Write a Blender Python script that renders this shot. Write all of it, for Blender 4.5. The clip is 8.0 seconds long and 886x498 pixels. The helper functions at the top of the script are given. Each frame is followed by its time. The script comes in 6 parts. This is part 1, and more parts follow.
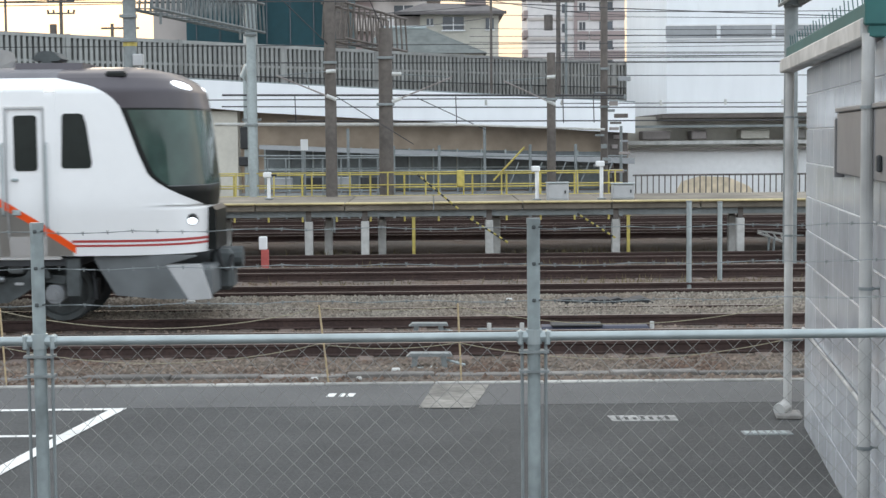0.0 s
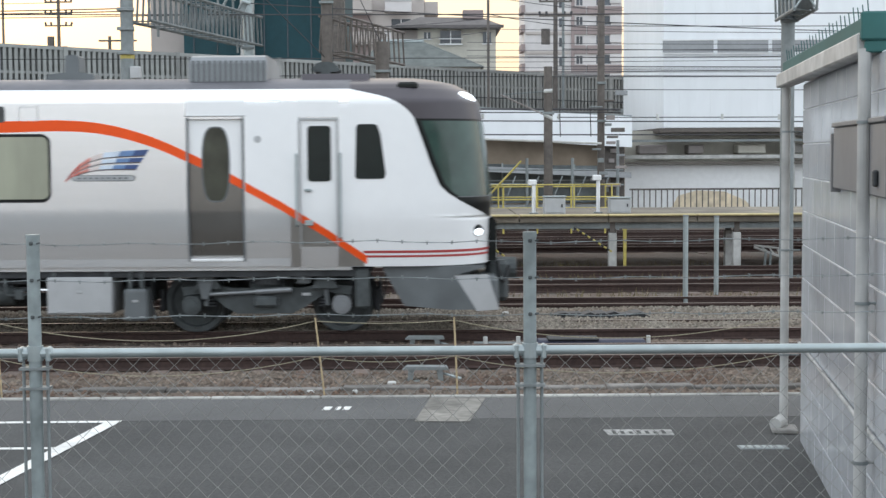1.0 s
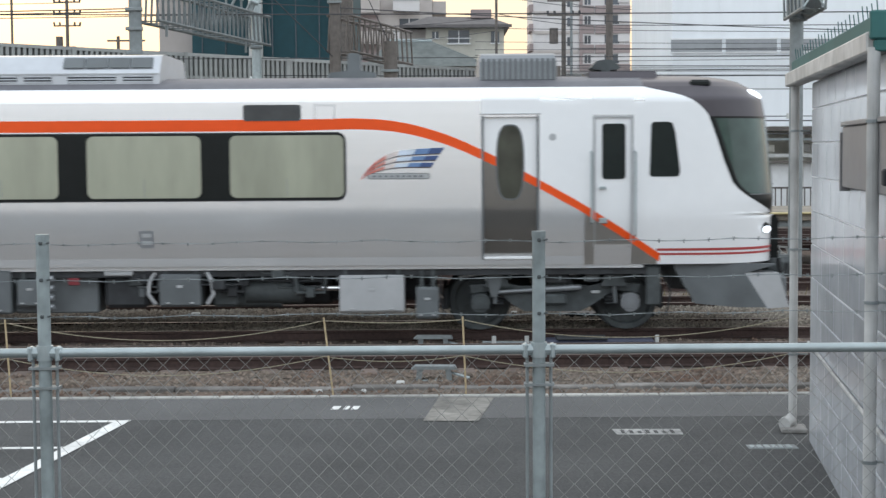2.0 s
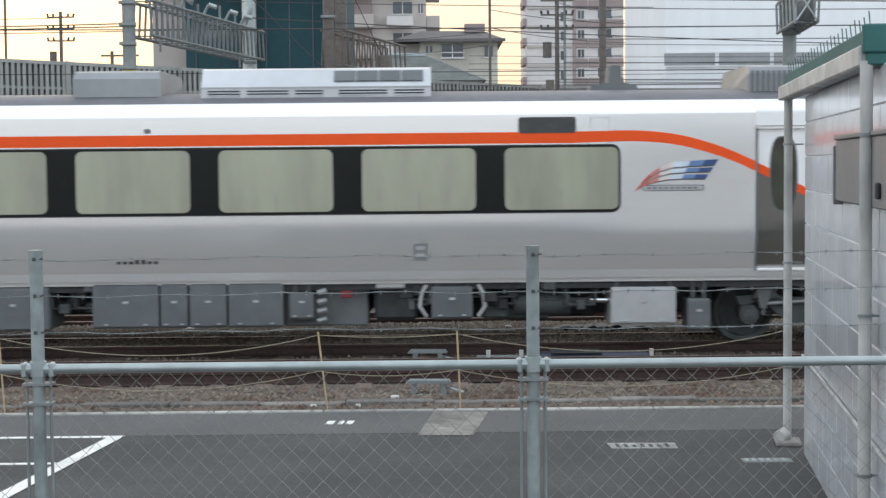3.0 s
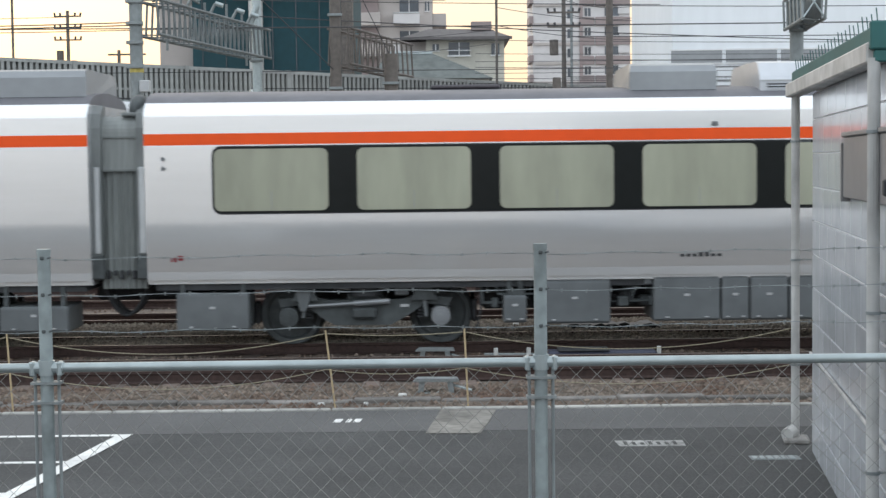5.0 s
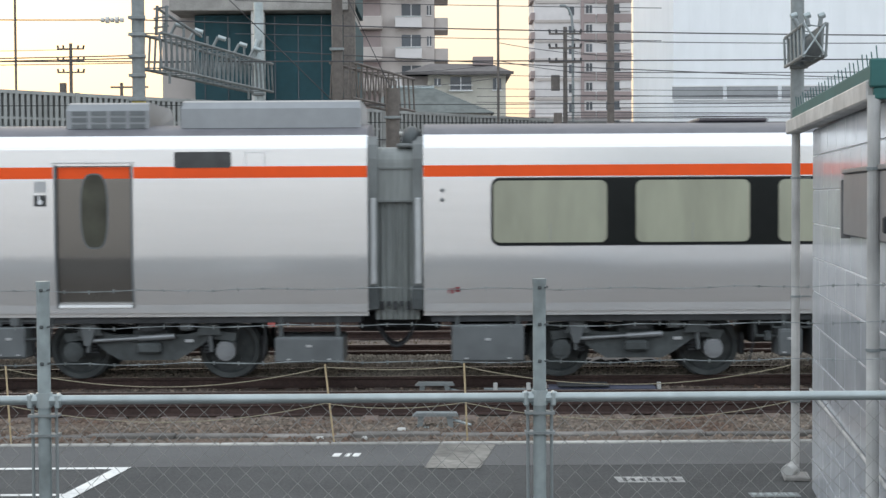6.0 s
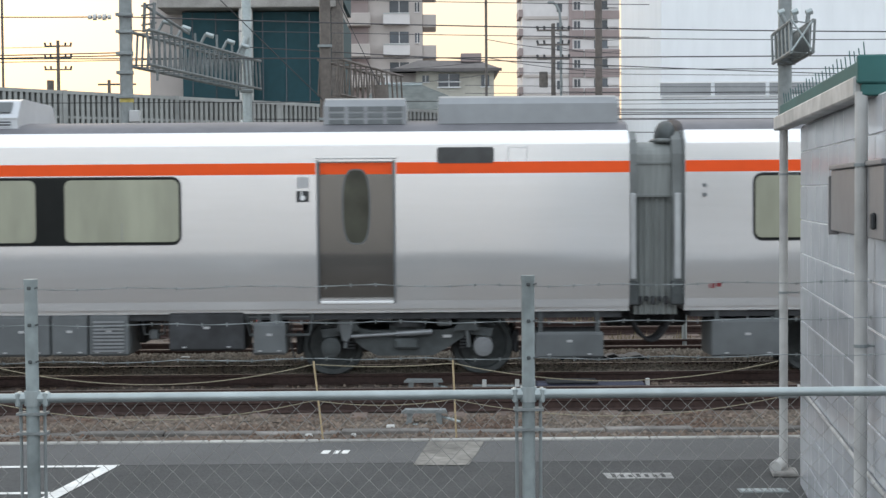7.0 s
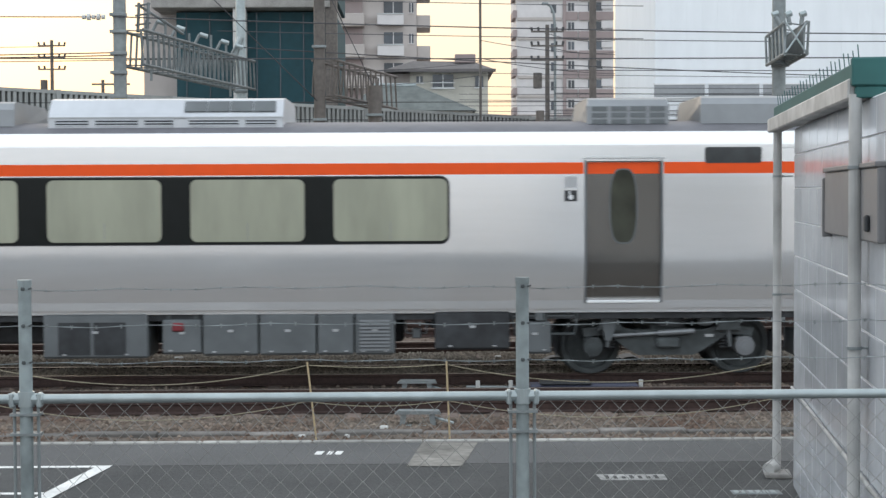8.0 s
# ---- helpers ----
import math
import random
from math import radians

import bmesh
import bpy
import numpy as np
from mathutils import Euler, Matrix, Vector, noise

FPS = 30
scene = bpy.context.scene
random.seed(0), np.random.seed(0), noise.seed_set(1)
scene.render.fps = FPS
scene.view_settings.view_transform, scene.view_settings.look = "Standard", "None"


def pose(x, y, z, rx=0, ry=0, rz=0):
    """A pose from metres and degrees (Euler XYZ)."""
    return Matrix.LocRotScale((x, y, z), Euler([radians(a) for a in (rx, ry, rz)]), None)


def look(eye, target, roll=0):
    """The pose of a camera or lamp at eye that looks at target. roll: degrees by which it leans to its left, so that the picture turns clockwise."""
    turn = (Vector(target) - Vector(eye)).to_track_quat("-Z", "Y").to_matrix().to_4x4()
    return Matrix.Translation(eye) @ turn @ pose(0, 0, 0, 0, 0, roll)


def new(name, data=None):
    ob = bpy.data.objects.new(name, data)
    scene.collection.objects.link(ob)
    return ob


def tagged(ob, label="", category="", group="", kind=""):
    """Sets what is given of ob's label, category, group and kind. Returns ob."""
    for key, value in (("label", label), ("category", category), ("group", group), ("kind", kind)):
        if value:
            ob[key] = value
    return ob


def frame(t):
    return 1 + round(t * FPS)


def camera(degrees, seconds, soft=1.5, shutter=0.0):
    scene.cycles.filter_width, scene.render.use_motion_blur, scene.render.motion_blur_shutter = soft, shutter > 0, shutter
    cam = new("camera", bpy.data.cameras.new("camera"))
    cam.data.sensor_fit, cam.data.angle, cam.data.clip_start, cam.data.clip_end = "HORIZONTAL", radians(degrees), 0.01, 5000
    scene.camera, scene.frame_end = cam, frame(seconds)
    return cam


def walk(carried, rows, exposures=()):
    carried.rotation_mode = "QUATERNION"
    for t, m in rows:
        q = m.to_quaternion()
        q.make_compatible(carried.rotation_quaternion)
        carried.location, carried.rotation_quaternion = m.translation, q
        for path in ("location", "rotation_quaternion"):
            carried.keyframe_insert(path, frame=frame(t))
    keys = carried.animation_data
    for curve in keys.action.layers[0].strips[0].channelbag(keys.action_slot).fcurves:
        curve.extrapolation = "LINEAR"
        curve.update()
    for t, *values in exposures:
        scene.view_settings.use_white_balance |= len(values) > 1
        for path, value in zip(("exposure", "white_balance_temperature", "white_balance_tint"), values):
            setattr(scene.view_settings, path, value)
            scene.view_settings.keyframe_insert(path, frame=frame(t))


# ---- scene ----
cam = camera(32.43, 8.0, soft=1.45, shutter=0.35)
EYE = 2.58
walk(cam, [(t, pose(dx, 0, EYE + dz, rx, ry, rz)) for t, rx, ry, rz, dx, dz in (
    (0.0, 85.812, 0.519, -0.351, 0.0156, -0.0120),
    (0.5, 86.094, 0.461, -0.478, 0.0124, -0.0103),
    (1.0, 86.316, 0.320, -0.465, 0.0166, -0.0124),
    (1.2, 86.268, 0.378, -0.132, 0.0166, -0.0124),
    (2.3, 86.350, 0.391, -0.202, 0.0133, -0.0126),
    (2.5, 86.488, 0.391, -0.276, 0.0133, -0.0126),
    (3.0, 86.821, 0.525, -0.384, 0.0152, -0.0094),
    (3.5, 86.837, 0.516, -0.005, 0.0152, -0.0098),
    (4.0, 86.715, 0.540, 0.324, 0.0153, -0.0114),
    (4.5, 86.696, 0.591, 0.211, 0.0140, -0.0092),
    (4.7, 86.696, 0.650, 0.084, 0.0140, -0.0092),
    (5.8, 87.708, 0.582, -0.449, 0.0155, -0.0070),
    (6.0, 88.032, 0.321, -0.081, 0.0197, -0.0071),
    (6.5, 87.921, 0.497, -0.174, 0.0161, -0.0056),
    (7.0, 87.909, 0.427, -0.518, 0.0192, -0.0063),
    (7.5, 87.885, 0.363, -0.711, 0.0176, -0.0023),
    (8.0, 87.934, 0.279, -0.755, 0.0156, -0.0025))],
     exposures=((0.0, 0.71), (1.2, 0.62), (2.4, 0.53), (8.0, 0.53)))

# how far the train has come, in metres, at each time
TRAVEL = ((0.0, 0.0), (0.5, 1.96), (1.0, 4.06), (1.2, 4.85), (2.5, 9.92), (3.0, 11.83), (3.5, 13.765),
          (4.0, 15.69), (4.5, 17.59), (5.8, 22.55), (6.0, 23.31), (6.5, 25.19), (7.0, 27.07), (7.5, 28.955), (8.0, 30.83))

# ---- light: an evening sky, the sun low behind the far buildings ----
world = bpy.data.worlds.new("world")
scene.world = world
world.use_nodes = True
wn, wl = world.node_tree.nodes, world.node_tree.links
sky = wn.new("ShaderNodeTexSky")
sky.sky_type, sky.sun_disc = "NISHITA", False
SUN_UP, SUN_TURN = 7.0, -20.0
sky.sun_elevation, sky.sun_rotation = radians(SUN_UP), radians(SUN_TURN)
sky.air_density, sky.dust_density, sky.ozone_density = 1.0, 3.0, 1.0
# an even cloud veil, cool overhead, warm low down on the side where the sun sets
tcw, sep, low, cool, warm, west, blend, veil = [wn.new("ShaderNode" + k) for k in ("TexCoord", "SeparateXYZ", "MapRange", "Mix", "Mix", "MapRange", "Math", "Mix")]
wl.new(tcw.outputs["Generated"], sep.inputs[0])
wl.new(sep.outputs["Z"], low.inputs["Value"])
low.inputs["From Min"].default_value, low.inputs["From Max"].default_value = 0.0, 0.45
for m, a, b in ((cool, (1.06, 1.14, 1.20, 1), (0.85, 0.93, 1.01, 1)), (warm, (0.70, 0.53, 0.36, 1), (0.94, 0.93, 0.92, 1))):
    m.data_type = "RGBA"
    wl.new(low.outputs[0], m.inputs["Factor"])
    m.inputs["A"].default_value, m.inputs["B"].default_value = a, b
wl.new(sep.outputs["Y"], west.inputs["Value"])
west.inputs["From Min"].default_value, west.inputs["From Max"].default_value = 0.2, 0.9
veil.data_type = "RGBA"
wl.new(west.outputs[0], veil.inputs["Factor"]), wl.new(cool.outputs["Result"], veil.inputs["A"]), wl.new(warm.outputs["Result"], veil.inputs["B"])
wn.remove(blend)
both = wn.new("ShaderNodeMix")
both.data_type, both.blend_type, both.clamp_result = "RGBA", "ADD", False
both.inputs["Factor"].default_value = 0.012
wl.new(veil.outputs["Result"], both.inputs["A"]), wl.new(sky.outputs[0], both.inputs["B"])
wl.new(both.outputs["Result"], wn["Background"].inputs[0])
wn["Background"].inputs[1].default_value = 1.0
sun = new("sun", bpy.data.lights.new("sun", "SUN"))
sun.data.energy, sun.data.angle, sun.data.color = 0.25, radians(20), (1.0, 0.86, 0.70)
sd = Vector((math.sin(radians(SUN_TURN)) * math.cos(radians(SUN_UP)), math.cos(radians(SUN_TURN)) * math.cos(radians(SUN_UP)), math.sin(radians(SUN_UP))))
sun.matrix_world = look(sd * 50, (0, 0, 0))


# ---- materials ----
def mat(name, color, rough=0.6, metal=0.0, grain=0.12, size=6.0, stain=0.12, stain_size=0.7, bump=0.0, bump_size=0.0,
        stretch=(1, 1, 1), per=0.0, coat=0.0, emit=None, island=False, tint=None, spec=0.5):
    m = bpy.data.materials.new(name)
    m.use_nodes = True
    n, l = m.node_tree.nodes, m.node_tree.links
    b = n["Principled BSDF"]
    b.inputs["Roughness"].default_value, b.inputs["Metallic"].default_value = rough, metal
    b.inputs["Coat Weight"].default_value = coat
    b.inputs["Specular IOR Level"].default_value = spec
    b.inputs["Coat Roughness"].default_value = 0.08
    tc, mp = n.new("ShaderNodeTexCoord"), n.new("ShaderNodeMapping")
    l.new(tc.outputs["Object"], mp.inputs[0])
    mp.inputs["Scale"].default_value = stretch
    fine, wide = n.new("ShaderNodeTexNoise"), n.new("ShaderNodeTexNoise")
    fine.inputs["Scale"].default_value, fine.inputs["Detail"].default_value = size, 6
    wide.inputs["Scale"].default_value, wide.inputs["Detail"].default_value = stain_size, 4
    for t in (fine, wide):
        l.new(mp.outputs[0], t.inputs["Vector"])
    a, c = n.new("ShaderNodeMapRange"), n.new("ShaderNodeMapRange")
    for r, t, k in ((a, fine, grain), (c, wide, stain)):
        l.new(t.outputs["Fac"], r.inputs["Value"])
        r.inputs["From Min"].default_value, r.inputs["From Max"].default_value = 0.3, 0.7
        r.inputs["To Min"].default_value, r.inputs["To Max"].default_value = 1 - k, 1 + k
    mul = n.new("ShaderNodeMath")
    mul.operation = "MULTIPLY"
    l.new(a.outputs[0], mul.inputs[0]), l.new(c.outputs[0], mul.inputs[1])
    last = mul.outputs[0]
    if per:
        rnd = n.new("ShaderNodeNewGeometry" if island else "ShaderNodeObjectInfo")
        r = n.new("ShaderNodeMapRange")
        l.new(rnd.outputs["Random Per Island" if island else "Random"], r.inputs["Value"])
        r.inputs["To Min"].default_value, r.inputs["To Max"].default_value = 1 - per, 1 + per
        mul2 = n.new("ShaderNodeMath")
        mul2.operation = "MULTIPLY"
        l.new(last, mul2.inputs[0]), l.new(r.outputs[0], mul2.inputs[1])
        last = mul2.outputs[0]
    base = n.new("ShaderNodeVectorMath")
    base.operation = "SCALE"
    if tint:
        mix = n.new("ShaderNodeMix")
        mix.data_type = "RGBA"
        mix.inputs["A"].default_value, mix.inputs["B"].default_value = (*color, 1), (*tint, 1)
        rr = n.new("ShaderNodeMapRange")
        l.new(wide.outputs["Fac"], rr.inputs["Value"])
        rr.inputs["From Min"].default_value, rr.inputs["From Max"].default_value = 0.42, 0.6
        l.new(rr.outputs[0], mix.inputs["Factor"]), l.new(mix.outputs["Result"], base.inputs[0])
    else:
        base.inputs[0].default_value = color
    l.new(last, base.inputs["Scale"]), l.new(base.outputs[0], b.inputs["Base Color"])
    if bump:
        bm_ = n.new("ShaderNodeBump")
        bm_.inputs["Strength"].default_value, bm_.inputs["Distance"].default_value = 1.0, bump
        if bump_size:
            t = n.new("ShaderNodeTexNoise")
            t.inputs["Scale"].default_value, t.inputs["Detail"].default_value = bump_size, 4
            l.new(mp.outputs[0], t.inputs["Vector"])
        else:
            t = fine
        l.new(t.outputs["Fac"], bm_.inputs["Height"]), l.new(bm_.outputs[0], b.inputs["Normal"])
    if emit:
        b.inputs["Emission Color"].default_value, b.inputs["Emission Strength"].default_value = (*emit[:3], 1), emit[3]
    return m


ASPHALT = mat("asphalt", (0.060, 0.061, 0.061), 0.9, grain=0.3, size=45, stain=0.2, stain_size=0.9, bump=0.004, bump_size=90)
GROUND = mat("ground", (0.14, 0.12, 0.10), 0.95, grain=0.2, size=3, stain=0.2, stain_size=0.05, bump=0.02)
BALLAST = mat("ballast", (0.158, 0.132, 0.110), 0.95, grain=0.45, size=28, stain=0.25, stain_size=0.6, bump=0.05, bump_size=22, tint=(0.125, 0.09, 0.07))
PALESTONE = mat("pale_stone", (0.25, 0.224, 0.188), 0.9, grain=0.2, size=30, stain=0.2, stain_size=0.8, per=0.45, island=True, tint=(0.175, 0.146, 0.117))
STONE = mat("stone", (0.225, 0.185, 0.15), 0.9, grain=0.2, size=30, stain=0.2, stain_size=0.8, per=0.45, island=True, tint=(0.12, 0.08, 0.06))
CONCRETE = mat("concrete", (0.30, 0.29, 0.275), 0.85, grain=0.12, size=14, stain=0.22, stain_size=1.2, bump=0.003)
PALE = mat("pale_concrete", (0.50, 0.50, 0.485), 0.8, grain=0.1, size=10, stain=0.15, stain_size=1.5, bump=0.002)
RUST = mat("rail_rust", (0.05, 0.03, 0.026), 0.85, grain=0.25, size=20, stain=0.2, stain_size=2)
RAILTOP = mat("rail_top", (0.24, 0.20, 0.175), 0.5, 0.6, grain=0.1, size=10, stretch=(0.2, 3, 3))
SLEEPER = mat("sleeper", (0.13, 0.10, 0.085), 0.9, grain=0.2, size=15, per=0.3, bump=0.003)
PAINTLINE = mat("road_paint", (0.74, 0.74, 0.72), 0.8, grain=0.12, size=25, stain=0.14, stain_size=3)
GALV = mat("galvanised", (0.37, 0.42, 0.43), 0.45, 0.55, grain=0.08, size=14, stain=0.12, stain_size=2.0)
GALVDARK = mat("galvanised_dull", (0.235, 0.26, 0.265), 0.6, 0.35, grain=0.12, size=10, stain=0.15, stain_size=2.0)
BROWNSTEEL = mat("brown_steel", (0.13, 0.115, 0.105), 0.7, 0.2, grain=0.15, size=8, stain=0.25, stain_size=1.0)
WHITEPAINT = mat("white_paint", (0.78, 0.79, 0.80), 0.55, grain=0.04, size=5, stain=0.06, stain_size=0.3)
YELLOW = mat("yellow_paint", (0.46, 0.38, 0.10), 0.6, grain=0.15, size=8, stain=0.2)
BLACK = mat("black_rubber", (0.022, 0.024, 0.027), 0.6, grain=0.15, size=8)
CABLE = mat("cable", (0.05, 0.05, 0.055), 0.7)
SILVER = mat("stainless", (0.84, 0.85, 0.86), 0.20, 0.72, grain=0.015, size=3, stain=0.02, stain_size=0.5, stretch=(0.3, 1, 4))
TRAINWHITE = mat("train_white", (0.86, 0.87, 0.88), 0.25, 0.0, grain=0.01, stain=0.015, coat=0.5)
ORANGE = mat("orange_stripe", (0.86, 0.095, 0.014), 0.45, grain=0.03, stain=0.04, spec=0.25)
RED = mat("red_stripe", (0.42, 0.06, 0.06), 0.35, grain=0.03)
# door taupe is darker than the flank's: shade of the recess in the colour
TAUPE = mat("taupe_door_shaded", (0.22, 0.212, 0.20), 0.18, 0.75, grain=0.04, stain=0.05)
FLANK = mat("taupe_flank", (0.30, 0.287, 0.268), 0.28, 0.5, grain=0.03, stain=0.04)
ROOFGREY = mat("train_roof", (0.135, 0.135, 0.15), 0.55, grain=0.06, stain=0.1, stain_size=1.5)
COWL = mat("dark_cowl", (0.055, 0.047, 0.057), 0.4, grain=0.05, coat=0.2)
MASK = mat("black_mask", (0.008, 0.010, 0.010), 0.3, spec=0.22)
WINDARK = mat("side_glass", (0.014, 0.020, 0.019), 0.2, spec=0.3)
GLASSDARK = mat("windscreen", (0.034, 0.068, 0.058), 0.1, grain=0.1, size=2, stain=0.35, stain_size=1.2)
BLIND = mat("drawn_blind", (0.335, 0.345, 0.265), 0.3, per=0.07, grain=0.05, size=4, stain=0.14, stain_size=1.3, stretch=(1.5, 1, 0.4), coat=0.35)
EQUIP = mat("equipment_grey", (0.125, 0.138, 0.145), 0.55, grain=0.06, size=5, stain=0.16, stain_size=1.8)
EQUIPLIGHT = mat("equipment_light", (0.42, 0.43, 0.44), 0.5, grain=0.04, stain=0.1)
EQUIPDARK = mat("underframe", (0.035, 0.038, 0.042), 0.7, grain=0.25, size=6, stain=0.3, stain_size=2)
BOGIE = mat("bogie_grey", (0.066, 0.076, 0.079), 0.65, grain=0.15, size=8, stain=0.25, stain_size=2)
ACSILVER = mat("roof_unit_silver", (0.54, 0.56, 0.59), 0.35, 0.5, grain=0.04, stain=0.08)
LAMP = mat("lamp_lens", (0.9, 0.93, 1.0), 0.1, emit=(0.85, 0.93, 1.0, 1.6))
REDPAINT = mat("red_paint", (0.20, 0.022, 0.03), 0.5)
TILE = mat("wall_panel", (0.55, 0.575, 0.61), 0.2, grain=0.05, size=5, stain=0.12, stain_size=1.6, per=0.05, coat=0.35)
GROUT = mat("joint", (0.68, 0.70, 0.72), 0.7)
TEALROOF = mat("teal_roof", (0.026, 0.105, 0.10), 0.75, grain=0.08, stain=0.12)
GUTTER = mat("gutter_grey", (0.42, 0.42, 0.41), 0.6, grain=0.1, stain=0.25, stain_size=2.5)
BROWNBOARD = mat("brown_board", (0.30, 0.27, 0.26), 0.6, grain=0.08, stain=0.15)
BARRIER = mat("barrier_grey", (0.29, 0.295, 0.285), 0.8, grain=0.12, size=2, stain=0.25, stain_size=0.25, per=0.12)
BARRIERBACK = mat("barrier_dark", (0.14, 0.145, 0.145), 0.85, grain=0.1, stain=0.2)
CLADWHITE = mat("white_cladding", (0.84, 0.87, 0.90), 0.6, grain=0.03, size=2, stain=0.05, stain_size=0.2, stretch=(1, 1, 0.3))
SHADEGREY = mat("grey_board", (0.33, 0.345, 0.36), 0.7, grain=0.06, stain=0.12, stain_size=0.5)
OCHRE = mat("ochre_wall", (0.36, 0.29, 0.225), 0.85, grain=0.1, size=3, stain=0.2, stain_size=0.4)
CREAM = mat("cream_wall", (0.55, 0.53, 0.47), 0.8, grain=0.05, stain=0.12)
TEALNET = mat("teal_sheeting", (0.008, 0.05, 0.064), 0.75, grain=0.1, size=2, stain=0.15, stain_size=0.3)
APTWALL = mat("apartment_wall", (0.46, 0.42, 0.40), 0.85, grain=0.05, size=1, stain=0.1, stain_size=0.15)
APTBROWN = mat("apartment_brown", (0.31, 0.255, 0.25), 0.85, grain=0.05, size=1, stain=0.1, stain_size=0.15)
APTWHITE = mat("apartment_white", (0.62, 0.60, 0.60), 0.8, grain=0.05, size=1, stain=0.1, stain_size=0.15)
FARGLASS = mat("far_glass", (0.06, 0.07, 0.085), 0.15, grain=0.1, stain=0.2, per=0.4)
ROOFTILE = mat("roof_tile", (0.135, 0.125, 0.125), 0.8, grain=0.15, size=3, stain=0.15)
ROPE = mat("rope", (0.31, 0.28, 0.20), 0.9, grain=0.3, size=40)
STICK = mat("wood_stick", (0.46, 0.36, 0.22), 0.85, grain=0.15, size=12)
INSUL = mat("insulator", (0.55, 0.56, 0.55), 0.3)
RUSTY = mat("rust_patch", (0.68, 0.58, 0.43), 0.85, grain=0.2, size=4)
DRYGRASS = mat("dry_grass", (0.15, 0.125, 0.065), 0.9, per=0.4, island=True)


# ---- mesh helpers ----
def part(name, bm, material, parent=None, label="", smooth=False):
    """Links a bmesh, drawn in world metres, as one object; under a parent its points are taken relative to the thing's base."""
    me = bpy.data.meshes.new(name)
    if parent is not None:
        top = parent
        while top.parent is not None:
            top = top.parent
        bmesh.ops.transform(bm, matrix=top.matrix_basis.inverted(), verts=bm.verts)
    bm.normal_update()
    bm.to_mesh(me)
    bm.free()
    for m in (material if isinstance(material, (list, tuple)) else [material]):
        me.materials.append(m)
    if smooth:
        me.polygons.foreach_set("use_smooth", [True] * len(me.polygons))
        me.set_sharp_from_angle(angle=radians(35))
    ob = new(name, me)
    if parent is not None:
        ob.parent = parent
    if label:
        ob["label"] = label
    return ob


def thing(name, x, y, z, label, category, group="", kind="", rz=0.0):
    ob = new(name)
    ob.empty_display_size = 0.2
    ob.matrix_basis = pose(x, y, z, 0, 0, rz)
    return tagged(ob, label, category, group, kind)


def box(x0, x1, y0, y1, z0, z1, bevel=0.0, bm=None):
    b = bmesh.new()
    bmesh.ops.create_cube(b, size=1)
    for v in b.verts:
        v.co = ((x0 + x1) / 2 + v.co.x * (x1 - x0), (y0 + y1) / 2 + v.co.y * (y1 - y0), (z0 + z1) / 2 + v.co.z * (z1 - z0))
    if bevel:
        bmesh.ops.bevel(b, geom=list(b.edges), offset=min(bevel, 0.45 * min(abs(x1 - x0), abs(y1 - y0), abs(z1 - z0))), segments=1, affect="EDGES")
    return add(bm, b) if bm is not None else b


def add(bm, other):
    me = bpy.data.meshes.new("tmp")
    other.to_mesh(me)
    other.free()
    bm.from_mesh(me)
    bpy.data.meshes.remove(me)
    return bm


def rod(p, q, r, seg=8, bm=None, r2=None, caps=True):
    """A round bar from p to q."""
    p, q = Vector(p), Vector(q)
    d = q - p
    b = bmesh.new() if bm is None else bm
    m = d.to_track_quat("Z", "Y").to_matrix()
    rings = []
    for c, rr in ((p, r), (q, r if r2 is None else r2)):
        rings.append([b.verts.new(c + m @ Vector((rr * math.cos(2 * math.pi * i / seg), rr * math.sin(2 * math.pi * i / seg), 0))) for i in range(seg)])
    for i in range(seg):
        b.faces.new((rings[0][i], rings[0][(i + 1) % seg], rings[1][(i + 1) % seg], rings[1][i]))
    if caps:
        b.faces.new(rings[0][::-1]), b.faces.new(rings[1])
    return b


def line(points, r, seg=5, bm=None):
    """A bent round wire or tube through the points, in one piece."""
    b = bmesh.new() if bm is None else bm
    pts = [Vector(p) for p in points]
    rings = []
    for i, p in enumerate(pts):
        d = (pts[min(i + 1, len(pts) - 1)] - pts[max(i - 1, 0)]).normalized()
        u = d.cross(Vector((0, 1, 0)) if abs(d.y) < 0.9 else Vector((1, 0, 0))).normalized()
        v = d.cross(u)
        rings.append([b.verts.new(p + r * (math.cos(2 * math.pi * k / seg) * u + math.sin(2 * math.pi * k / seg) * v)) for k in range(seg)])
    for p, q in zip(rings, rings[1:]):
        for k in range(seg):
            b.faces.new((p[k], p[(k + 1) % seg], q[(k + 1) % seg], q[k]))
    return b


def sag(p, q, drop, n=12):
    p, q = Vector(p), Vector(q)
    return [p.lerp(q, i / n) - Vector((0, 0, drop * 4 * (i / n) * (1 - i / n))) for i in range(n + 1)]


def prism(poly, y0, y1, bm=None):
    """A polygon in the x-z plane made solid from y0 to y1."""
    b = bmesh.new() if bm is None else bm
    f = [b.verts.new((x, y0, z)) for x, z in poly]
    k = [b.verts.new((x, y1, z)) for x, z in poly]
    b.faces.new(f), b.faces.new(k[::-1])
    for i in range(len(poly)):
        j = (i + 1) % len(poly)
        b.faces.new((f[j], f[i], k[i], k[j]))
    bmesh.ops.recalc_face_normals(b, faces=b.faces)
    return b


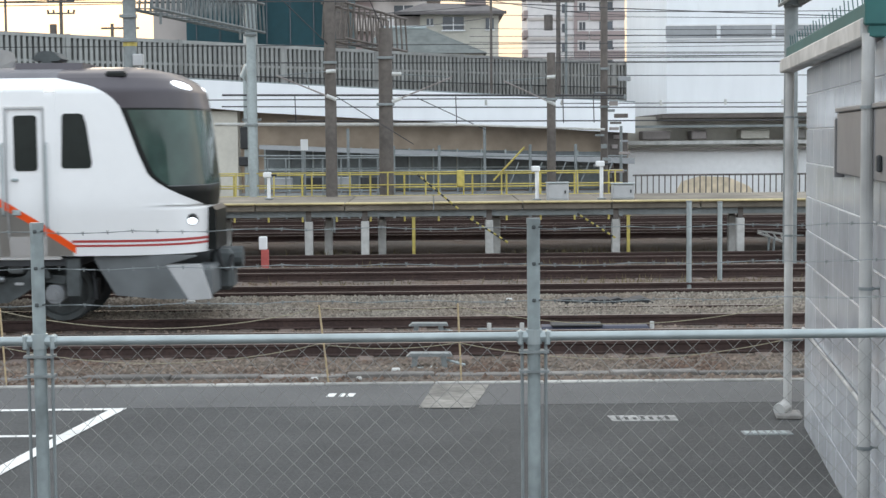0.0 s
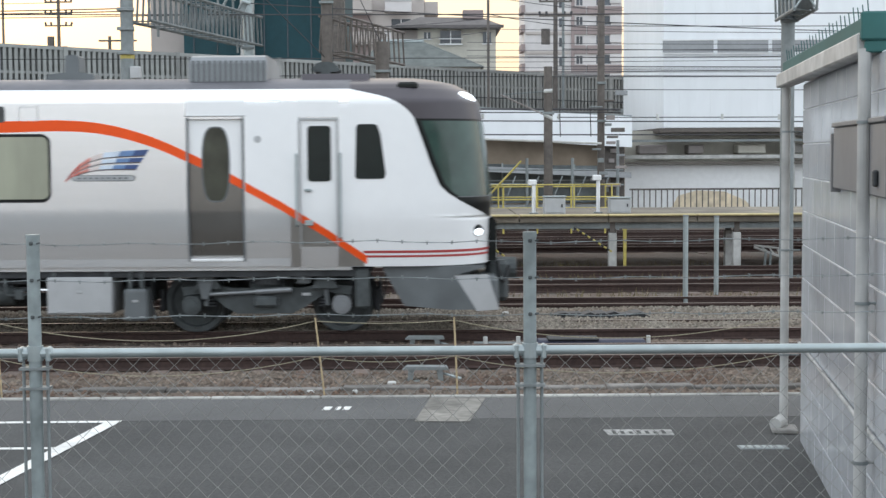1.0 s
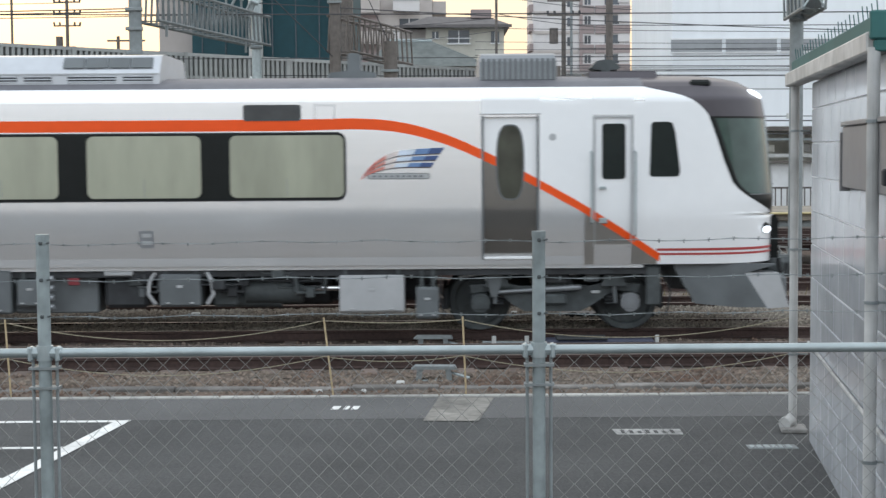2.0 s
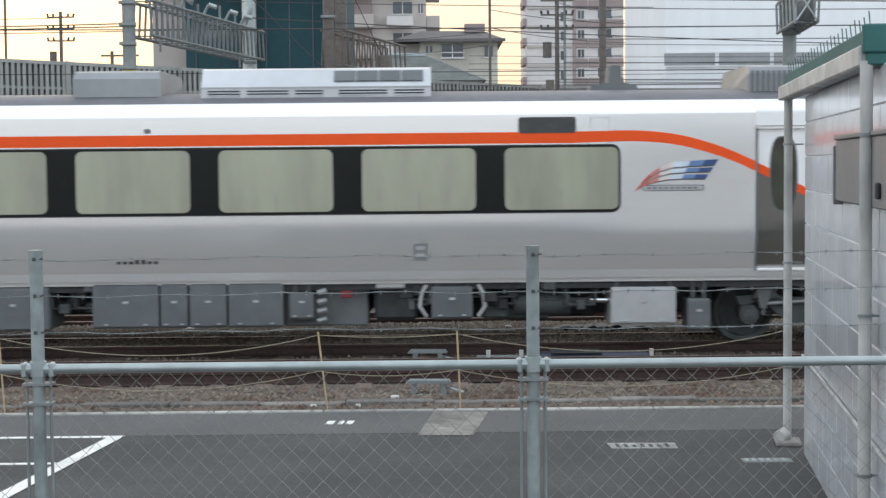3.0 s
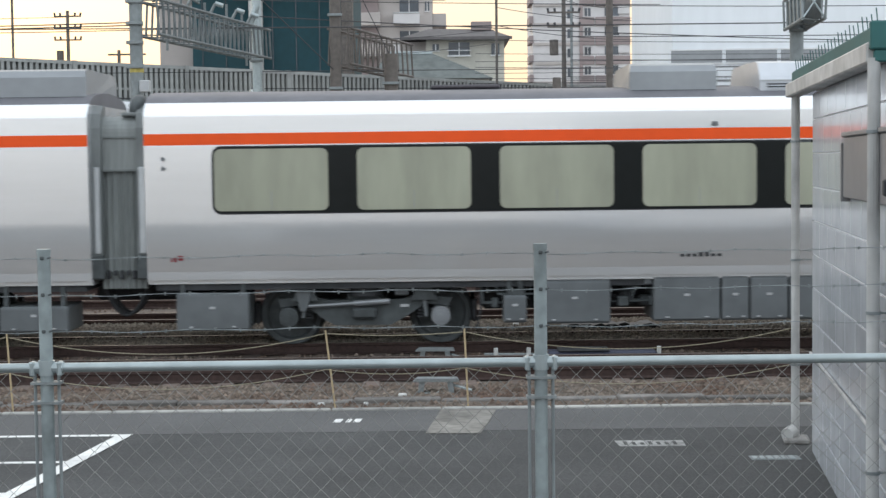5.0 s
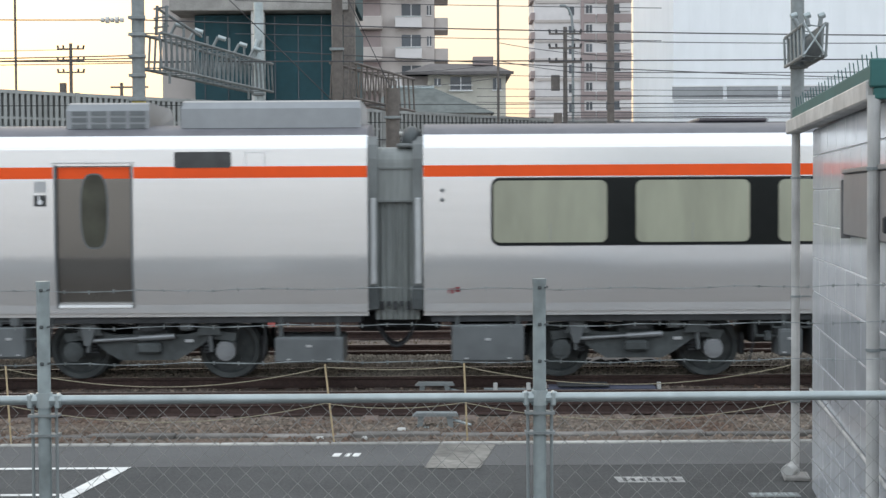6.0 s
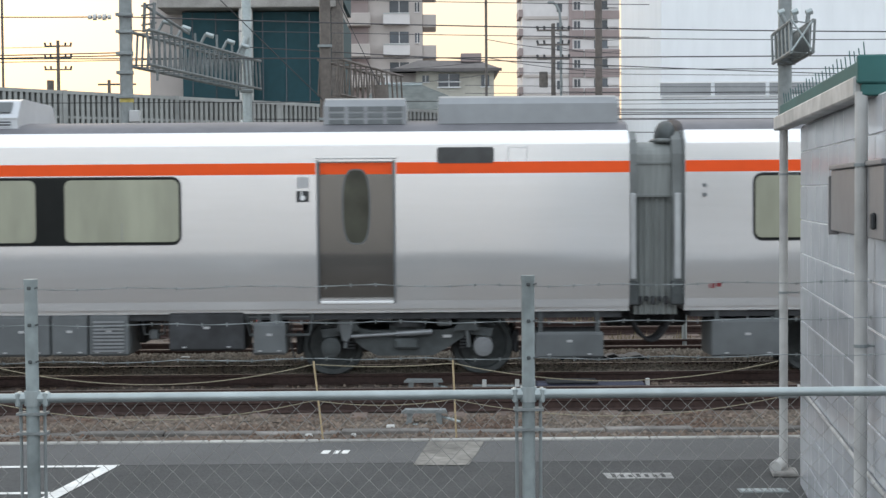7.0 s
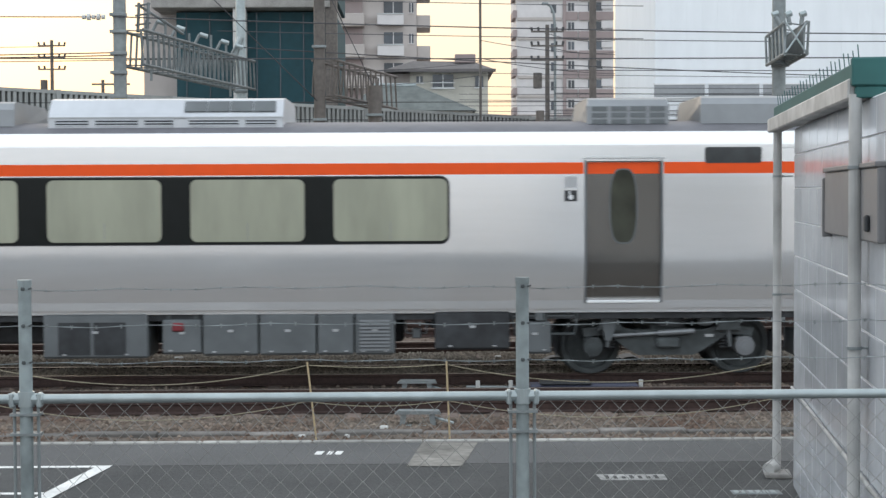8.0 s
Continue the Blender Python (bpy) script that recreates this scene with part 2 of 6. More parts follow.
def along(poly, x0, x1, bm=None):
    """A polygon in the y-z plane made solid from x0 to x1."""
    b = bmesh.new() if bm is None else bm
    f = [b.verts.new((x0, y, z)) for y, z in poly]
    k = [b.verts.new((x1, y, z)) for y, z in poly]
    b.faces.new(f), b.faces.new(k[::-1])
    for i in range(len(poly)):
        j = (i + 1) % len(poly)
        b.faces.new((f[j], f[i], k[i], k[j]))
    bmesh.ops.recalc_face_normals(b, faces=b.faces)
    return b


def rounded(x0, x1, z0, z1, r, n=5):
    pts = []
    for cx, cz, a in ((x1 - r, z1 - r, 0), (x0 + r, z1 - r, 90), (x0 + r, z0 + r, 180), (x1 - r, z0 + r, 270)):
        for i in range(n + 1):
            t = radians(a + 90 * i / n)
            pts.append((cx + r * math.cos(t), cz + r * math.sin(t)))
    return pts


def ease(x, table):
    return float(np.interp(x, [a for a, _ in table], [b for _, b in table]))


# ---- ground and setting ----
LOT = -0.12
tagged(part("ground", box(-600, 600, -300, 1500, -1.0, -0.42), GROUND), "bare brown earth under the railway yard", "ground", kind="structure")
lot = bmesh.new()
prism([(-60, -0.5), (60, -0.5), (60, LOT), (-60, LOT)], -25, 16.46, lot)
tagged(part("pavement", lot, ASPHALT), "grey asphalt of a parking lot with faint patches", "parking lot", kind="structure")
KERBSTONE = mat("kerb_concrete", (0.36, 0.355, 0.335), 0.9, grain=0.15, size=9, stain=0.25, stain_size=1.2, per=0.12)
kerb = thing("kerb", 0, 16.5, -0.5, "pale concrete kerb between asphalt and railway ballast", "kerb", kind="structure")
for i in range(30):
    part("kerb_stone", box(-18 + i * 1.2 + 0.004, -16.8 + i * 1.2 - 0.004, 16.47, 16.55, -0.5, LOT + 0.025, 0.012), KERBSTONE, kerb)
TROUGH = mat("trough_concrete", (0.165, 0.155, 0.145), 0.9, grain=0.2, size=10, stain=0.3, stain_size=1.5, per=0.2)
trough = thing("cable_trough", 0, 17.2, -0.5, "weathered grey concrete cable trough beside the ballast", "cable trough", kind="structure")
for i in range(36):
    part("trough_lid", box(-18 + i + 0.006, -17 + i - 0.006, 17.12, 17.30, -0.5, LOT + 0.012 + 0.012 * math.sin(i * 2.3), 0.012), TROUGH, trough)

# unseen pale wall added behind the viewer so the train sides reflect evenly
REAR = mat("rear_wall", (0.84, 0.835, 0.84), 0.7, grain=0.04, size=3, stain=0.06, stain_size=0.4)
tagged(part("reflector_wall", box(-45, 45, -16, -14, LOT, 5.4), REAR), "unseen pale wall added behind the viewer for reflections", "wall", kind="structure")

TRACKS = (19.56, 22.35, 25.95, 29.65, 33.0, 41.0, 44.6, 48.2)


def bed(y):
    """Height of the ballast across the yard."""
    if y < 17.4:
        return LOT - 0.02
    if y < 17.95:
        return LOT - 0.02 + (y - 17.4) / 0.55 * 0.01
    near = min(abs(y - c) for c in TRACKS)
    if 21.86 < y < 25.15:   # heaped between and behind the rails of the train's track
        return -0.165 + 0.135 * min(1.0, (y - 21.86) / 0.06, (25.15 - y) / 0.25)
    return -0.165 - (0.02 if near > 1.3 else 0)


bm = bmesh.new()
ys = [16.54 + i * 0.14 for i in range(250)]
xs = [-40 + i * 0.8 for i in range(101)]
grid = [[bm.verts.new((x, y, bed(y) + 0.025 * noise.noise((x * 0.9, y * 0.9, 0)))) for x in xs] for y in ys]
for j in range(len(ys) - 1):
    for i in range(len(xs) - 1):
        bm.faces.new((grid[j][i], grid[j][i + 1], grid[j + 1][i + 1], grid[j + 1][i]))
tagged(part("ballast_bed", bm, BALLAST, smooth=True), "brown-grey railway ballast spread across the yard", "ballast", kind="structure")

# loose stones on the ballast
rng = random.Random(4)
heaps = {"near": ([], []), "train": ([], [])}
for k in range(42000):
    if k < 9000:
        x, y = rng.uniform(-8, 9), rng.choice((rng.uniform(16.6, 18.1), rng.uniform(17.35, 18.75), rng.uniform(20.3, 21.6), rng.uniform(17.35, 18.75)))
    elif k < 37000:
        x, y = rng.uniform(-9, 10), rng.uniform(21.95, 25.1)
    else:
        x, y = rng.uniform(-12, 12), rng.uniform(26, 34)
    r = rng.uniform(0.018, 0.042)
    z = bed(y) + 0.02 * noise.noise((x * 0.9, y * 0.9, 0)) + r * 0.2
    sv, sf = heaps["train" if 9000 <= k < 37000 else "near"]
    o = len(sv)
    for dx, dy, dz in ((1, 0, 0), (-0.5, 0.8, 0.1), (-0.6, -0.8, -0.1), (0.1, 0.1, 0.9)):
        sv.append((x + r * dx * rng.uniform(0.7, 1.3), y + r * dy * rng.uniform(0.7, 1.3), z + r * dz * rng.uniform(0.6, 1.1)))
    sf += [(o, o + 1, o + 3), (o + 1, o + 2, o + 3), (o + 2, o, o + 3)]
for key, m, label in (("near", STONE, "loose angular brown ballast stones"), ("train", PALESTONE, "loose pale grey ballast stones heaped on the running track")):
    me = bpy.data.meshes.new("ballast_stones")
    me.from_pydata(heaps[key][0], [], heaps[key][1])
    me.materials.append(m)
    tagged(new("ballast_stones", me), label, "ballast", kind="stuff")

# rails and sleepers
RAILPROFILE = ((-0.062, -0.153), (0.062, -0.153), (0.062, -0.142), (0.012, -0.125), (0.009, -0.045), (0.033, -0.035), (0.033, -0.002), (0.028, 0.0),
               (-0.028, 0.0), (-0.033, -0.002), (-0.033, -0.035), (-0.009, -0.045), (-0.012, -0.125), (-0.062, -0.142))
SLEEP = None
for n, c in enumerate(TRACKS):
    tr = thing("track", 0, c, -0.3, "rusty railway track on sleepers in brown ballast", "railway track", "yard tracks", kind="structure")
    for s in (-0.56, 0.56):
        r = part("rail", along([(c + s + y, z) for y, z in RAILPROFILE], -60, 60), RUST, tr)
        part("running_surface", box(-60, 60, c + s - 0.027, c + s + 0.027, 0.0005, 0.003), RAILTOP, r)
    step = 0.62 if n < 3 else 1.1
    for i in range(int(34 / step)):
        x = -17 + i * step + 0.05 * math.sin(i * 1.7)
        if SLEEP is None:
            SLEEP = part("sleeper", box(x - 0.11, x + 0.11, c - 1.0, c + 1.0, -0.29, -0.15, 0.015), SLEEPER, tr)
            SX, SC = x, c
        else:
            o = new("sleeper", SLEEP.data)
            o.parent, o.location = tr, (x - SX, 0, 0)


# ---- the train: two coupled cars, drawn where they stand at the start ----
YC = 22.35
SIDE = ((0.98, 1.352), (1.10, 1.368), (1.30, 1.397), (1.50, 1.427), (1.62, 1.4425), (1.73, 1.4496), (1.80, 1.45), (3.05, 1.45), (3.25, 1.45), (3.275, 1.443), (3.43, 1.28))
ROOF = ((3.43, 1.28), (3.50, 1.18), (3.56, 0.95), (3.61, 0.5), (3.63, 0.0))


def side(z, out=0.0):
    """The y of the near side at height z, out metres proud of it."""
    return YC - ease(z, SIDE) - out


def skin(x0, x1, z0, z1, out, nx=1, bm=None, low=None, high=None, thick=0.0):
    """A sheet laid on the near side between two heights, which may change along x."""
    b = bmesh.new() if bm is None else bm
    rows = []
    for i in range(nx + 1):
        x = x0 + (x1 - x0) * i / nx
        a, c = (low(x) if low else z0), (high(x) if high else z1)
        k = max(1, int(abs(z1 - z0) / 0.04)) if not low else 30
        rows.append([b.verts.new((x, side(a + (c - a) * j / k, out), a + (c - a) * j / k)) for j in range(k + 1)])
    for p, q in zip(rows, rows[1:]):
        for j in range(len(p) - 1):
            b.faces.new((p[j], q[j], q[j + 1], p[j + 1]))
    return b


def panel(poly, out, thick=0.006):
    """A thin plate with the outline poly (x, z), bent to the near side."""
    b = bmesh.new()
    f = [b.verts.new((x, side(z, out), z)) for x, z in poly]
    k = [b.verts.new((x, side(z, out - thick), z)) for x, z in poly]
    b.faces.new(f)
    for i in range(len(poly)):
        j = (i + 1) % len(poly)
        b.faces.new((f[j], f[i], k[i], k[j]))
    bmesh.ops.recalc_face_normals(b, faces=b.faces)
    return b


def shell(x0, x1, holes):
    """The body of a car: near side with door openings, far side, floor and ends."""
    b = bmesh.new()
    zs = sorted({z for z, _ in SIDE} | {1.83, 2.4, 3.24, 3.29, 3.41} | {z for h in holes for z in h[2:]})
    xs_ = sorted({x0, x1} | {x for h in holes for x in h[:2]} | {x0 + (x1 - x0) * i / 12 for i in range(13)})
    for sgn in (-1, 1):
        g = [[b.verts.new((x, YC + sgn * ease(z, SIDE), z)) for z in zs] for x in xs_]
        for i in range(len(xs_) - 1):
            for j in range(len(zs) - 1):
                mx, mz = (xs_[i] + xs_[i + 1]) / 2, (zs[j] + zs[j + 1]) / 2
                if sgn < 0 and any(h[0] < mx < h[1] and h[2] < mz < h[3] for h in holes):
                    continue
                q = (g[i][j], g[i + 1][j], g[i + 1][j + 1], g[i][j + 1])
                b.faces.new(q if sgn < 0 else q[::-1])
    box(x0, x1, YC - 1.31, YC + 1.31, 0.93, 0.985, 0, b)
    for h in holes:   # jambs
        dpt = 0.09
        for xa in h[:2]:
            b.faces.new([b.verts.new(p) for p in ((xa, side(h[2], 0), h[2]), (xa, side(h[2], -dpt), h[2]), (xa, side(h[3], -dpt), h[3]), (xa, side(1.85), h[3]), (xa, side(1.85), 1.85))])
        for za in h[2:]:
            b.faces.new([b.verts.new(p) for p in ((h[0], side(za), za), (h[1], side(za), za), (h[1], side(za, -dpt), za), (h[0], side(za, -dpt), za))])
    for x in (x0, x1):
        e = [(x, YC - w, z) for z, w in SIDE] + [(x, YC + w, z) for z, w in reversed(SIDE)]
        b.faces.new([b.verts.new(p) for p in e])
    return b


def roof_skin(x0, x1):
    prof = [(YC - w, z) for z, w in ROOF] + [(YC + w, z) for z, w in reversed(ROOF[:-1])]
    return along(prof, x0, x1)


FRONTX = ((0.98, -3.20), (1.57, -3.19), (1.72, -3.18), (1.85, -3.16), (2.0, -3.17), (2.56, -3.23), (3.02, -3.29), (3.25, -3.34), (3.40, -3.47), (3.52, -3.70), (3.60, -4.1), (3.63, -4.5))
EDGE = ((1.57, -3.05), (1.60, -3.15), (1.74, -3.38), (1.89, -3.66), (2.0, -3.82), (2.10, -3.92), (2.41, -4.05), (2.72, -4.155), (3.03, -4.27), (3.13, -4.35),
        (3.22, -4.46), (3.28, -4.57), (3.33, -4.72), (3.37, -4.88), (3.40, -5.05), (3.43, -5.15))
NOSE0, BEND = -5.15, -4.55


def nose_row(z, n=90):
    """Points round the nose at height z, from the near side to the middle."""
    w = ease(z, SIDE if z < 3.43 else ROOF)
    xf = ease(z, FRONTX)
    x1 = min(BEND, xf - 0.25)
    pts = [(NOSE0 + (x1 - NOSE0) * i / 12, w) for i in range(12)]
    for i in range(n + 1):
        a = math.pi / 2 * i / n
        pts.append((x1 + (xf - x1) * math.sin(a) ** 0.92, w * math.cos(a) ** 0.62))
    return pts


def cut(pts, s0, s1, n):
    """n + 1 points of a row between two shares of its length."""
    p = np.array(pts)
    d = np.concatenate([[0], np.cumsum(np.hypot(*np.diff(p, axis=0).T))])
    d /= d[-1]
    s = np.linspace(s0, s1, n + 1)
    return list(zip(np.interp(s, d, p[:, 0]), np.interp(s, d, p[:, 1])))


def share(pts, x):
    p = np.array(pts)
    d = np.concatenate([[0], np.cumsum(np.hypot(*np.diff(p, axis=0).T))])
    return float(np.interp(x, p[:, 0], d / d[-1]))


def nose_patch(z0, z1, nz, n, start, stop, out=0.0, sides=(-1, 1)):
    """A piece of the nose, both sides: start and stop give the share of each row's length."""
    b = bmesh.new()
    for sgn in sides:
        g = []
        for j in range(nz + 1):
            z = z0 + (z1 - z0) * j / nz
            r = nose_row(z)
            g.append([b.verts.new((x + out, YC + sgn * (w + (out if w > 0.01 else 0)), z)) for x, w in cut(r, start(z, r), stop(z, r), n)])
        for p, q in zip(g, g[1:]):
            for i in range(n):
                f = (p[i], p[i + 1], q[i + 1], q[i])
                b.faces.new(f if sgn < 0 else f[::-1])
    bmesh.ops.remove_doubles(b, verts=b.verts, dist=0.0005)
    return b


def at_edge(dx=0.0):
    return lambda z, r: share(r, ease(z, EDGE) + dx)


WHEELS = []


def wheel_mesh():
    b = bmesh.new()
    prof = ((0.0, -0.085), (0.085, -0.085), (0.10, -0.03), (0.14, -0.02), (0.33, -0.012), (0.355, -0.06), (0.425, -0.062), (0.43, 0.0), (0.432, 0.04), (0.455, 0.052), (0.45, 0.07), (0.33, 0.07), (0.30, 0.03), (0.0, 0.03))
    n = 36
    rings = [[b.verts.new((max(r, 0.001) * math.cos(2 * math.pi * i / n), y, max(r, 0.001) * math.sin(2 * math.pi * i / n))) for i in range(n)] for r, y in prof]
    for p, q in zip(rings, rings[1:]):
        for i in range(n):
            b.faces.new((p[i], p[(i + 1) % n], q[(i + 1) % n], q[i]))
    for i in range(6):   # bolts round the hub
        a = math.pi * i / 3
        rod((0.2 * math.cos(a), -0.05, 0.2 * math.sin(a)), (0.2 * math.cos(a), -0.01, 0.2 * math.sin(a)), 0.018, 6, b)
    bmesh.ops.recalc_face_normals(b, faces=b.faces)
    me = bpy.data.meshes.new("wheel")
    b.to_mesh(me)
    b.free()
    me.materials.append(BOGIE)
    me.polygons.foreach_set("use_smooth", [True] * len(me.polygons))
    me.set_sharp_from_angle(angle=radians(30))
    return me


WHEELMESH = wheel_mesh()


def bogie(car, xa, xb):
    """A two-axle bogie with wheels at xa and xb."""
    xm = (xa + xb) / 2
    y0, y1 = YC - 1.02, YC - 0.86
    b = bmesh.new()
    for ya, yb in ((y0, y1), (YC + 0.86, YC + 1.02)):
        prism([(xa - 0.12, 0.56), (xa + 0.22, 0.60), (xm - 0.60, 0.40), (xm - 0.42, 0.30), (xm + 0.36, 0.30), (xm + 0.55, 0.40), (xb - 0.22, 0.60), (xb + 0.12, 0.56),
               (xb + 0.15, 0.68), (xb - 0.3, 0.72), (xm + 0.5, 0.66), (xm - 0.5, 0.66), (xa + 0.3, 0.72), (xa - 0.15, 0.68)], ya, yb, b)
    box(xm - 0.25, xm + 0.25, YC - 1.0, YC + 1.0, 0.55, 0.80, 0.02, b)
    f = part("bogie", b, BOGIE, car, "dark grey steel bogie with dusty frame")
    for x in (xa, xb):
        part("axle", rod((x, YC - 0.75, 0.43), (x, YC + 0.75, 0.43), 0.075, 12), EQUIPDARK, f)
        for ya, yb in ((YC - 1.10, YC - 0.80), (YC + 0.80, YC + 1.10)):
            k = box(x - 0.12, x + 0.12, ya, yb, 0.33, 0.56, 0.04)
            face, d = (ya, -1) if ya < YC else (yb, 1)
            rod((x, face + 0.02 * d, 0.43), (x, face - 0.1 * d, 0.43), 0.135, 20, k)
            rod((x, face + 0.045 * d, 0.43), (x, face, 0.43), 0.085, 16, k)
            rod((x, face + 0.06 * d, 0.43), (x, face, 0.43), 0.035, 10, k)
            for i in range(8):
                a = math.pi * i / 4
                rod((x + 0.112 * math.cos(a), face + 0.032 * d, 0.43 + 0.112 * math.sin(a)), (x + 0.112 * math.cos(a), face, 0.43 + 0.112 * math.sin(a)), 0.011, 6, k)
            part("axle_box", k, EQUIPMID if x == xb else BOGIE, f, "grey axle box with round cover")
        for s in (-1, 1):
            sp = bmesh.new()
            xo = x + (0.26 if x == xa else -0.26)
            for i in range(5):
                rod((xo, YC + s * 0.94, 0.40 + i * 0.045), (xo, YC + s * 0.94, 0.425 + i * 0.045), 0.075, 12, sp)
            part("coil_spring", sp, EQUIPDARK, f)
        for s in (-1, 1):
            w = new("wheel", WHEELMESH)
            w.parent = f
            top = car.matrix_basis.translation
            loc = (x - top.x, YC + s * 0.60 - top.y, 0.43 - top.z)
            w.location = loc
            if s > 0:
                w.rotation_euler = (0, 0, math.pi)
            WHEELS.append((w, loc, s))
    for s in (-1, 1):
        y = YC + s * 1.1
        part("yaw_damper", rod((xm - 0.85, y, 0.58), (xm - 0.1, y, 0.62), 0.026, 10, rod((xm - 0.15, y, 0.618), (xm + 0.35, y, 0.645), 0.042, 10)), EQUIPMID, f, "grey damper tube")
        part("damper_bracket", prism([(xm - 0.98, 0.93), (xm - 0.72, 0.93), (xm - 0.78, 0.62), (xm - 0.82, 0.52), (xm - 0.90, 0.52), (xm - 0.92, 0.62)], y - 0.05, y + 0.05), EQUIP, f)
        part("air_spring", rod((xm, YC + s * 0.95, 0.72), (xm, YC + s * 0.95, 0.95), 0.24, 20), BLACK, f)
        part("brake_unit", box(xm - 0.18, xm + 0.16, y - 0.03, y + 0.1, 0.40, 0.55, 0.03), BOGIE, f)
    for s in (-1, 1):
        y = YC + s * 1.07
        for x, d in ((xa, 1), (xb, -1)):
            part("axle_damper", rod((x + d * 0.20, y, 0.42), (x + d * 0.24, y, 0.78), 0.03, 8), EQUIP, f)
            part("frame_gusset", prism([(x + d * 0.05, 0.66), (x + d * 0.42, 0.66), (x + d * 0.34, 0.82), (x + d * 0.12, 0.84)], y - 0.06, y + 0.02), BOGIE, f)
            part("brake_block", box(min(x - d * 0.52, x - d * 0.44), max(x - d * 0.52, x - d * 0.44), YC + s * 0.62 - 0.07, YC + s * 0.62 + 0.07, 0.30, 0.62, 0.02), EQUIPDARK, f)
            part("guard_pipe", line([(x - d * 0.55, y - 0.02, 0.80), (x - d * 0.56, y - 0.02, 0.5), (x - d * 0.50, y - 0.02, 0.24)], 0.014, 6), EQUIPDARK, f)
        part("valve_box", box(xm + 0.42, xm + 0.62, y - 0.04, y + 0.06, 0.72, 0.88, 0.02), EQUIP, f)
        part("plate", box(xm + 0.5, xm + 0.62, y - 0.062, y - 0.05, 0.56, 0.60, 0.004), EQUIPLIGHT, f)
        part("cable", line(sag((xm - 0.7, y, 0.9), (xm + 0.6, y, 0.9), 0.14, 10), 0.013, 6), BLACK, f)
    part("brake_pipe", line([(xa - 0.3, YC - 1.05, 0.80), (xa + 0.3, YC - 1.06, 0.86), (xm, YC - 1.04, 0.80), (xb - 0.2, YC - 1.06, 0.88), (xb + 0.35, YC - 1.05, 0.82)], 0.018, 6), EQUIPLIGHT, f)
    return f


def under_box(car, x0, x1, z0, z1, material=None, deep=1.1, yin=0.02, doors=0, name="equipment_box", dark_base=False):
    """A box hung below the floor, with its covers, latches and hangers."""
    y0 = YC - 1.33 + yin
    material = material or EQUIP
    o = part(name, box(x0, x1, y0, y0 + deep, z0, z1, 0.02), material, car)
    n = max(1, doors)
    for i in range(n):
        a, c = x0 + (x1 - x0) * i / n + 0.008, x0 + (x1 - x0) * (i + 1) / n - 0.008
        part("cover", box(a, c, y0 - 0.014, y0 - 0.001, z0 + 0.025, z1 - 0.03, 0.006), material, o)
        for f in (0.2, 0.8):
            xx = a + (c - a) * f
            part("latch", box(xx - 0.025, xx + 0.025, y0 - 0.032, y0 - 0.016, z0 + 0.045, z0 + 0.065, 0.004), EQUIPLIGHT, o)
        part("name_plate", box((a + c) / 2 - 0.04, (a + c) / 2 + 0.04, y0 - 0.024, y0 - 0.016, (z0 + z1) / 2 + 0.04, (z0 + z1) / 2 + 0.075, 0.003), EQUIPLIGHT, o)
    for xx in (x0 + 0.08, x1 - 0.08):
        part("hanger", box(xx - 0.03, xx + 0.03, y0 + 0.05, y0 + 0.12, z1 - 0.02, 0.95), BOGIE, o)
    return o


def pane(car, band, x0, x1, z0=1.925, z1=2.80):
    p = part("window_pane", panel(rounded(x0, x1, z0 + 0.012, z1 - 0.012, 0.09), 0.012), BLIND, band, "tinted pane with drawn cream blind")
    xm = (x0 + x1) / 2
    part("blind_seam", panel([(xm - 0.004, z0 + 0.03), (xm + 0.004, z0 + 0.03), (xm + 0.004, z1 - 0.6), (xm - 0.004, z1 - 0.6)], 0.0145, 0.003), EQUIPMID, band)
    return p


def window_row(car, right, count, left_round=True, right_round=True):
    """A flush strip of side windows, ending at x = right."""
    x1 = right
    x0 = right - (count - 1) * 1.957 - 1.56
    band = part("window_band", panel(rounded(x0 - 0.02, x1 + 0.02, 1.905, 2.815, 0.12), 0.006), MASK, car, "glossy black window strip")
    part("rubber_seal", panel(rounded(x0 - 0.035, x1 + 0.035, 1.89, 2.83, 0.13), 0.002), EQUIPDARK, band)
    for i in range(count):
        pane(car, band, x1 - 1.56 - i * 1.957, x1 - i * 1.957)


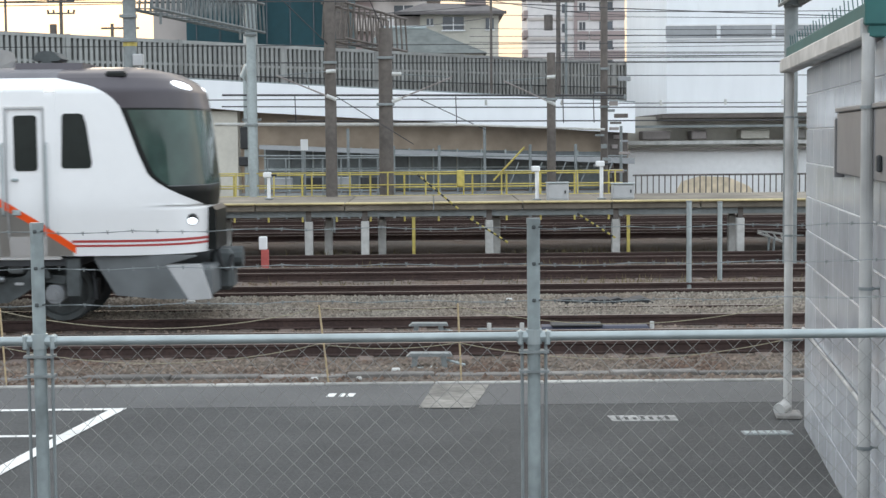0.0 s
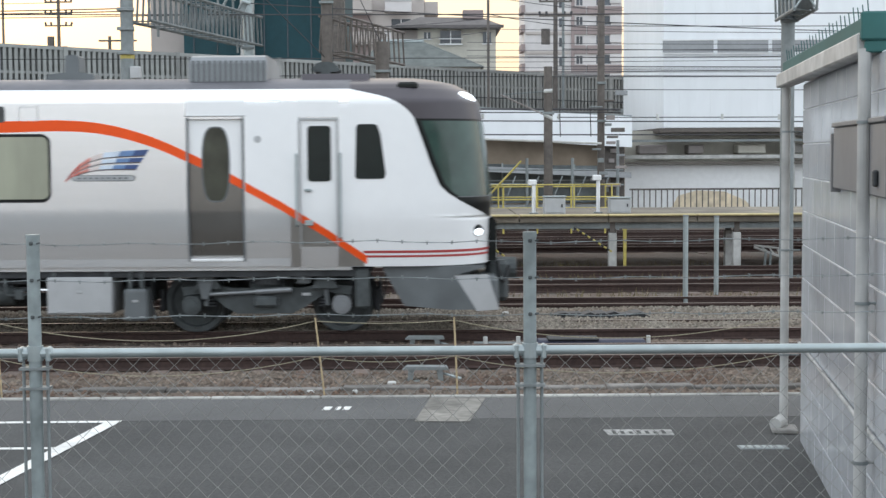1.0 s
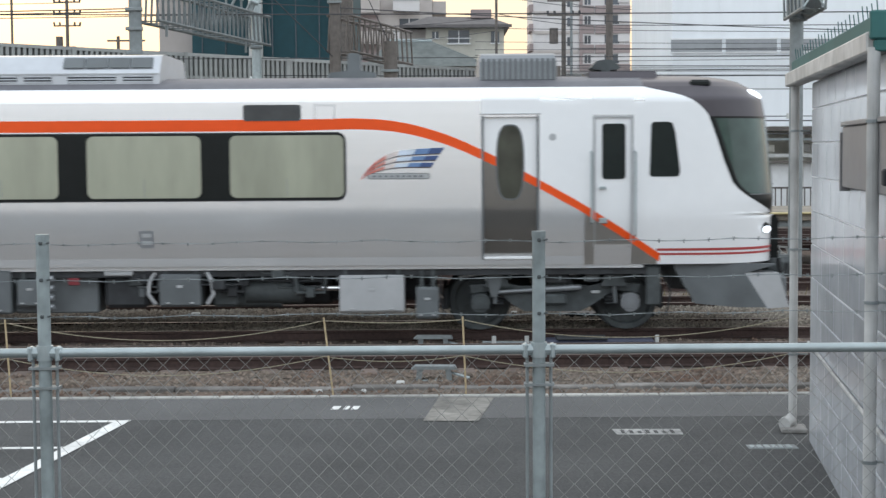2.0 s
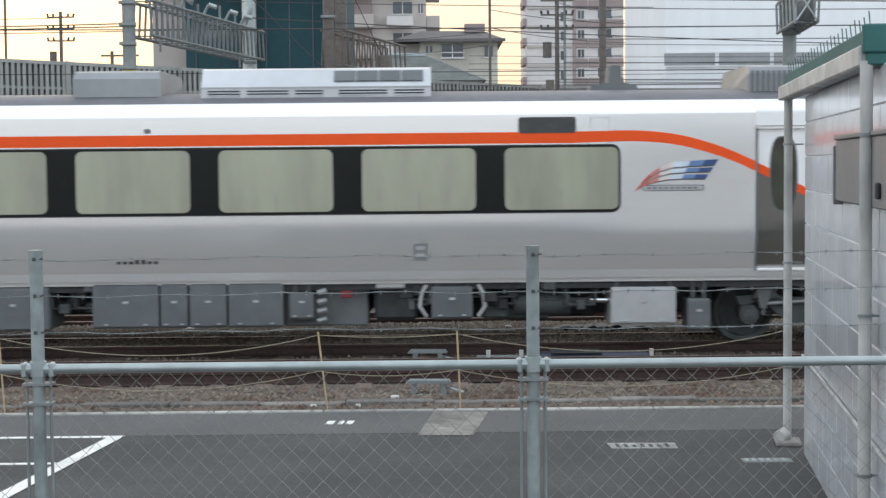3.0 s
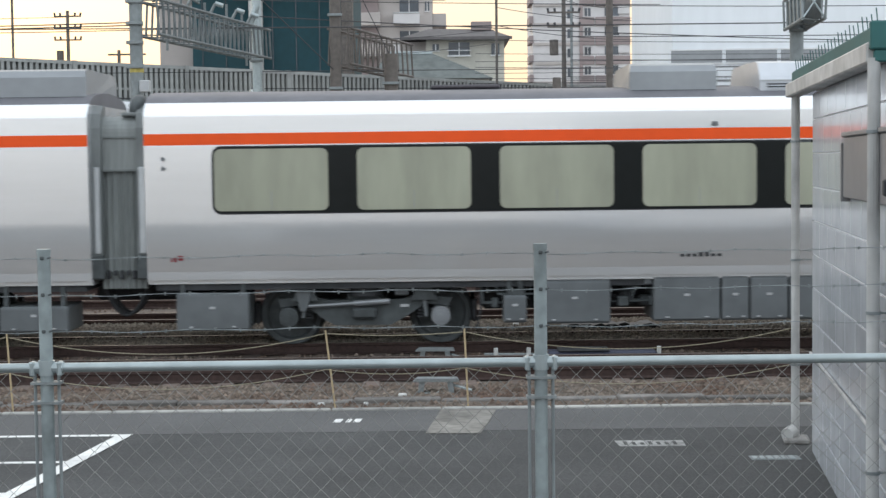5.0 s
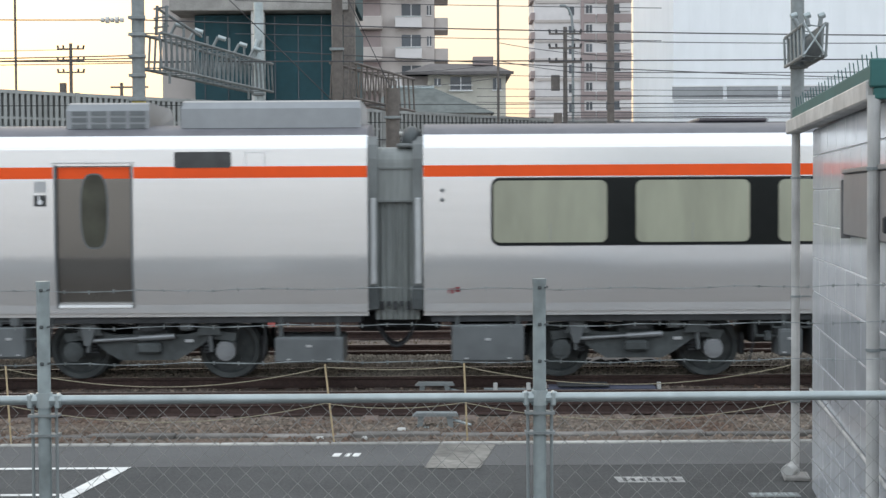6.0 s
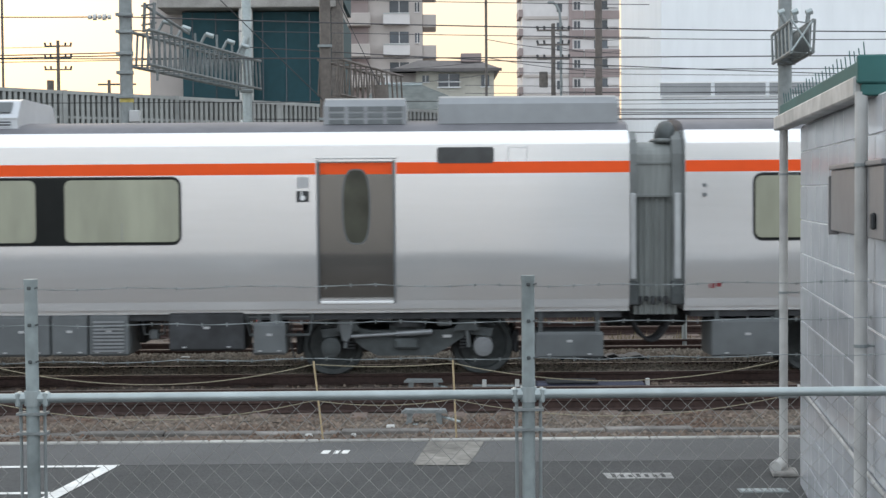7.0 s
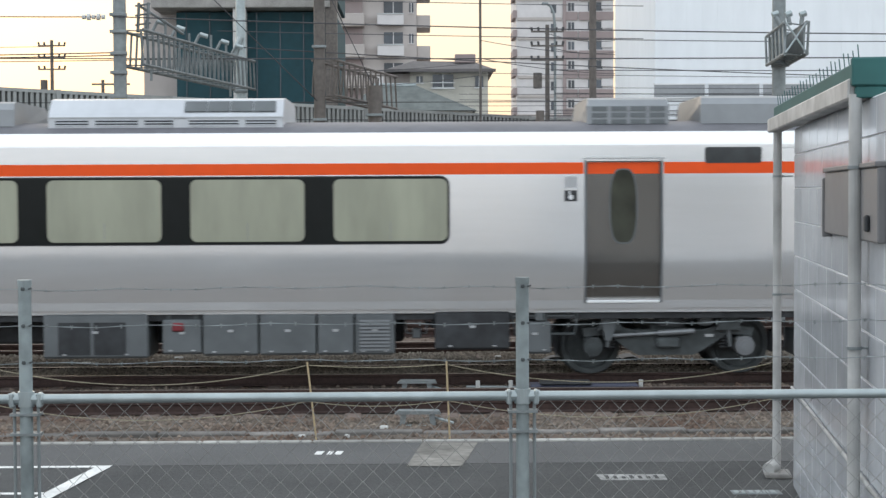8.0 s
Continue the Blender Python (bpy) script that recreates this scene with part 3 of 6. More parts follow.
def pass_door(car, x0, x1, stripe=None):
    """A recessed sliding door with an oval window and a bright sill."""
    out = -0.05
    b = skin(x0, x1, 1.09, 3.02, out)
    d = part("door", b, TAUPE, car, "taupe-grey sliding door with oval window", smooth=True)
    xm = (x0 + x1) / 2
    oval = [(xm + 0.175 * math.copysign(abs(math.cos(t)) ** 0.6, math.cos(t)), 2.40 + 0.50 * math.copysign(abs(math.sin(t)) ** 0.8, math.sin(t))) for t in [2 * math.pi * i / 36 for i in range(36)]]
    part("window_frame", panel([(xm + (x - xm) * 1.12, 2.4 + (z - 2.4) * 1.04) for x, z in oval], out + 0.006), EQUIP, d)
    part("window_pane", panel(oval, out + 0.010), mat("oval_glass", (0.045, 0.048, 0.036), 0.12, grain=0.2, size=3, stain=0.4, stain_size=2) if "oval_glass" not in bpy.data.materials else bpy.data.materials["oval_glass"], d, "dark oval glass")
    part("sill", box(x0 + 0.02, x1 - 0.02, side(1.06, 0.02), side(1.06, -0.1), 1.06, 1.10, 0.008), WHITEPAINT, d, "bright metal door sill")
    part("gutter", box(x0 - 0.04, x1 + 0.04, side(3.06, 0.015), side(3.06, -0.02), 3.055, 3.068, 0.004), EQUIPLIGHT, d)
    for xa in (x0, x1):
        part("door_jamb", skin(xa - 0.016, xa + 0.016, 1.06, 3.04, 0.004), EQUIP, d, "dark seal beside the doorway")
    return d


DISPLAY = mat("display_glass", (0.05, 0.055, 0.058), 0.15, grain=0.1, size=6, stain=0.2, stain_size=2)


def signboard(car, x0, x1):
    part("destination_display", panel(rounded(x0, x1, 2.985, 3.205, 0.035), 0.008), DISPLAY, car, "dark unlit destination display behind glass")
    part("access_panel", panel(rounded(x1 + 0.2, x1 + 0.45, 3.0, 3.19, 0.01), 0.004), SILVER, car)
    part("panel_seam", panel(rounded(x1 + 0.19, x1 + 0.46, 2.99, 3.20, 0.012), 0.002), EQUIPLIGHT, car)


def roof_unit(car, x0, x1, z1, vents=True, half_grille=False):
    """An air-conditioning unit on the roof: rounded casing, louvres and a grille."""
    zr = 3.46
    prof = [(YC - 1.12, zr), (YC - 1.12, zr + 0.19), (YC - 1.08, zr + 0.26), (YC - 0.92, z1 - 0.03), (YC - 0.75, z1), (YC + 0.75, z1), (YC + 0.92, z1 - 0.03), (YC + 1.08, zr + 0.22), (YC + 1.12, zr)]
    o = part("air_conditioner", along(prof, x0, x1), ACSILVER, car, "silver roof-mounted air-conditioning unit")
    part("ledge", box(x0 + 0.01, x1 - 0.01, YC - 1.14, YC - 1.05, zr + 0.185, zr + 0.205), EQUIPLIGHT, o)
    if vents:
        spans = (0.03, 0.17), (0.20, 0.38), (0.41, 0.53), (0.60, 0.81), (0.84, 0.97)
        for a, c in spans:
            xa, xb = x0 + (x1 - x0) * a, x0 + (x1 - x0) * c
            v = part("vent", box(xa, xb, YC - 1.127, YC - 1.10, zr + 0.085, zr + 0.165), EQUIPDARK, o)
            for zz in (zr + 0.078, zr + 0.116, zr + 0.154):
                part("louvre", box(xa - 0.008, xb + 0.008, YC - 1.142, YC - 1.118, zz, zz + 0.018, 0.004), ACSILVER, v)
    if half_grille:
        xa, xb = x0 + (x1 - x0) * 0.575, x1 - 0.1
        for i in range(4):
            g = bmesh.new()
            w = (xb - xa) / 4
            p, q = (YC - 1.07, zr + 0.285), (YC - 0.955, z1 - 0.05)
            a = [(xa + i * w + 0.008, p[0] - 0.02, p[1]), (xa + (i + 1) * w - 0.008, p[0] - 0.02, p[1]), (xa + (i + 1) * w - 0.008, q[0] - 0.02, q[1]), (xa + i * w + 0.008, q[0] - 0.02, q[1])]
            f = [g.verts.new(v) for v in a]
            k = [g.verts.new((x, y + 0.03, z)) for x, y, z in a]
            g.faces.new(f)
            for j in range(4):
                g.faces.new((f[(j + 1) % 4], f[j], k[j], k[(j + 1) % 4]))
            part("grille", g, EQUIP, o, "dark mesh grille panel")
    return o


def roof_box(car, x0, x1, z1, label, material):
    zr = 3.47
    prof = [(YC - 1.0, zr), (YC - 1.0, z1 - 0.12), (YC - 0.93, z1 - 0.03), (YC - 0.82, z1), (YC + 0.82, z1), (YC + 0.93, z1 - 0.03), (YC + 1.0, z1 - 0.12), (YC + 1.0, zr)]
    b = along(prof, x0, x1)
    for v in b.verts:
        if v.co.z > z1 - 0.06:
            v.co.x += 0.02 if v.co.x < (x0 + x1) / 2 else -0.02
    o = part("roof_box", b, material, car, label)
    part("base_rail", box(x0 + 0.03, x1 - 0.03, YC - 1.04, YC - 0.98, zr, zr + 0.075, 0.006), EQUIPDARK, o)
    return o


HOOD = mat("hood_grey", (0.17, 0.185, 0.185), 0.5, grain=0.06, stain=0.15, stain_size=2)
EQUIPMID = mat("casing_grey", (0.27, 0.285, 0.30), 0.4, 0.4, grain=0.05, stain=0.1)
CAR1 = thing("railcar", -13.3, YC, 0, "silver and white streamlined express railcar with orange stripe", "train car")
CAR2 = thing("railcar", -34.4, YC, 0, "silver express railcar with orange stripe and drawn blinds", "train car")
END1, START2, END2 = -23.53, -24.30, -44.8

# leading car
D1, DC = (-7.37, -6.61), (-5.84, -5.32)
part("body", shell(END1, NOSE0, [(*D1, 1.09, 3.02), (*DC, 1.25, 3.01)]), SILVER, CAR1, "brushed silver body sides", smooth=True)
part("roof", roof_skin(END1, NOSE0), ROOFGREY, CAR1, "matt grey roof", smooth=True)
E0, E1 = (lambda z, r: 0.0), (lambda z, r: 1.0)
part("nose_shell", nose_patch(0.98, 1.575, 8, 40, E0, E1), TRAINWHITE, CAR1, "glossy white nose", smooth=True)
part("cab_side", nose_patch(1.575, 3.43, 40, 30, E0, at_edge(0.0)), TRAINWHITE, CAR1, "glossy white cab sides", smooth=True)
part("nose_mask", nose_patch(1.575, 1.93, 10, 40, at_edge(0.0), E1), MASK, CAR1, "glossy black mask below the windscreen", smooth=True)
part("windscreen", nose_patch(1.93, 3.0, 30, 40, at_edge(0.0), E1), GLASSDARK, CAR1, "large wrap-round windscreen of dark green glass", smooth=True)
part("cowl", nose_patch(3.0, 3.43, 16, 40, at_edge(0.0), E1), COWL, CAR1, "dark plum-grey cowl over the windscreen", smooth=True)
part("cowl_top", nose_patch(3.43, 3.628, 10, 40, E0, E1), COWL, CAR1, smooth=True)
part("screen_gasket", nose_patch(2.985, 3.012, 1, 40, at_edge(0.0), E1, 0.004), MASK, CAR1, "black gasket above the windscreen", smooth=True)
part("lower_gasket", nose_patch(1.925, 1.94, 1, 40, at_edge(0.05), E1, 0.004), EQUIP, CAR1, smooth=True)
for sgn in (-1, 1):
    part("windscreen_rim", nose_patch(1.93, 3.0, 30, 3, at_edge(0.0), at_edge(0.075), 0.004, (sgn,)), MASK, CAR1, "black rim along the windscreen", smooth=True)
# the flowing stripe, and white paint above it
CURVE = ((-23.53, 2.925), (-9.9, 2.925), (-9.5, 2.935), (-9.13, 2.94), (-8.85, 2.93), (-8.6, 2.905), (-8.35, 2.86), (-8.14, 2.805), (-7.87, 2.72), (-7.6, 2.61), (-7.2, 2.42), (-6.84, 2.235), (-6.07, 1.81), (-5.46, 1.43), (-4.90, 1.05))


def stripe_z(x):
    return ease(x, CURVE)


def stripe_w(x):
    return ease(x, ((-10, 0.078), (-9, 0.074), (-7.6, 0.068), (-6.5, 0.06), (-5, 0.058)))


for a, c, out, n in ((END1, -10.7, 0.004, 4), (-10.7, D1[0] - 0.02, 0.004, 30), (*D1, -0.046, 10), (D1[1] + 0.025, DC[0], 0.006, 10), (*DC, -0.018, 8), (DC[1], -4.93, 0.006, 8)):
    part("orange_stripe", skin(a, c, 0, 0, out, n, None, lambda x: stripe_z(x) - stripe_w(x), lambda x: stripe_z(x) + stripe_w(x)), ORANGE, CAR1, "orange stripe sweeping down towards the nose")
for a, c, lo in ((D1[0] - 0.02, D1[1] + 0.02, 3.05), (D1[1] + 0.02, DC[0] - 0.02, 0), (DC[0] - 0.02, DC[1] + 0.02, 3.04), (DC[1] + 0.02, NOSE0, 0)):
    part("cab_paint", skin(a, c, 0, 0, 0.0025, 8, None, (lambda x: lo) if lo else (lambda x: stripe_z(x)), lambda x: 3.425), TRAINWHITE, CAR1, "glossy white paint above the stripe", smooth=True)
for a, c, out in ((-5.97, DC[0], 0.006), (*DC, -0.02), (DC[1], -4.97, 0.006)):
    part("grey_flank", skin(a, c, 0, 0, out, 6, None, lambda x: 0.985, lambda x: max(0.99, stripe_z(x) - stripe_w(x) - 0.001)), FLANK, CAR1, "taupe-grey lower flank", smooth=True)
for z0, z1 in ((1.105, 1.135), (1.165, 1.20)):
    part("red_stripe", nose_patch(z0, z1, 1, 60, lambda z, r: share(r, -4.98), E1, 0.004), RED, CAR1, "thin dark red stripe round the nose")
door = pass_door(CAR1, *D1)
part("white_leaf", skin(*D1, 0, 0, -0.047, 8, None, lambda x: stripe_z(x) + stripe_w(x), lambda x: 3.018), TRAINWHITE, door, "white upper part of the door", smooth=True)
# driver's door
cab = part("driver_door", skin(*DC, 1.25, 3.01, -0.022), TRAINWHITE, CAR1, "white driver's door with narrow window", smooth=True)
part("window_pane", panel(rounded(-5.73, -5.41, 2.16, 2.92, 0.05), -0.012), WINDARK, cab)
part("handle", box(-5.77, -5.68, side(2.0, 0.02), side(2.0, -0.03), 2.02, 2.06, 0.01), GALV, cab, "steel door handle")
part("lock_plate", box(-5.78, -5.66, side(1.6, 0.0), side(1.6, -0.03), 1.55, 1.63, 0.01), GALV, cab)
fr = bmesh.new()
for xa in DC:
    skin(xa - 0.016, xa + 0.016, 1.23, 3.03, 0.005, 1, fr)
skin(DC[0], DC[1], 3.0, 3.03, 0.005, 1, fr)
part("door_frame", fr, EQUIPLIGHT, cab)
for xa, zb in ((-5.88, 1.55), (-5.28, 1.38)):
    part("grab_rail", line([(xa, side(2.53, 0.0), 2.54), (xa, side(2.5, 0.06), 2.52), (xa, side(1.6, 0.06), zb + 0.02), (xa, side(1.6, 0.0), zb)], 0.016, 8), GALV, CAR1, "steel grab rail")
part("cab_window", panel([(-5.06, 2.90), (-5.03, 2.94), (-4.82, 2.94), (-4.77, 2.92), (-4.73, 2.80), (-4.66, 2.26), (-4.68, 2.20), (-4.72, 2.19), (-5.05, 2.19), (-5.08, 2.22)], 0.006), WINDARK, CAR1, "dark cab side window")
# lamps, wiper, small fittings of the front
lm = bmesh.new()
bmesh.ops.create_uvsphere(lm, u_segments=20, v_segments=12, radius=1)
for s in (-1, 1):
    b = lm.copy()
    for v in b.verts:
        v.co = (-3.53 + v.co.x * 0.125, YC + s * (0.80 + v.co.y * 0.16 - v.co.x * 0.12), 3.325 + v.co.z * 0.055 - v.co.x * 0.045)
    part("marker_lamp", b, LAMP, CAR1, "lit white marker lamp in the cowl", smooth=True)
    b = lm.copy()
    for v in b.verts:
        v.co = (-3.385 + v.co.x * 0.07, YC + s * (0.96 + v.co.y * 0.12), 1.44 + v.co.z * 0.06)
    hl = part("headlight", b, LAMP, CAR1, "lit round headlight", smooth=True)
    b = lm.copy()
    for v in b.verts:
        v.co = (-3.405 + v.co.x * 0.10, YC + s * (0.93 + v.co.y * 0.125), 1.455 + v.co.z * 0.088)
    part("headlight_bezel", b, MASK, hl, "black headlight surround", smooth=True)
lm.free()
part("horn_cover", box(-4.50, -4.21, YC - 1.26, YC - 1.0, 3.42, 3.52, 0.03), MASK, CAR1)
part("wiper", line([(-3.9, YC - 1.22, 2.0), (-3.4, YC - 0.95, 2.0), (-3.17, YC - 0.4, 2.06)], 0.012, 6), EQUIPDARK, CAR1)
part("nose_cap", prism([(-3.24, 1.0), (-3.11, 1.0), (-3.11, 1.56), (-3.16, 1.62), (-3.24, 1.6)], YC - 0.55, YC + 0.55), MASK, CAR1, "black gangway cover on the nose")
# skirt and coupler
part("skirt", prism([(-4.71, 0.92), (-4.42, 0.42), (-3.8, 0.36), (-3.42, 0.36), (-3.72, 0.84), (-3.3, 0.95), (-3.3, 0.97), (-4.71, 0.97)], YC - 1.25, YC - 1.18), EQUIP, CAR1, "grey side skirt")
part("skirt_deflector", prism([(-3.72, 0.84), (-3.25, 0.84), (-3.10, 0.36), (-3.42, 0.34)], YC - 1.24, YC - 1.10), EQUIPLIGHT, CAR1, "pale grey snow deflector")
part("deflector_front", box(-3.4, -3.1, YC - 1.1, YC + 1.1, 0.36, 0.80, 0.05), EQUIP, CAR1)
part("skirt_far", prism([(-4.71, 0.92), (-4.42, 0.42), (-3.42, 0.36), (-3.2, 0.84), (-3.3, 0.97), (-4.71, 0.97)], YC + 1.10, YC + 1.24), EQUIP, CAR1)
part("coupler", box(-3.25, -2.92, YC - 0.28, YC + 0.28, 0.38, 0.98, 0.06, rod((-3.2, YC, 0.85), (-2.80, YC, 0.85), 0.16, 14)), BOGIE, CAR1, "dark grey automatic coupler")
part("jumper_cable", line(sag((-3.1, YC - 0.5, 0.98), (-2.92, YC - 0.3, 0.9), 0.25, 8), 0.03, 8), BLACK, CAR1)
part("sill_lip", along([(side(1.125, -0.002), 1.125), (side(1.0, 0.007), 0.99), (side(1.0, -0.05), 0.985), (side(1.125, -0.05), 1.125)], END1, -5.98), SILVER, CAR1, "pale lower sill strip")
window_row(CAR1, -9.27, 7)
signboard(CAR1, -10.64, -9.85)
part("step_bracket", box(-5.1, -4.9, YC - 1.28, YC - 1.2, 0.4, 0.95, 0.02), BOGIE, CAR1)

# emblem on the flank, in plain shapes
FLAGTOP = ((-9.05, 2.175), (-8.94, 2.32), (-8.835, 2.42), (-8.69, 2.51), (-8.51, 2.57), (-8.28, 2.59), (-8.08, 2.60), (-7.89, 2.61))
FLAGLOW = ((-9.05, 2.165), (-8.95, 2.235), (-8.84, 2.28), (-8.72, 2.315), (-8.58, 2.338), (-8.40, 2.347), (-8.24, 2.347), (-8.07, 2.345))


def flag(i, f):
    (a, c), (p, q) = FLAGLOW[i], FLAGTOP[i]
    return (a + (p - a) * f, c + (q - c) * f)


TINTS = [mat("flag_tint", c, 0.3, coat=0.3) for c in ((0.42, 0.05, 0.035), (0.55, 0.10, 0.07), (0.60, 0.22, 0.18), (0.70, 0.62, 0.60), (0.60, 0.68, 0.78), (0.12, 0.22, 0.42), (0.035, 0.075, 0.21))]
em = part("emblem", panel(rounded(-8.95, -8.09, 2.178, 2.262, 0.04), 0.004), EQUIP, CAR1, "small flag-like emblem shading from red through white to blue")
part("emblem_field", panel(rounded(-8.935, -8.105, 2.19, 2.25, 0.028), 0.007), EQUIPLIGHT, em)
for k in range(9):
    part("lettering_bar", panel(rounded(-8.88 + k * 0.08, -8.83 + k * 0.08, 2.208, 2.232, 0.008), 0.010), EQUIP, em)
for f0, f1 in ((0.0, 0.22), (0.36, 0.58), (0.70, 1.0)):
    for i in range(7):
        part("flag_stripe", panel([flag(i, f0), flag(i + 1, f0), flag(i + 1, f1), flag(i, f1)], 0.006), TINTS[i], em)
        if i:
            part("flag_edge", panel([flag(i, f0 - 0.07), flag(i + 1, f0 - 0.07), flag(i + 1, f0 - 0.002), flag(i, f0 - 0.002)], 0.006), COWL, em)


def small_mark(car, x0, x1, z0, z1, material, name, label=""):
    part(name, panel([(x0, z0), (x1, z0), (x1, z1), (x0, z1)], 0.0045), material, car, label)


for i in range(7):   # unreadable car number as bars
    small_mark(CAR1, -16.18 + i * 0.085, -16.12 + i * 0.085, 1.235, 1.275 if i not in (3, 4) else 1.295, EQUIPDARK, "lettering_bar")
small_mark(CAR1, -12.09, -11.9, 1.25, 1.49, EQUIPMID, "stencil_mark", "faint grey stencilled mark")
for z in (1.30, 1.40):
    part("stencil_bar", panel([(-12.06, z), (-11.93, z), (-11.93, z + 0.05), (-12.06, z + 0.05)], 0.007), EQUIPLIGHT, CAR1)
for a, c, z in ((-23.20, -23.18, 1.24), (-23.16, -23.12, 1.24), (-23.10, -23.03, 1.26)):
    small_mark(CAR1, a, c, z, z + 0.07, REDPAINT, "red_mark")
for z in (2.66, 2.53):
    part("knob", rod((-23.27, side(z, 0.02), z), (-23.27, side(z, -0.01), z), 0.03, 10), EQUIP, CAR1)
part("side_lamp", box(-15.75, -15.67, side(3.06, 0.03), side(3.06, -0.01), 3.03, 3.09, 0.01), EQUIP, CAR1)
part("round_sticker", panel([(-6.41 + 0.05 * math.cos(i), 2.74 + 0.05 * math.sin(i)) for i in np.linspace(0, 2 * math.pi, 13)[:-1]], 0.006), EQUIPLIGHT, CAR1)

roof_box(CAR1, -7.40, -6.32, 3.92, "grey ribbed roof equipment box", EQUIPMID)
for i in range(14):
    part("rib", box(-7.36 + i * 0.075, -7.32 + i * 0.075, YC - 1.012, YC - 0.99, 3.55, 3.84), EQUIP, CAR1)
part("roof_fairing", along([(YC - 0.9, 3.5), (YC - 0.8, 3.66), (YC + 0.8, 3.66), (YC + 0.9, 3.5)], -5.85, -4.9), COWL, CAR1)
part("antenna_dome", prism([(-5.62, 3.64), (-5.48, 3.64), (-5.48, 3.715), (-5.38, 3.715), (-5.34, 3.75), (-5.42, 3.84), (-5.50, 3.86), (-5.60, 3.86), (-5.68, 3.84), (-5.76, 3.75), (-5.72, 3.715), (-5.62, 3.715)], YC - 0.25, YC + 0.25), BOGIE, CAR1, "dark faceted antenna dome")
roof_unit(CAR1, -15.02, -11.83, 3.94, True, True)
roof_box(CAR1, -16.82, -15.6, 3.92, "silver-grey rounded roof equipment box", EQUIPMID)
part("roof_aerial", prism([(-9.55, 3.6), (-8.85, 3.6), (-8.87, 3.69), (-9.08, 3.72), (-9.09, 3.95), (-9.13, 3.97), (-9.23, 3.97), (-9.27, 3.95), (-9.28, 3.72), (-9.53, 3.69)], YC - 0.35, YC + 0.1), EQUIP, CAR1, "small grey roof aerial on a flat base")
part("pantograph_base", box(-19.6, -18.6, YC - 0.5, YC + 0.5, 3.62, 3.68, 0.02), COWL, CAR1)

# below the floor of the leading car
for x0, x1, z0, z1, m, dp, dr in ((-9.36, -8.46, 0.33, 0.85, EQUIPLIGHT, 0.8, 1), (-8.3, -7.98, 0.24, 0.68, EQUIP, 0.5, 1), (-11.85, -11.28, 0.43, 0.88, EQUIP, 0.7, 1),
                              (-13.82, -13.47, 0.44, 0.82, EQUIP, 0.3, 1), (-16.54, -15.62, 0.34, 0.95, EQUIP, 1.0, 1), (-15.6, -15.22, 0.34, 0.95, EQUIP, 1.0, 1),
                              (-15.2, -14.68, 0.34, 0.95, EQUIP, 1.0, 1), (-14.66, -13.9, 0.34, 0.95, EQUIP, 1.0, 1), (-18.13, -17.14, 0.32, 0.92, EQUIP, 0.9, 1), (-18.62, -18.3, 0.34, 0.72, EQUIP, 0.5, 1),
                              (-23.15, -22.15, 0.28, 0.80, EQUIP, 0.8, 1)):
    under_box(CAR1, x0, x1, z0, z1, m, dp, 0.0, dr)
part("underframe", box(END1 + 0.1, -4.9, YC - 1.26, YC + 1.26, 0.84, 0.95), EQUIPDARK, CAR1)
# dark blocks added behind the boxes, standing in for the underfloor shade
part("floor_gear", box(-18.9, -12.7, YC - 0.55, YC + 0.55, 0.46, 0.85, 0.04), EQUIPDARK, CAR1, "added dark backing for the shade below the floor")
part("floor_gear", box(-9.6, -8.0, YC - 0.5, YC + 0.5, 0.42, 0.85, 0.04), EQUIPDARK, CAR1)
part("centre_gear", box(-12.6, -9.5, YC - 0.6, YC + 0.5, 0.38, 0.85, 0.05), EQUIPDARK, CAR1, "dark engine and drive gear below the floor")
part("compressor", box(-12.65, -12.05, YC - 1.15, YC - 0.4, 0.40, 0.86, 0.05), EQUIPDARK, CAR1)
eng = bmesh.new()
rod((-10.7, YC - 0.9, 0.62), (-9.9, YC - 0.9, 0.62), 0.19, 16, eng)
rod((-11.0, YC - 0.85, 0.50), (-10.2, YC - 0.85, 0.48), 0.12, 12, eng)
box(-11.15, -10.8, YC - 1.1, YC - 0.6, 0.40, 0.75, 0.04, eng)
part("engine", eng, BOGIE, CAR1, "dark engine with round housings", smooth=True)
part("recess_plate", box(-13.9, -12.74, YC - 1.12, YC - 0.6, 0.33, 0.94, 0.02), EQUIP, CAR1, "recessed grey cover plate")
part("cable_plate", box(-12.62, -12.22, YC - 1.3, YC - 1.22, 0.86, 0.935, 0.015), EQUIPLIGHT, CAR1, "pale cable plate")
for a, d in ((-11.92, -1), (-11.2, 1)):
    part("air_hose", line([(a, YC - 1.25, 0.9), (a + 0.07 * d, YC - 1.28, 0.78), (a + 0.09 * d, YC - 1.28, 0.6), (a, YC - 1.25, 0.46)], 0.028, 8), EQUIPLIGHT, CAR1, "pale air hose")
part("exhaust_pipe", rod((-9.95, YC - 1.05, 0.66), (-9.33, YC - 1.05, 0.65), 0.04, 12), mat("polished_pipe", (0.8, 0.8, 0.82), 0.2, 0.9), CAR1, "shiny exhaust pipe")
rngu = random.Random(9)


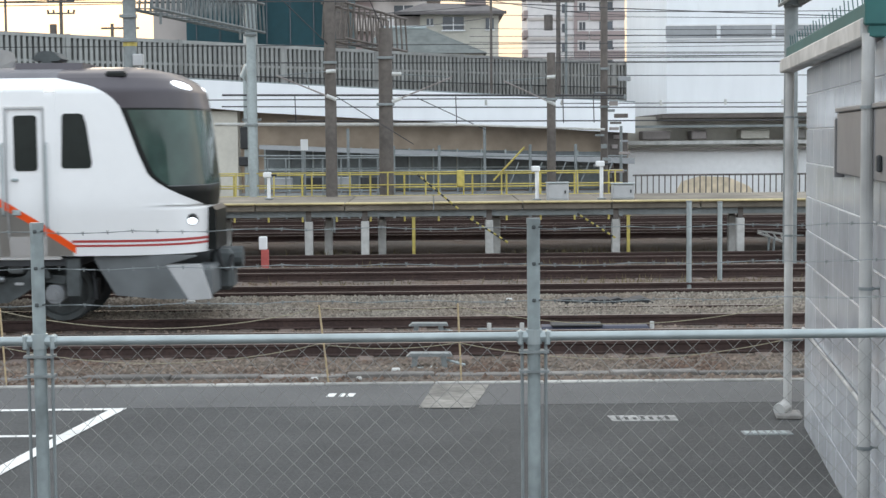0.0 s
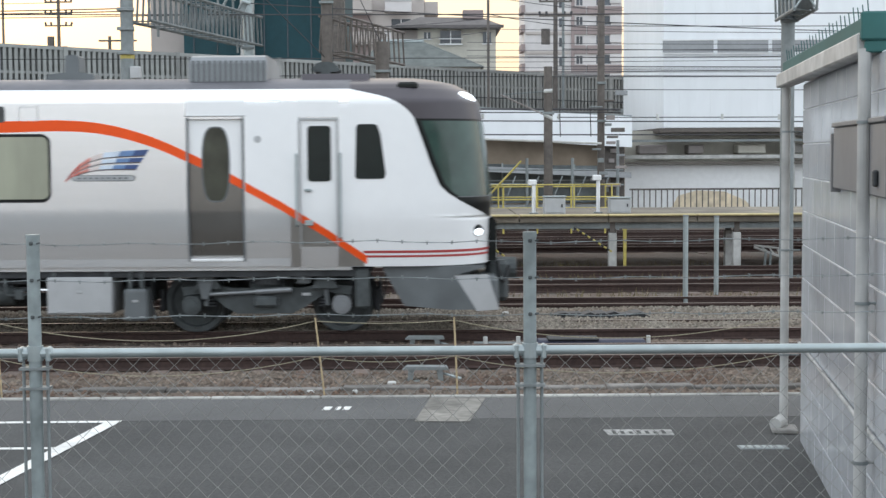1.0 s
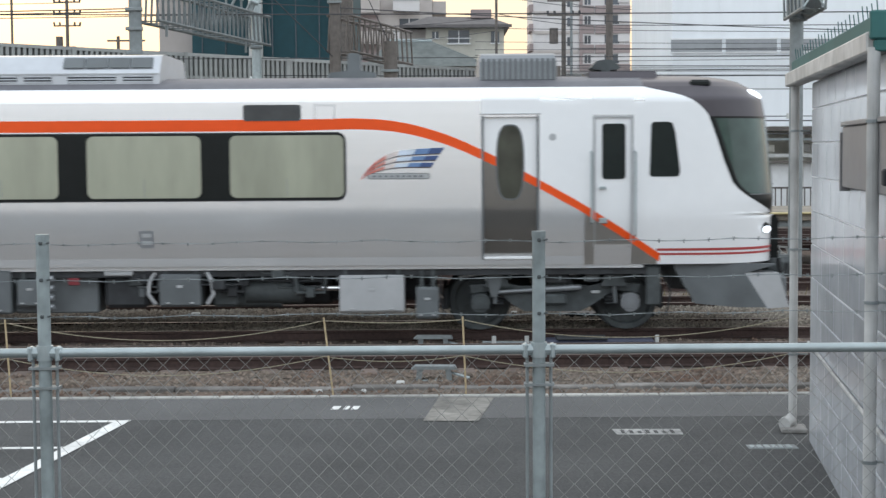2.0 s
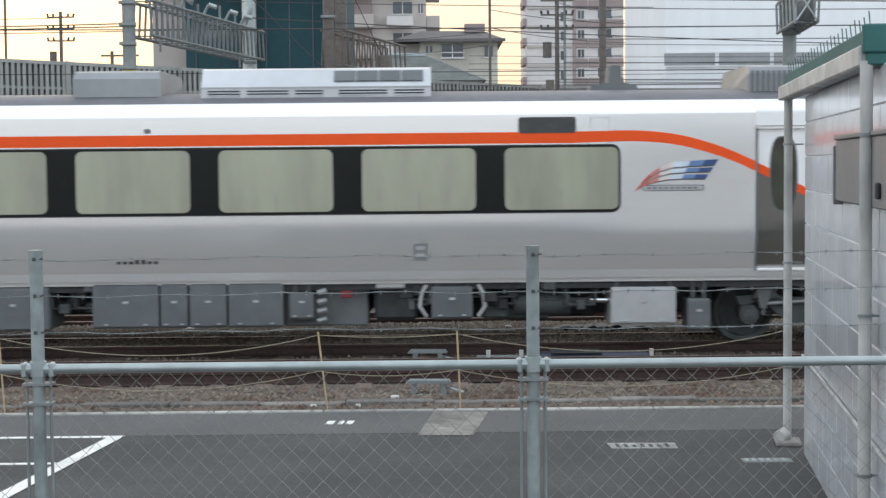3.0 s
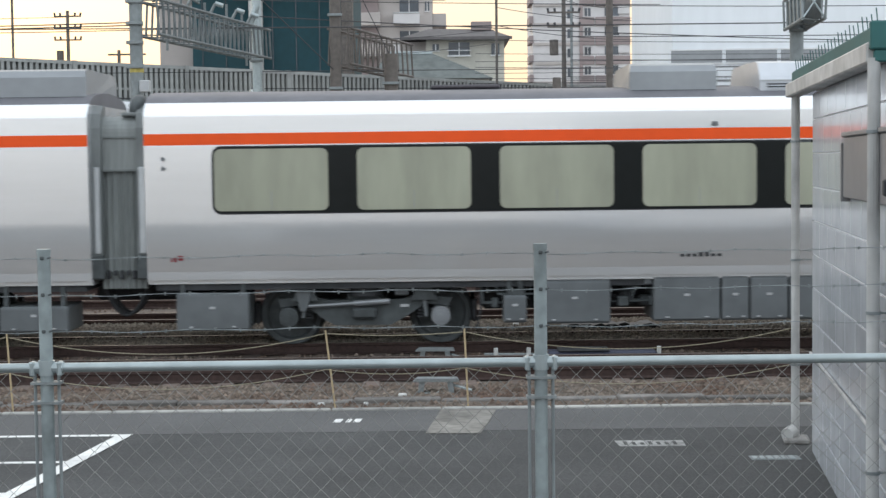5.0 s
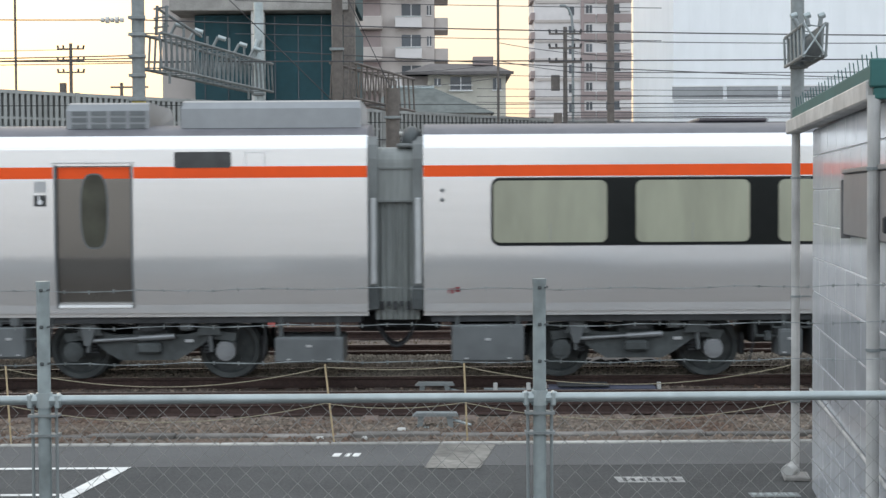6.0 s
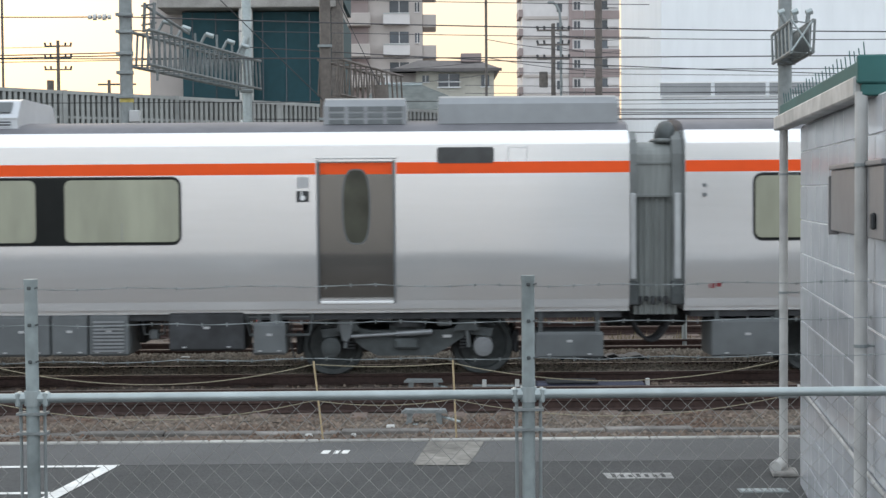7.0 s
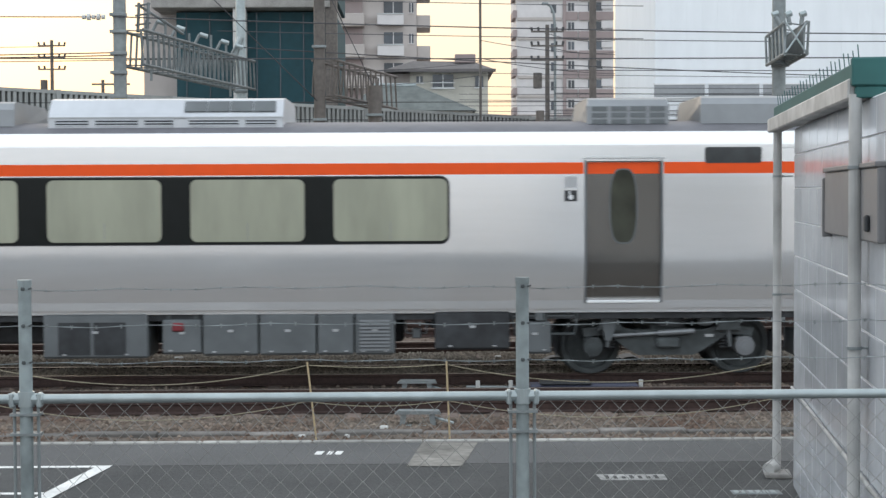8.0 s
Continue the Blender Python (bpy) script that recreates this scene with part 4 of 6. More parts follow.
def pipes(car, x0, x1, n):
    """Loose runs of pipe and small valves under a floor."""
    for i in range(n):
        a = rngu.uniform(x0, x1 - 0.5)
        z = rngu.uniform(0.6, 0.92)
        y = YC - rngu.uniform(0.9, 1.28)
        ln = rngu.uniform(0.3, 0.9)
        b = line([(a, y, 0.93), (a + 0.05, y, z), (a + ln, y, z), (a + ln + 0.04, y, 0.93)], rngu.uniform(0.012, 0.028), 6)
        box(a + ln * 0.4, a + ln * 0.4 + rngu.uniform(0.08, 0.2), y - 0.06, y + 0.06, z - 0.07, z + 0.07, 0.015, b)
        part("pipe_run", b, rngu.choice((BOGIE, EQUIP, EQUIPDARK, BOGIE)), car)


pipes(CAR1, -12.6, -9.4, 26)
pipes(CAR1, -17.2, -16.3, 6)
pipes(CAR1, -19.0, -18.0, 4)
small = part("red_valve", box(-13.1, -12.95, YC - 1.37, YC - 1.33, 0.74, 0.84, 0.01), REDPAINT, CAR1)
for i in range(4):
    part("gas_bottle", rod((-13.42 , YC - 1.36, 0.42 + i * 0.13), (-13.30, YC - 1.36, 0.45 + i * 0.13), 0.045, 10), EQUIPMID, CAR1)
bogie(CAR1, -7.40, -5.30)
bogie(CAR1, -21.62, -19.49)

# second car
D2 = (-28.58, -27.53)
part("body", shell(END2, START2, [(*D2, 1.09, 3.02)]), SILVER, CAR2, "brushed silver body sides", smooth=True)
part("roof", roof_skin(END2, START2), ROOFGREY, CAR2, "matt grey roof", smooth=True)
for a, c, out in ((END2, D2[0] - 0.026, 0.004), (D2[0] + 0.03, D2[1] - 0.03, -0.046), (D2[1] + 0.026, START2, 0.004)):
    part("orange_stripe", skin(a, c, 0, 0, out, 2, None, lambda x: 2.845, lambda x: 3.003), ORANGE, CAR2, "straight orange stripe")
pass_door(CAR2, *D2)
part("sill_lip", along([(side(1.125, -0.002), 1.125), (side(1.0, 0.007), 0.99), (side(1.0, -0.05), 0.985), (side(1.125, -0.05), 1.125)], END2, START2), SILVER, CAR2, "pale lower sill strip")
window_row(CAR2, -30.48, 7)
signboard(CAR2, -26.94, -26.16)
small_mark(CAR2, -28.87, -28.70, 2.47, 2.62, EQUIPDARK, "wheelchair_sticker", "dark square access sticker")
part("sticker_sign", panel([(-28.785 + 0.035 * math.cos(i), 2.525 + 0.035 * math.sin(i)) for i in np.linspace(0, 2 * math.pi, 13)[:-1]], 0.008), WHITEPAINT, CAR2)
part("sticker_sign", panel([(-28.81, 2.55), (-28.79, 2.55), (-28.79, 2.61), (-28.81, 2.61)], 0.008), WHITEPAINT, CAR2)
small_mark(CAR2, -28.86, -28.70, 2.66, 2.81, EQUIPLIGHT, "round_sticker", "pale round sticker")
roof_unit(CAR2, -36.0, -32.75, 3.94, True, True)
roof_box(CAR2, -28.52, -27.36, 3.92, "silver ribbed roof equipment box", EQUIPMID)
for i in range(4):
    for j in range(3):
        part("vent_panel", box(-28.44 + i * 0.27, -28.23 + i * 0.27, YC - 1.012, YC - 0.99, 3.55 + j * 0.09, 3.61 + j * 0.09), EQUIP, CAR2)
roof_box(CAR2, -26.92, -24.40, 3.94, "long grey roof equipment casing", EQUIPMID)
roof_box(CAR2, -37.6, -36.5, 3.9, "silver-grey rounded roof equipment box", EQUIPMID)
for x0, x1, z0, z1, m, dp, dr in ((-29.50, -29.05, 0.36, 0.80, EQUIP, 0.6, 1), (-25.6, -24.65, 0.28, 0.64, EQUIP, 0.9, 1), (-36.06, -34.62, 0.33, 0.94, EQUIP, 0.9, 1), (-34.42, -33.88, 0.38, 0.86, EQUIP, 0.8, 1),
                              (-33.86, -33.1, 0.36, 0.93, EQUIP, 0.9, 1), (-33.08, -32.3, 0.36, 0.93, EQUIP, 0.9, 1), (-32.28, -31.78, 0.36, 0.93, EQUIP, 0.9, 1), (-31.76, -31.22, 0.36, 0.93, EQUIP, 0.9, 1),
                              (-30.66, -29.62, 0.42, 0.95, EQUIPDARK, 0.9, 1)):
    under_box(CAR2, x0, x1, z0, z1, m, dp, 0.0, dr)
for i in range(9):
    part("louvre", box(-31.7, -31.28, YC - 1.365, YC - 1.34, 0.42 + i * 0.05, 0.445 + i * 0.05), EQUIPMID, CAR2)
for a in (-35.85, -35.36):
    part("radiator_grille", box(a, a + 0.44, YC - 1.352, YC - 1.34, 0.38, 0.83), EQUIPDARK, CAR2, "dark radiator mesh")
part("red_valve", box(-34.28, -34.12, YC - 1.38, YC - 1.34, 0.70, 0.82, 0.02), REDPAINT, CAR2)
part("underframe", box(END2, START2 - 0.1, YC - 1.26, YC + 1.26, 0.84, 0.95), EQUIPDARK, CAR2)
# added dark block again, for the shade under this floor
part("floor_gear", box(-39.6, -31.1, YC - 0.55, YC + 0.55, 0.46, 0.85, 0.04), EQUIPDARK, CAR2, "added dark backing for the shade below the floor")
pipes(CAR2, -31.2, -29.0, 6)
bogie(CAR2, -28.44, -26.31)
bogie(CAR2, -42.7, -40.57)

# the gangway between the cars: fluted cover, hoods and pale corner posts
BELLOWS = mat("bellows_grey", (0.25, 0.27, 0.265), 0.55, grain=0.08, stain=0.15, stain_size=1.5, stretch=(4, 1, 0.4))
HOODPALE = mat("corner_post", (0.50, 0.52, 0.53), 0.4, 0.3, grain=0.05, stain=0.1)


def gangway_ring(x, w, top):
    r = 0.22
    pts = [(YC - w, 0.86), (YC - w, top - r)] + [(YC - w + r - r * math.cos(t), top - r + r * math.sin(t)) for t in np.linspace(0.2, math.pi / 2, 6)]
    return pts + [(2 * YC - y, z) for y, z in reversed(pts)]


def gangway_hull(x0, x1, n, deep, w, top, low=None):
    b = bmesh.new()
    loops = []
    for i in range(n + 1):
        x = x0 + (x1 - x0) * i / n
        ring = gangway_ring(x, w - (deep if i % 2 else 0.0), top - (deep if i % 2 else 0.0))
        loops.append([b.verts.new((x, y, max(z, low or z))) for y, z in ring])
    for p, q in zip(loops, loops[1:]):
        for j in range(len(p) - 1):
            b.faces.new((p[j], q[j], q[j + 1], p[j + 1]))
    for e in (loops[0], loops[-1]):
        b.faces.new(e)
    bmesh.ops.recalc_face_normals(b, faces=b.faces)
    return b


gang = part("gangway_bellows", gangway_hull(-24.20, -23.60, 14, 0.045, 1.10, 3.20), BELLOWS, CAR2, "grey-green fluted gangway bellows")
part("gangway_cap", gangway_hull(-24.18, -23.66, 1, 0.0, 1.15, 3.27, 2.98), BELLOWS, gang)
part("gangway_collar", gangway_hull(-24.20, -23.64, 1, 0.0, 1.135, 3.24, 2.52), BELLOWS, gang)
part("cap_lip", box(-24.19, -23.65, YC - 1.165, YC - 1.13, 2.965, 2.985), HOOD, gang)
part("collar_lip", box(-24.21, -23.63, YC - 1.15, YC - 1.12, 2.50, 2.525), HOOD, gang)
for a, c in ((-24.30, -24.17), (-23.68, -23.54)):
    own = CAR2 if a < -24 else CAR1
    hood = part("end_hood", along([(YC - 1.24, 1.0), (YC - 1.24, 3.1), (YC - 1.18, 3.3), (YC - 1.0, 3.42), (YC - 0.9, 3.42), (YC - 0.9, 1.0)], a, c), HOOD, own, "grey end fairing beside the gangway")
    part("corner_post", box(a + 0.03, c - 0.02, YC - 1.275, YC - 1.235, 1.36, 2.56, 0.015), HOODPALE, hood, "pale vertical corner post")
    part("foot_plate", box(a - 0.02, c + 0.02, YC - 1.26, YC - 1.15, 1.0, 1.34, 0.02), BOGIE, hood)
dome = bmesh.new()
bmesh.ops.create_uvsphere(dome, u_segments=16, v_segments=10, radius=1)
for v in dome.verts:
    v.co = (-23.70 + v.co.x * 0.15, YC - 0.72 + v.co.y * 0.4, 3.36 + v.co.z * 0.22)
part("end_dome", dome, BOGIE, CAR1, "rounded grey cap over the car end", smooth=True)
part("dome_collar", box(-23.90, -23.52, YC - 1.12, YC - 0.5, 3.26, 3.32, 0.02), HOOD, CAR1)
for i in range(5):
    part("jumper_socket", box(-24.14 + i * 0.09, -24.09 + i * 0.09, YC - 1.16, YC - 1.08, 1.0 + 0.05 * (i % 2), 1.12, 0.01), EQUIPDARK, CAR2)
part("coupling", box(-24.5, -23.3, YC - 0.2, YC + 0.2, 0.62, 0.92, 0.05), EQUIPDARK, CAR2)
for i in range(3):
    part("jumper_cable", line(sag((-24.25, YC - 0.5 - 0.2 * i, 0.92), (-23.6, YC - 0.5 - 0.2 * i, 0.92), 0.45, 10), 0.025, 6), BLACK, CAR2)


# ---- parking lot: markings, shed, fence ----
def flat(name, poly, z, material, label, category, thick=0.004):
    b = bmesh.new()
    f = [b.verts.new((x, y, z + thick)) for x, y in poly]
    k = [b.verts.new((x, y, z)) for x, y in poly]
    b.faces.new(f)
    for i in range(len(poly)):
        j = (i + 1) % len(poly)
        b.faces.new((f[j], f[i], k[i], k[j]))
    bmesh.ops.recalc_face_normals(b, faces=b.faces)
    return tagged(part(name, b, material), label, category, kind="structure")


LIGHTASPHALT = mat("old_asphalt", (0.104, 0.104, 0.104), 0.9, grain=0.2, size=50, stain=0.14, stain_size=0.6, bump=0.003, bump_size=80)
flat("asphalt_strip", [(-30, 15.15), (30, 15.15), (30, 16.44), (-30, 16.46)], LOT, LIGHTASPHALT, "older paler asphalt strip along the kerb", "asphalt")
Q = (-0.1375, -1.0)
flat("stall_line", [(-12, 15.04), (-3.16, 15.06), (-3.10, 15.15), (-12, 15.13)], LOT + 0.004, PAINTLINE, "worn white painted parking line", "road marking")
flat("stall_line", [(-12, 13.73), (-3.42, 13.73), (-3.41, 13.81), (-12, 13.81)], LOT + 0.001, PAINTLINE, "worn white painted parking line", "road marking")
flat("stall_line", [(-12, 12.4), (-3.62, 12.4), (-3.61, 12.48), (-12, 12.48)], LOT + 0.001, PAINTLINE, "worn white painted parking line", "road marking")
flat("stall_line", [(-3.24, 15.13), (-3.09, 15.15), (-3.09 + Q[0] * 8, 7.15), (-3.24 + Q[0] * 8, 7.13)], LOT + 0.006, PAINTLINE, "worn white painted parking line", "road marking")
flat("concrete_patch", [(-0.16, 15.0), (0.39, 14.97), (0.60, 16.44), (0.0, 16.45)], LOT + 0.006, mat('patch_concrete', (0.20, 0.19, 0.172), 0.9, grain=0.25, size=9, stain=0.4, stain_size=1.6), "rough concrete patch let into the asphalt", "concrete patch")
WORN = mat("worn_paint", (0.33, 0.33, 0.32), 0.85, grain=0.3, size=18, stain=0.3, stain_size=4)
pad = flat("painted_plate", [(1.68, 14.22), (2.30, 14.20), (2.31, 14.48), (1.66, 14.50)], LOT + 0.001, WORN, "faded white painted lettering on asphalt", "road marking")
for i in range(7):
    part("lettering_bar", box(1.73 + i * 0.078, 1.765 + i * 0.078, 14.27, 14.43 - 0.03 * (i % 3), LOT + 0.006, LOT + 0.008), ASPHALT, pad)
for k, (a, c) in enumerate(((-1.13, -1.03), (-1.0, -0.93), (-0.92, -0.83))):
    flat("painted_sign", [(a, 15.70), (c - 0.02, 15.70), (c, 15.90), (a + 0.02, 15.90)], LOT + 0.006, PAINTLINE, "small worn white painted sign on asphalt", "road marking")
dr = thing("drain_cover", 3.0, 13.58, LOT, "small steel drain cover set in the asphalt", "drain")
for i in range(6):
    part("bar", box(2.80 + i * 0.066, 2.84 + i * 0.066, 13.52, 13.64, LOT, LOT + 0.012), GALV, dr)
part("frame", box(2.78, 3.22, 13.49, 13.67, LOT, LOT + 0.006), GALVDARK, dr)

# shed with glossy panels
SH = thing("shed", 3.40, 13.85, LOT, "pale grey panelled shed with teal roof and gutter", "shed", rz=-8.0)
SM = SH.matrix_basis.copy()


def spart(name, bm, material, parent=None, label=""):
    bmesh.ops.transform(bm, matrix=SM, verts=bm.verts)
    return part(name, bm, material, parent or SH, label)


wall = spart("wall", box(0.012, 3.2, -5.38, -0.0, 0, 3.28), GROUT, None, "pale joints between wall panels")
rows_ = [0.0] + [0.295 + 0.305 * i for i in range(10)] + [3.275]
for i in range(11):
    z0, z1 = rows_[i], rows_[i + 1]
    for j in range(9):
        y0, y1 = -0.6 * (j + 1), -0.6 * j
        y0 = max(y0, -5.38)
        if i % 2:
            y0, y1 = max(y0 - 0.3, -5.38), min(y1 - 0.3 if j else 0, 0)
            if j == 0:
                y0, y1 = -0.3 - 0.6, 0
            elif y1 - y0 < 0.05:
                continue
        if y1 - y0 < 0.06:
            continue
        spart("wall_panel", box(0.0, 0.02, y0 + 0.004, y1 - 0.004, z0 + 0.005, z1 - 0.005, 0.003), TILE, wall)
    for j in range(6):
        spart("wall_panel", box(0.02 + 0.53 * j, 0.54 + 0.53 * j, -5.395, -5.37, z0 + 0.005, z1 - 0.005, 0.003), TILE, wall)
def eave(x0, x1, z0, z1, y0=-4.49, y1=0.75, skew=0.0095):
    """A board along the eave, which runs slightly askew to the wall."""
    b = box(x0, x1, y0, y1, z0, z1, 0.012)
    for v in b.verts:
        v.co.x += skew * (y1 - v.co.y) - 0.02
    return b


roof = spart("roof", box(0.0, 3.4, -4.48, 0.75, 3.42, 3.48, 0.01), TEALROOF, None, "teal painted metal roof")
spart("gutter", eave(-0.16, -0.03, 3.27, 3.40), GUTTER, roof, "weathered grey gutter along the eave")
spart("eave_board", eave(-0.10, 0.05, 3.40, 3.515), TEALROOF, roof, "teal eave board")
spart("soffit", eave(-0.05, 3.3, 3.33, 3.40), GUTTER, roof)
spart("fascia", box(-0.115, 3.4, -4.565, -4.492, 3.35, 3.525, 0.01), TEALROOF, roof, "teal gable fascia")
spart("fascia_strip", box(-0.09, 3.4, -4.552, -4.495, 3.275, 3.348, 0.008), TEALROOF, roof)
for i in range(25):
    y = -4.42 + i * 0.205
    x = -0.10 + 0.0095 * (0.75 - y)
    spart("spike", rod((x, y, 3.51), (x - 0.01, y, 3.51 + 0.085 + 0.02 * (i % 3 == 0)), 0.004, 5), TEALROOF, roof)
for (x, y) in ((-0.10, 0.56), (-0.085, -4.51)):
    spart("downpipe", rod((x, y, 0.05), (x, y, 3.30), 0.040, 14), GUTTER, None, "grey plastic downpipe")
    for z in (0.72, 1.72, 2.84):
        spart("pipe_bracket", rod((x, y, z), (x, y, z + 0.02), 0.050, 14, rod((x, y, z + 0.01), (x + 0.14, y, z + 0.01), 0.008, 6)), GALVDARK)
spart("pipe_foot", box(-0.22, 0.02, 0.34, 0.62, 0.0, 0.05, 0.012), CONCRETE)
spart("pipe_shoe", rod((-0.115, 0.56, 0.10), (-0.19, 0.42, 0.08), 0.06, 12), GUTTER)
spart("conduit", rod((-0.02, -5.3, 0.90), (-0.02, -0.05, 0.92), 0.014, 8), GUTTER, None, "thin conduit along the wall")
DARKBOARD = mat("dark_board", (0.17, 0.168, 0.172), 0.5, grain=0.06, stain=0.15)
wb = spart("wall_board", box(-0.055, 0.0, -5.2, -2.72, 2.40, 2.84, 0.008), DARKBOARD, None, "grey framed shutter board")
spart("board_frame", box(-0.07, 0.0, -2.72, -2.66, 2.37, 2.80, 0.006), DARKBOARD, wb)
spart("board_frame", box(-0.07, 0.0, -5.2, -2.72, 2.842, 2.875, 0.006), DARKBOARD, wb)
spart("hinge_box", box(-0.085, -0.055, -4.93, -4.86, 2.46, 2.56, 0.01), EQUIPDARK, wb, "small dark fitting on the board")

# chain-link fence with barbed wire
FY, TOP = 6.13, 1.761
POSTGALV = mat("post_galvanised", (0.265, 0.305, 0.31), 0.6, 0.3, grain=0.12, size=16, stain=0.25, stain_size=4.0)
WIREGREY = mat("wire_grey", (0.25, 0.25, 0.238), 0.75, 0.1, grain=0.15, size=20, stain=0.2, stain_size=3)
FE = thing("fence", 0, FY, LOT, "galvanised chain-link fence with three barbed wires", "fence")
for i in range(-4, 5):
    x = 0.414 + 2.0 * i
    b = rod((x, FY, LOT), (x, FY, 2.228), 0.0262, 16)
    rod((x, FY, 2.218), (x, FY, 2.241), 0.0282, 16, b)
    p = part("post", b, POSTGALV, FE, smooth=True)
    for z in (2.205, 2.057, 1.909):
        k = rod((x, FY - 0.031, z), (x, FY + 0.031, z), 0.006, 6)
        box(x - 0.008, x + 0.008, FY - 0.034, FY - 0.026, z - 0.006, z + 0.008, 0.003, k)
        rod((x + 0.02, FY - 0.024, z), (x + 0.034, FY - 0.02, z + 0.004), 0.004, 6, k)
        part("wire_clip", k, BOGIE, p)
    k = rod((x, FY, TOP - 0.030), (x, FY, TOP + 0.030), 0.033, 16)
    rod((x - 0.07, FY, TOP), (x + 0.07, FY, TOP), 0.0235, 12, k)
    for s in (-1, 1):
        box(x + s * 0.055 - 0.010, x + s * 0.055 + 0.010, FY - 0.026, FY + 0.026, TOP - 0.034, TOP + 0.026, 0.006, k)
    part("rail_clamp", k, GALV, p)
    for s in (-1, 1):   # tension bars beside the post
        part("tension_bar", rod((x + s * 0.048, FY, LOT + 0.05), (x + s * 0.048, FY, TOP - 0.02), 0.0068, 8), GALVDARK, p)
        for z in (0.55, 1.62, 1.70):
            part("strap", box(min(x, x + s * 0.06), max(x, x + s * 0.06), FY - 0.032, FY + 0.032, z - 0.005, z + 0.005), GALVDARK, p)
for i in range(-4, 4):
    x = 0.414 + 2.0 * i
    part("top_rail", rod((x, FY, TOP), (x + 2.0, FY, TOP), 0.0192, 14), GALV, FE, smooth=True)
    b = bmesh.new()
    W, Hh, r = 0.0417, 0.0417, 0.0016
    zt, zb = TOP - 0.012, LOT + 0.04
    n = int((zt - zb) / (2 * Hh))
    for k in range(int(1.9 / (2 * W))):   # each wire zigzags from top to bottom
        xk = x + 0.06 + k * 2 * W
        pts = []
        for j in range(2 * n + 1):
            pts.append((xk + (0 if j % 2 else W) + (0.0012 if j % 2 else -0.0012), FY + (0.0016 if j % 2 else -0.0016), zt - j * Hh))
        line(pts, r, 4, b)
        pts2 = [(xk + W + (W if j % 2 else 0.0) + (-0.0012 if j % 2 else 0.0012), FY + (0.0016 if j % 2 else -0.0016), zt - j * Hh) for j in range(2 * n + 1)]
        line(pts2, r, 4, b)
    tagged(part("wire_mesh", b, WIREGREY, FE, "diamond wire mesh"), kind="stuff")
for z in (2.205, 2.057, 1.909):
    b = bmesh.new()
    pts = [(-8 + i * 0.1, FY + 0.004 * math.sin(i), z + 0.004 * math.sin(i * 1.3 + z * 9) - 0.006 * math.sin((i * 0.1 + 0.4) * math.pi / 2) ** 2) for i in range(161)]
    line(pts, 0.0013, 4, b)
    line([(x, y + 0.002, zz + 0.002 * (-1) ** i) for i, (x, y, zz) in enumerate(pts)], 0.0012, 4, b)
    for i in range(1, 160):
        x, y, zz = pts[i]
        for s in (-1, 1):
            rod((x - 0.003 * s, y, zz - 0.008), (x + 0.004 * s, y - 0.003, zz + 0.008), 0.0014, 4, b)
    part("barbed_wire", b, GALVDARK, FE, "twisted barbed wire")

# ---- trackside: rope posts, switch parts, mats ----
ST = ((-4.74, 16.75, 0.05), (-1.17, 16.75, 0.10), (0.30, 16.75, 0.035), (3.9, 16.75, 0.0), (-8.2, 16.75, 0.0))
for k, (x, y, lean) in enumerate(ST):
    o = thing("rope_post", x, y, LOT - 0.02, "slim weathered yellow wooden rope post", "rope post", "rope posts along the track")
    part("stick", rod((x, y, LOT - 0.06), (x - lean, y, 0.735), 0.011, 8), STICK, o)
    part("hook", rod((x - lean - 0.02, y, 0.71), (x - lean + 0.02, y, 0.70), 0.006, 6), BLACK, o)
TOPS = sorted((x - l, y) for x, y, l in ST)
for (a, ya), (c, yc) in zip(TOPS, TOPS[1:]):
    for z, d in ((0.70, 0.21 if c - a > 2 else 0.03), (0.30, 0.20 if c - a > 2 else 0.06)):
        tagged(part("rope", line(sag((a, ya, z), (c, yc, z), d, 18), 0.0048, 6), ROPE), "slack yellow and black trackside rope", "rope", "trackside ropes")


def switch_chair(x, y):
    o = thing("switch_chair", x, y, -0.2, "small grey steel switch rod cover", "switch fitting", "switch fittings")
    part("top", prism([(x - 0.27, 0.0), (x + 0.27, 0.0), (x + 0.25, 0.035), (x - 0.22, 0.04)], y - 0.09, y + 0.09), GALVDARK, o)
    for s in (-1, 1):
        part("leg", prism([(x + s * 0.16, -0.19), (x + s * 0.22, -0.19), (x + s * 0.20, 0.0), (x + s * 0.13, 0.0)], y - 0.07, y + 0.07), GALVDARK, o)
    part("plate", box(x - 0.16, x + 0.16, y - 0.1, y + 0.1, -0.19, -0.13, 0.01), GALV, o)
    part("rod", rod((x + 0.2, y, -0.05), (x + 0.42, y - 0.1, -0.10), 0.016, 8), GALV, o)


switch_chair(-0.06, 17.85)
switch_chair(-0.08, 20.75)
pm = thing("point_machine", 2.0, 20.8, -0.2, "long dark blue-grey point machine beside the rail", "point machine")
part("case", box(1.45, 2.95, 20.62, 20.95, -0.17, -0.02, 0.03), mat("point_blue", (0.045, 0.05, 0.08), 0.6), pm)
part("lid", box(1.6, 2.3, 20.6, 20.97, -0.02, 0.006, 0.01), EQUIPDARK, pm)
for x in (1.42, 1.2, 2.98, 0.75):
    part("bolt_cap", rod((x, 20.7, -0.16), (x, 20.7, 0.03), 0.03, 8), INSUL, pm)
part("drive_rod", rod((0.6, 20.9, -0.08), (1.5, 20.8, -0.08), 0.02, 8), GALVDARK, pm)
mt = thing("rubber_mat", 2.6, 23.75, -0.13, "black crumpled rubber mats lying on ballast", "mat")
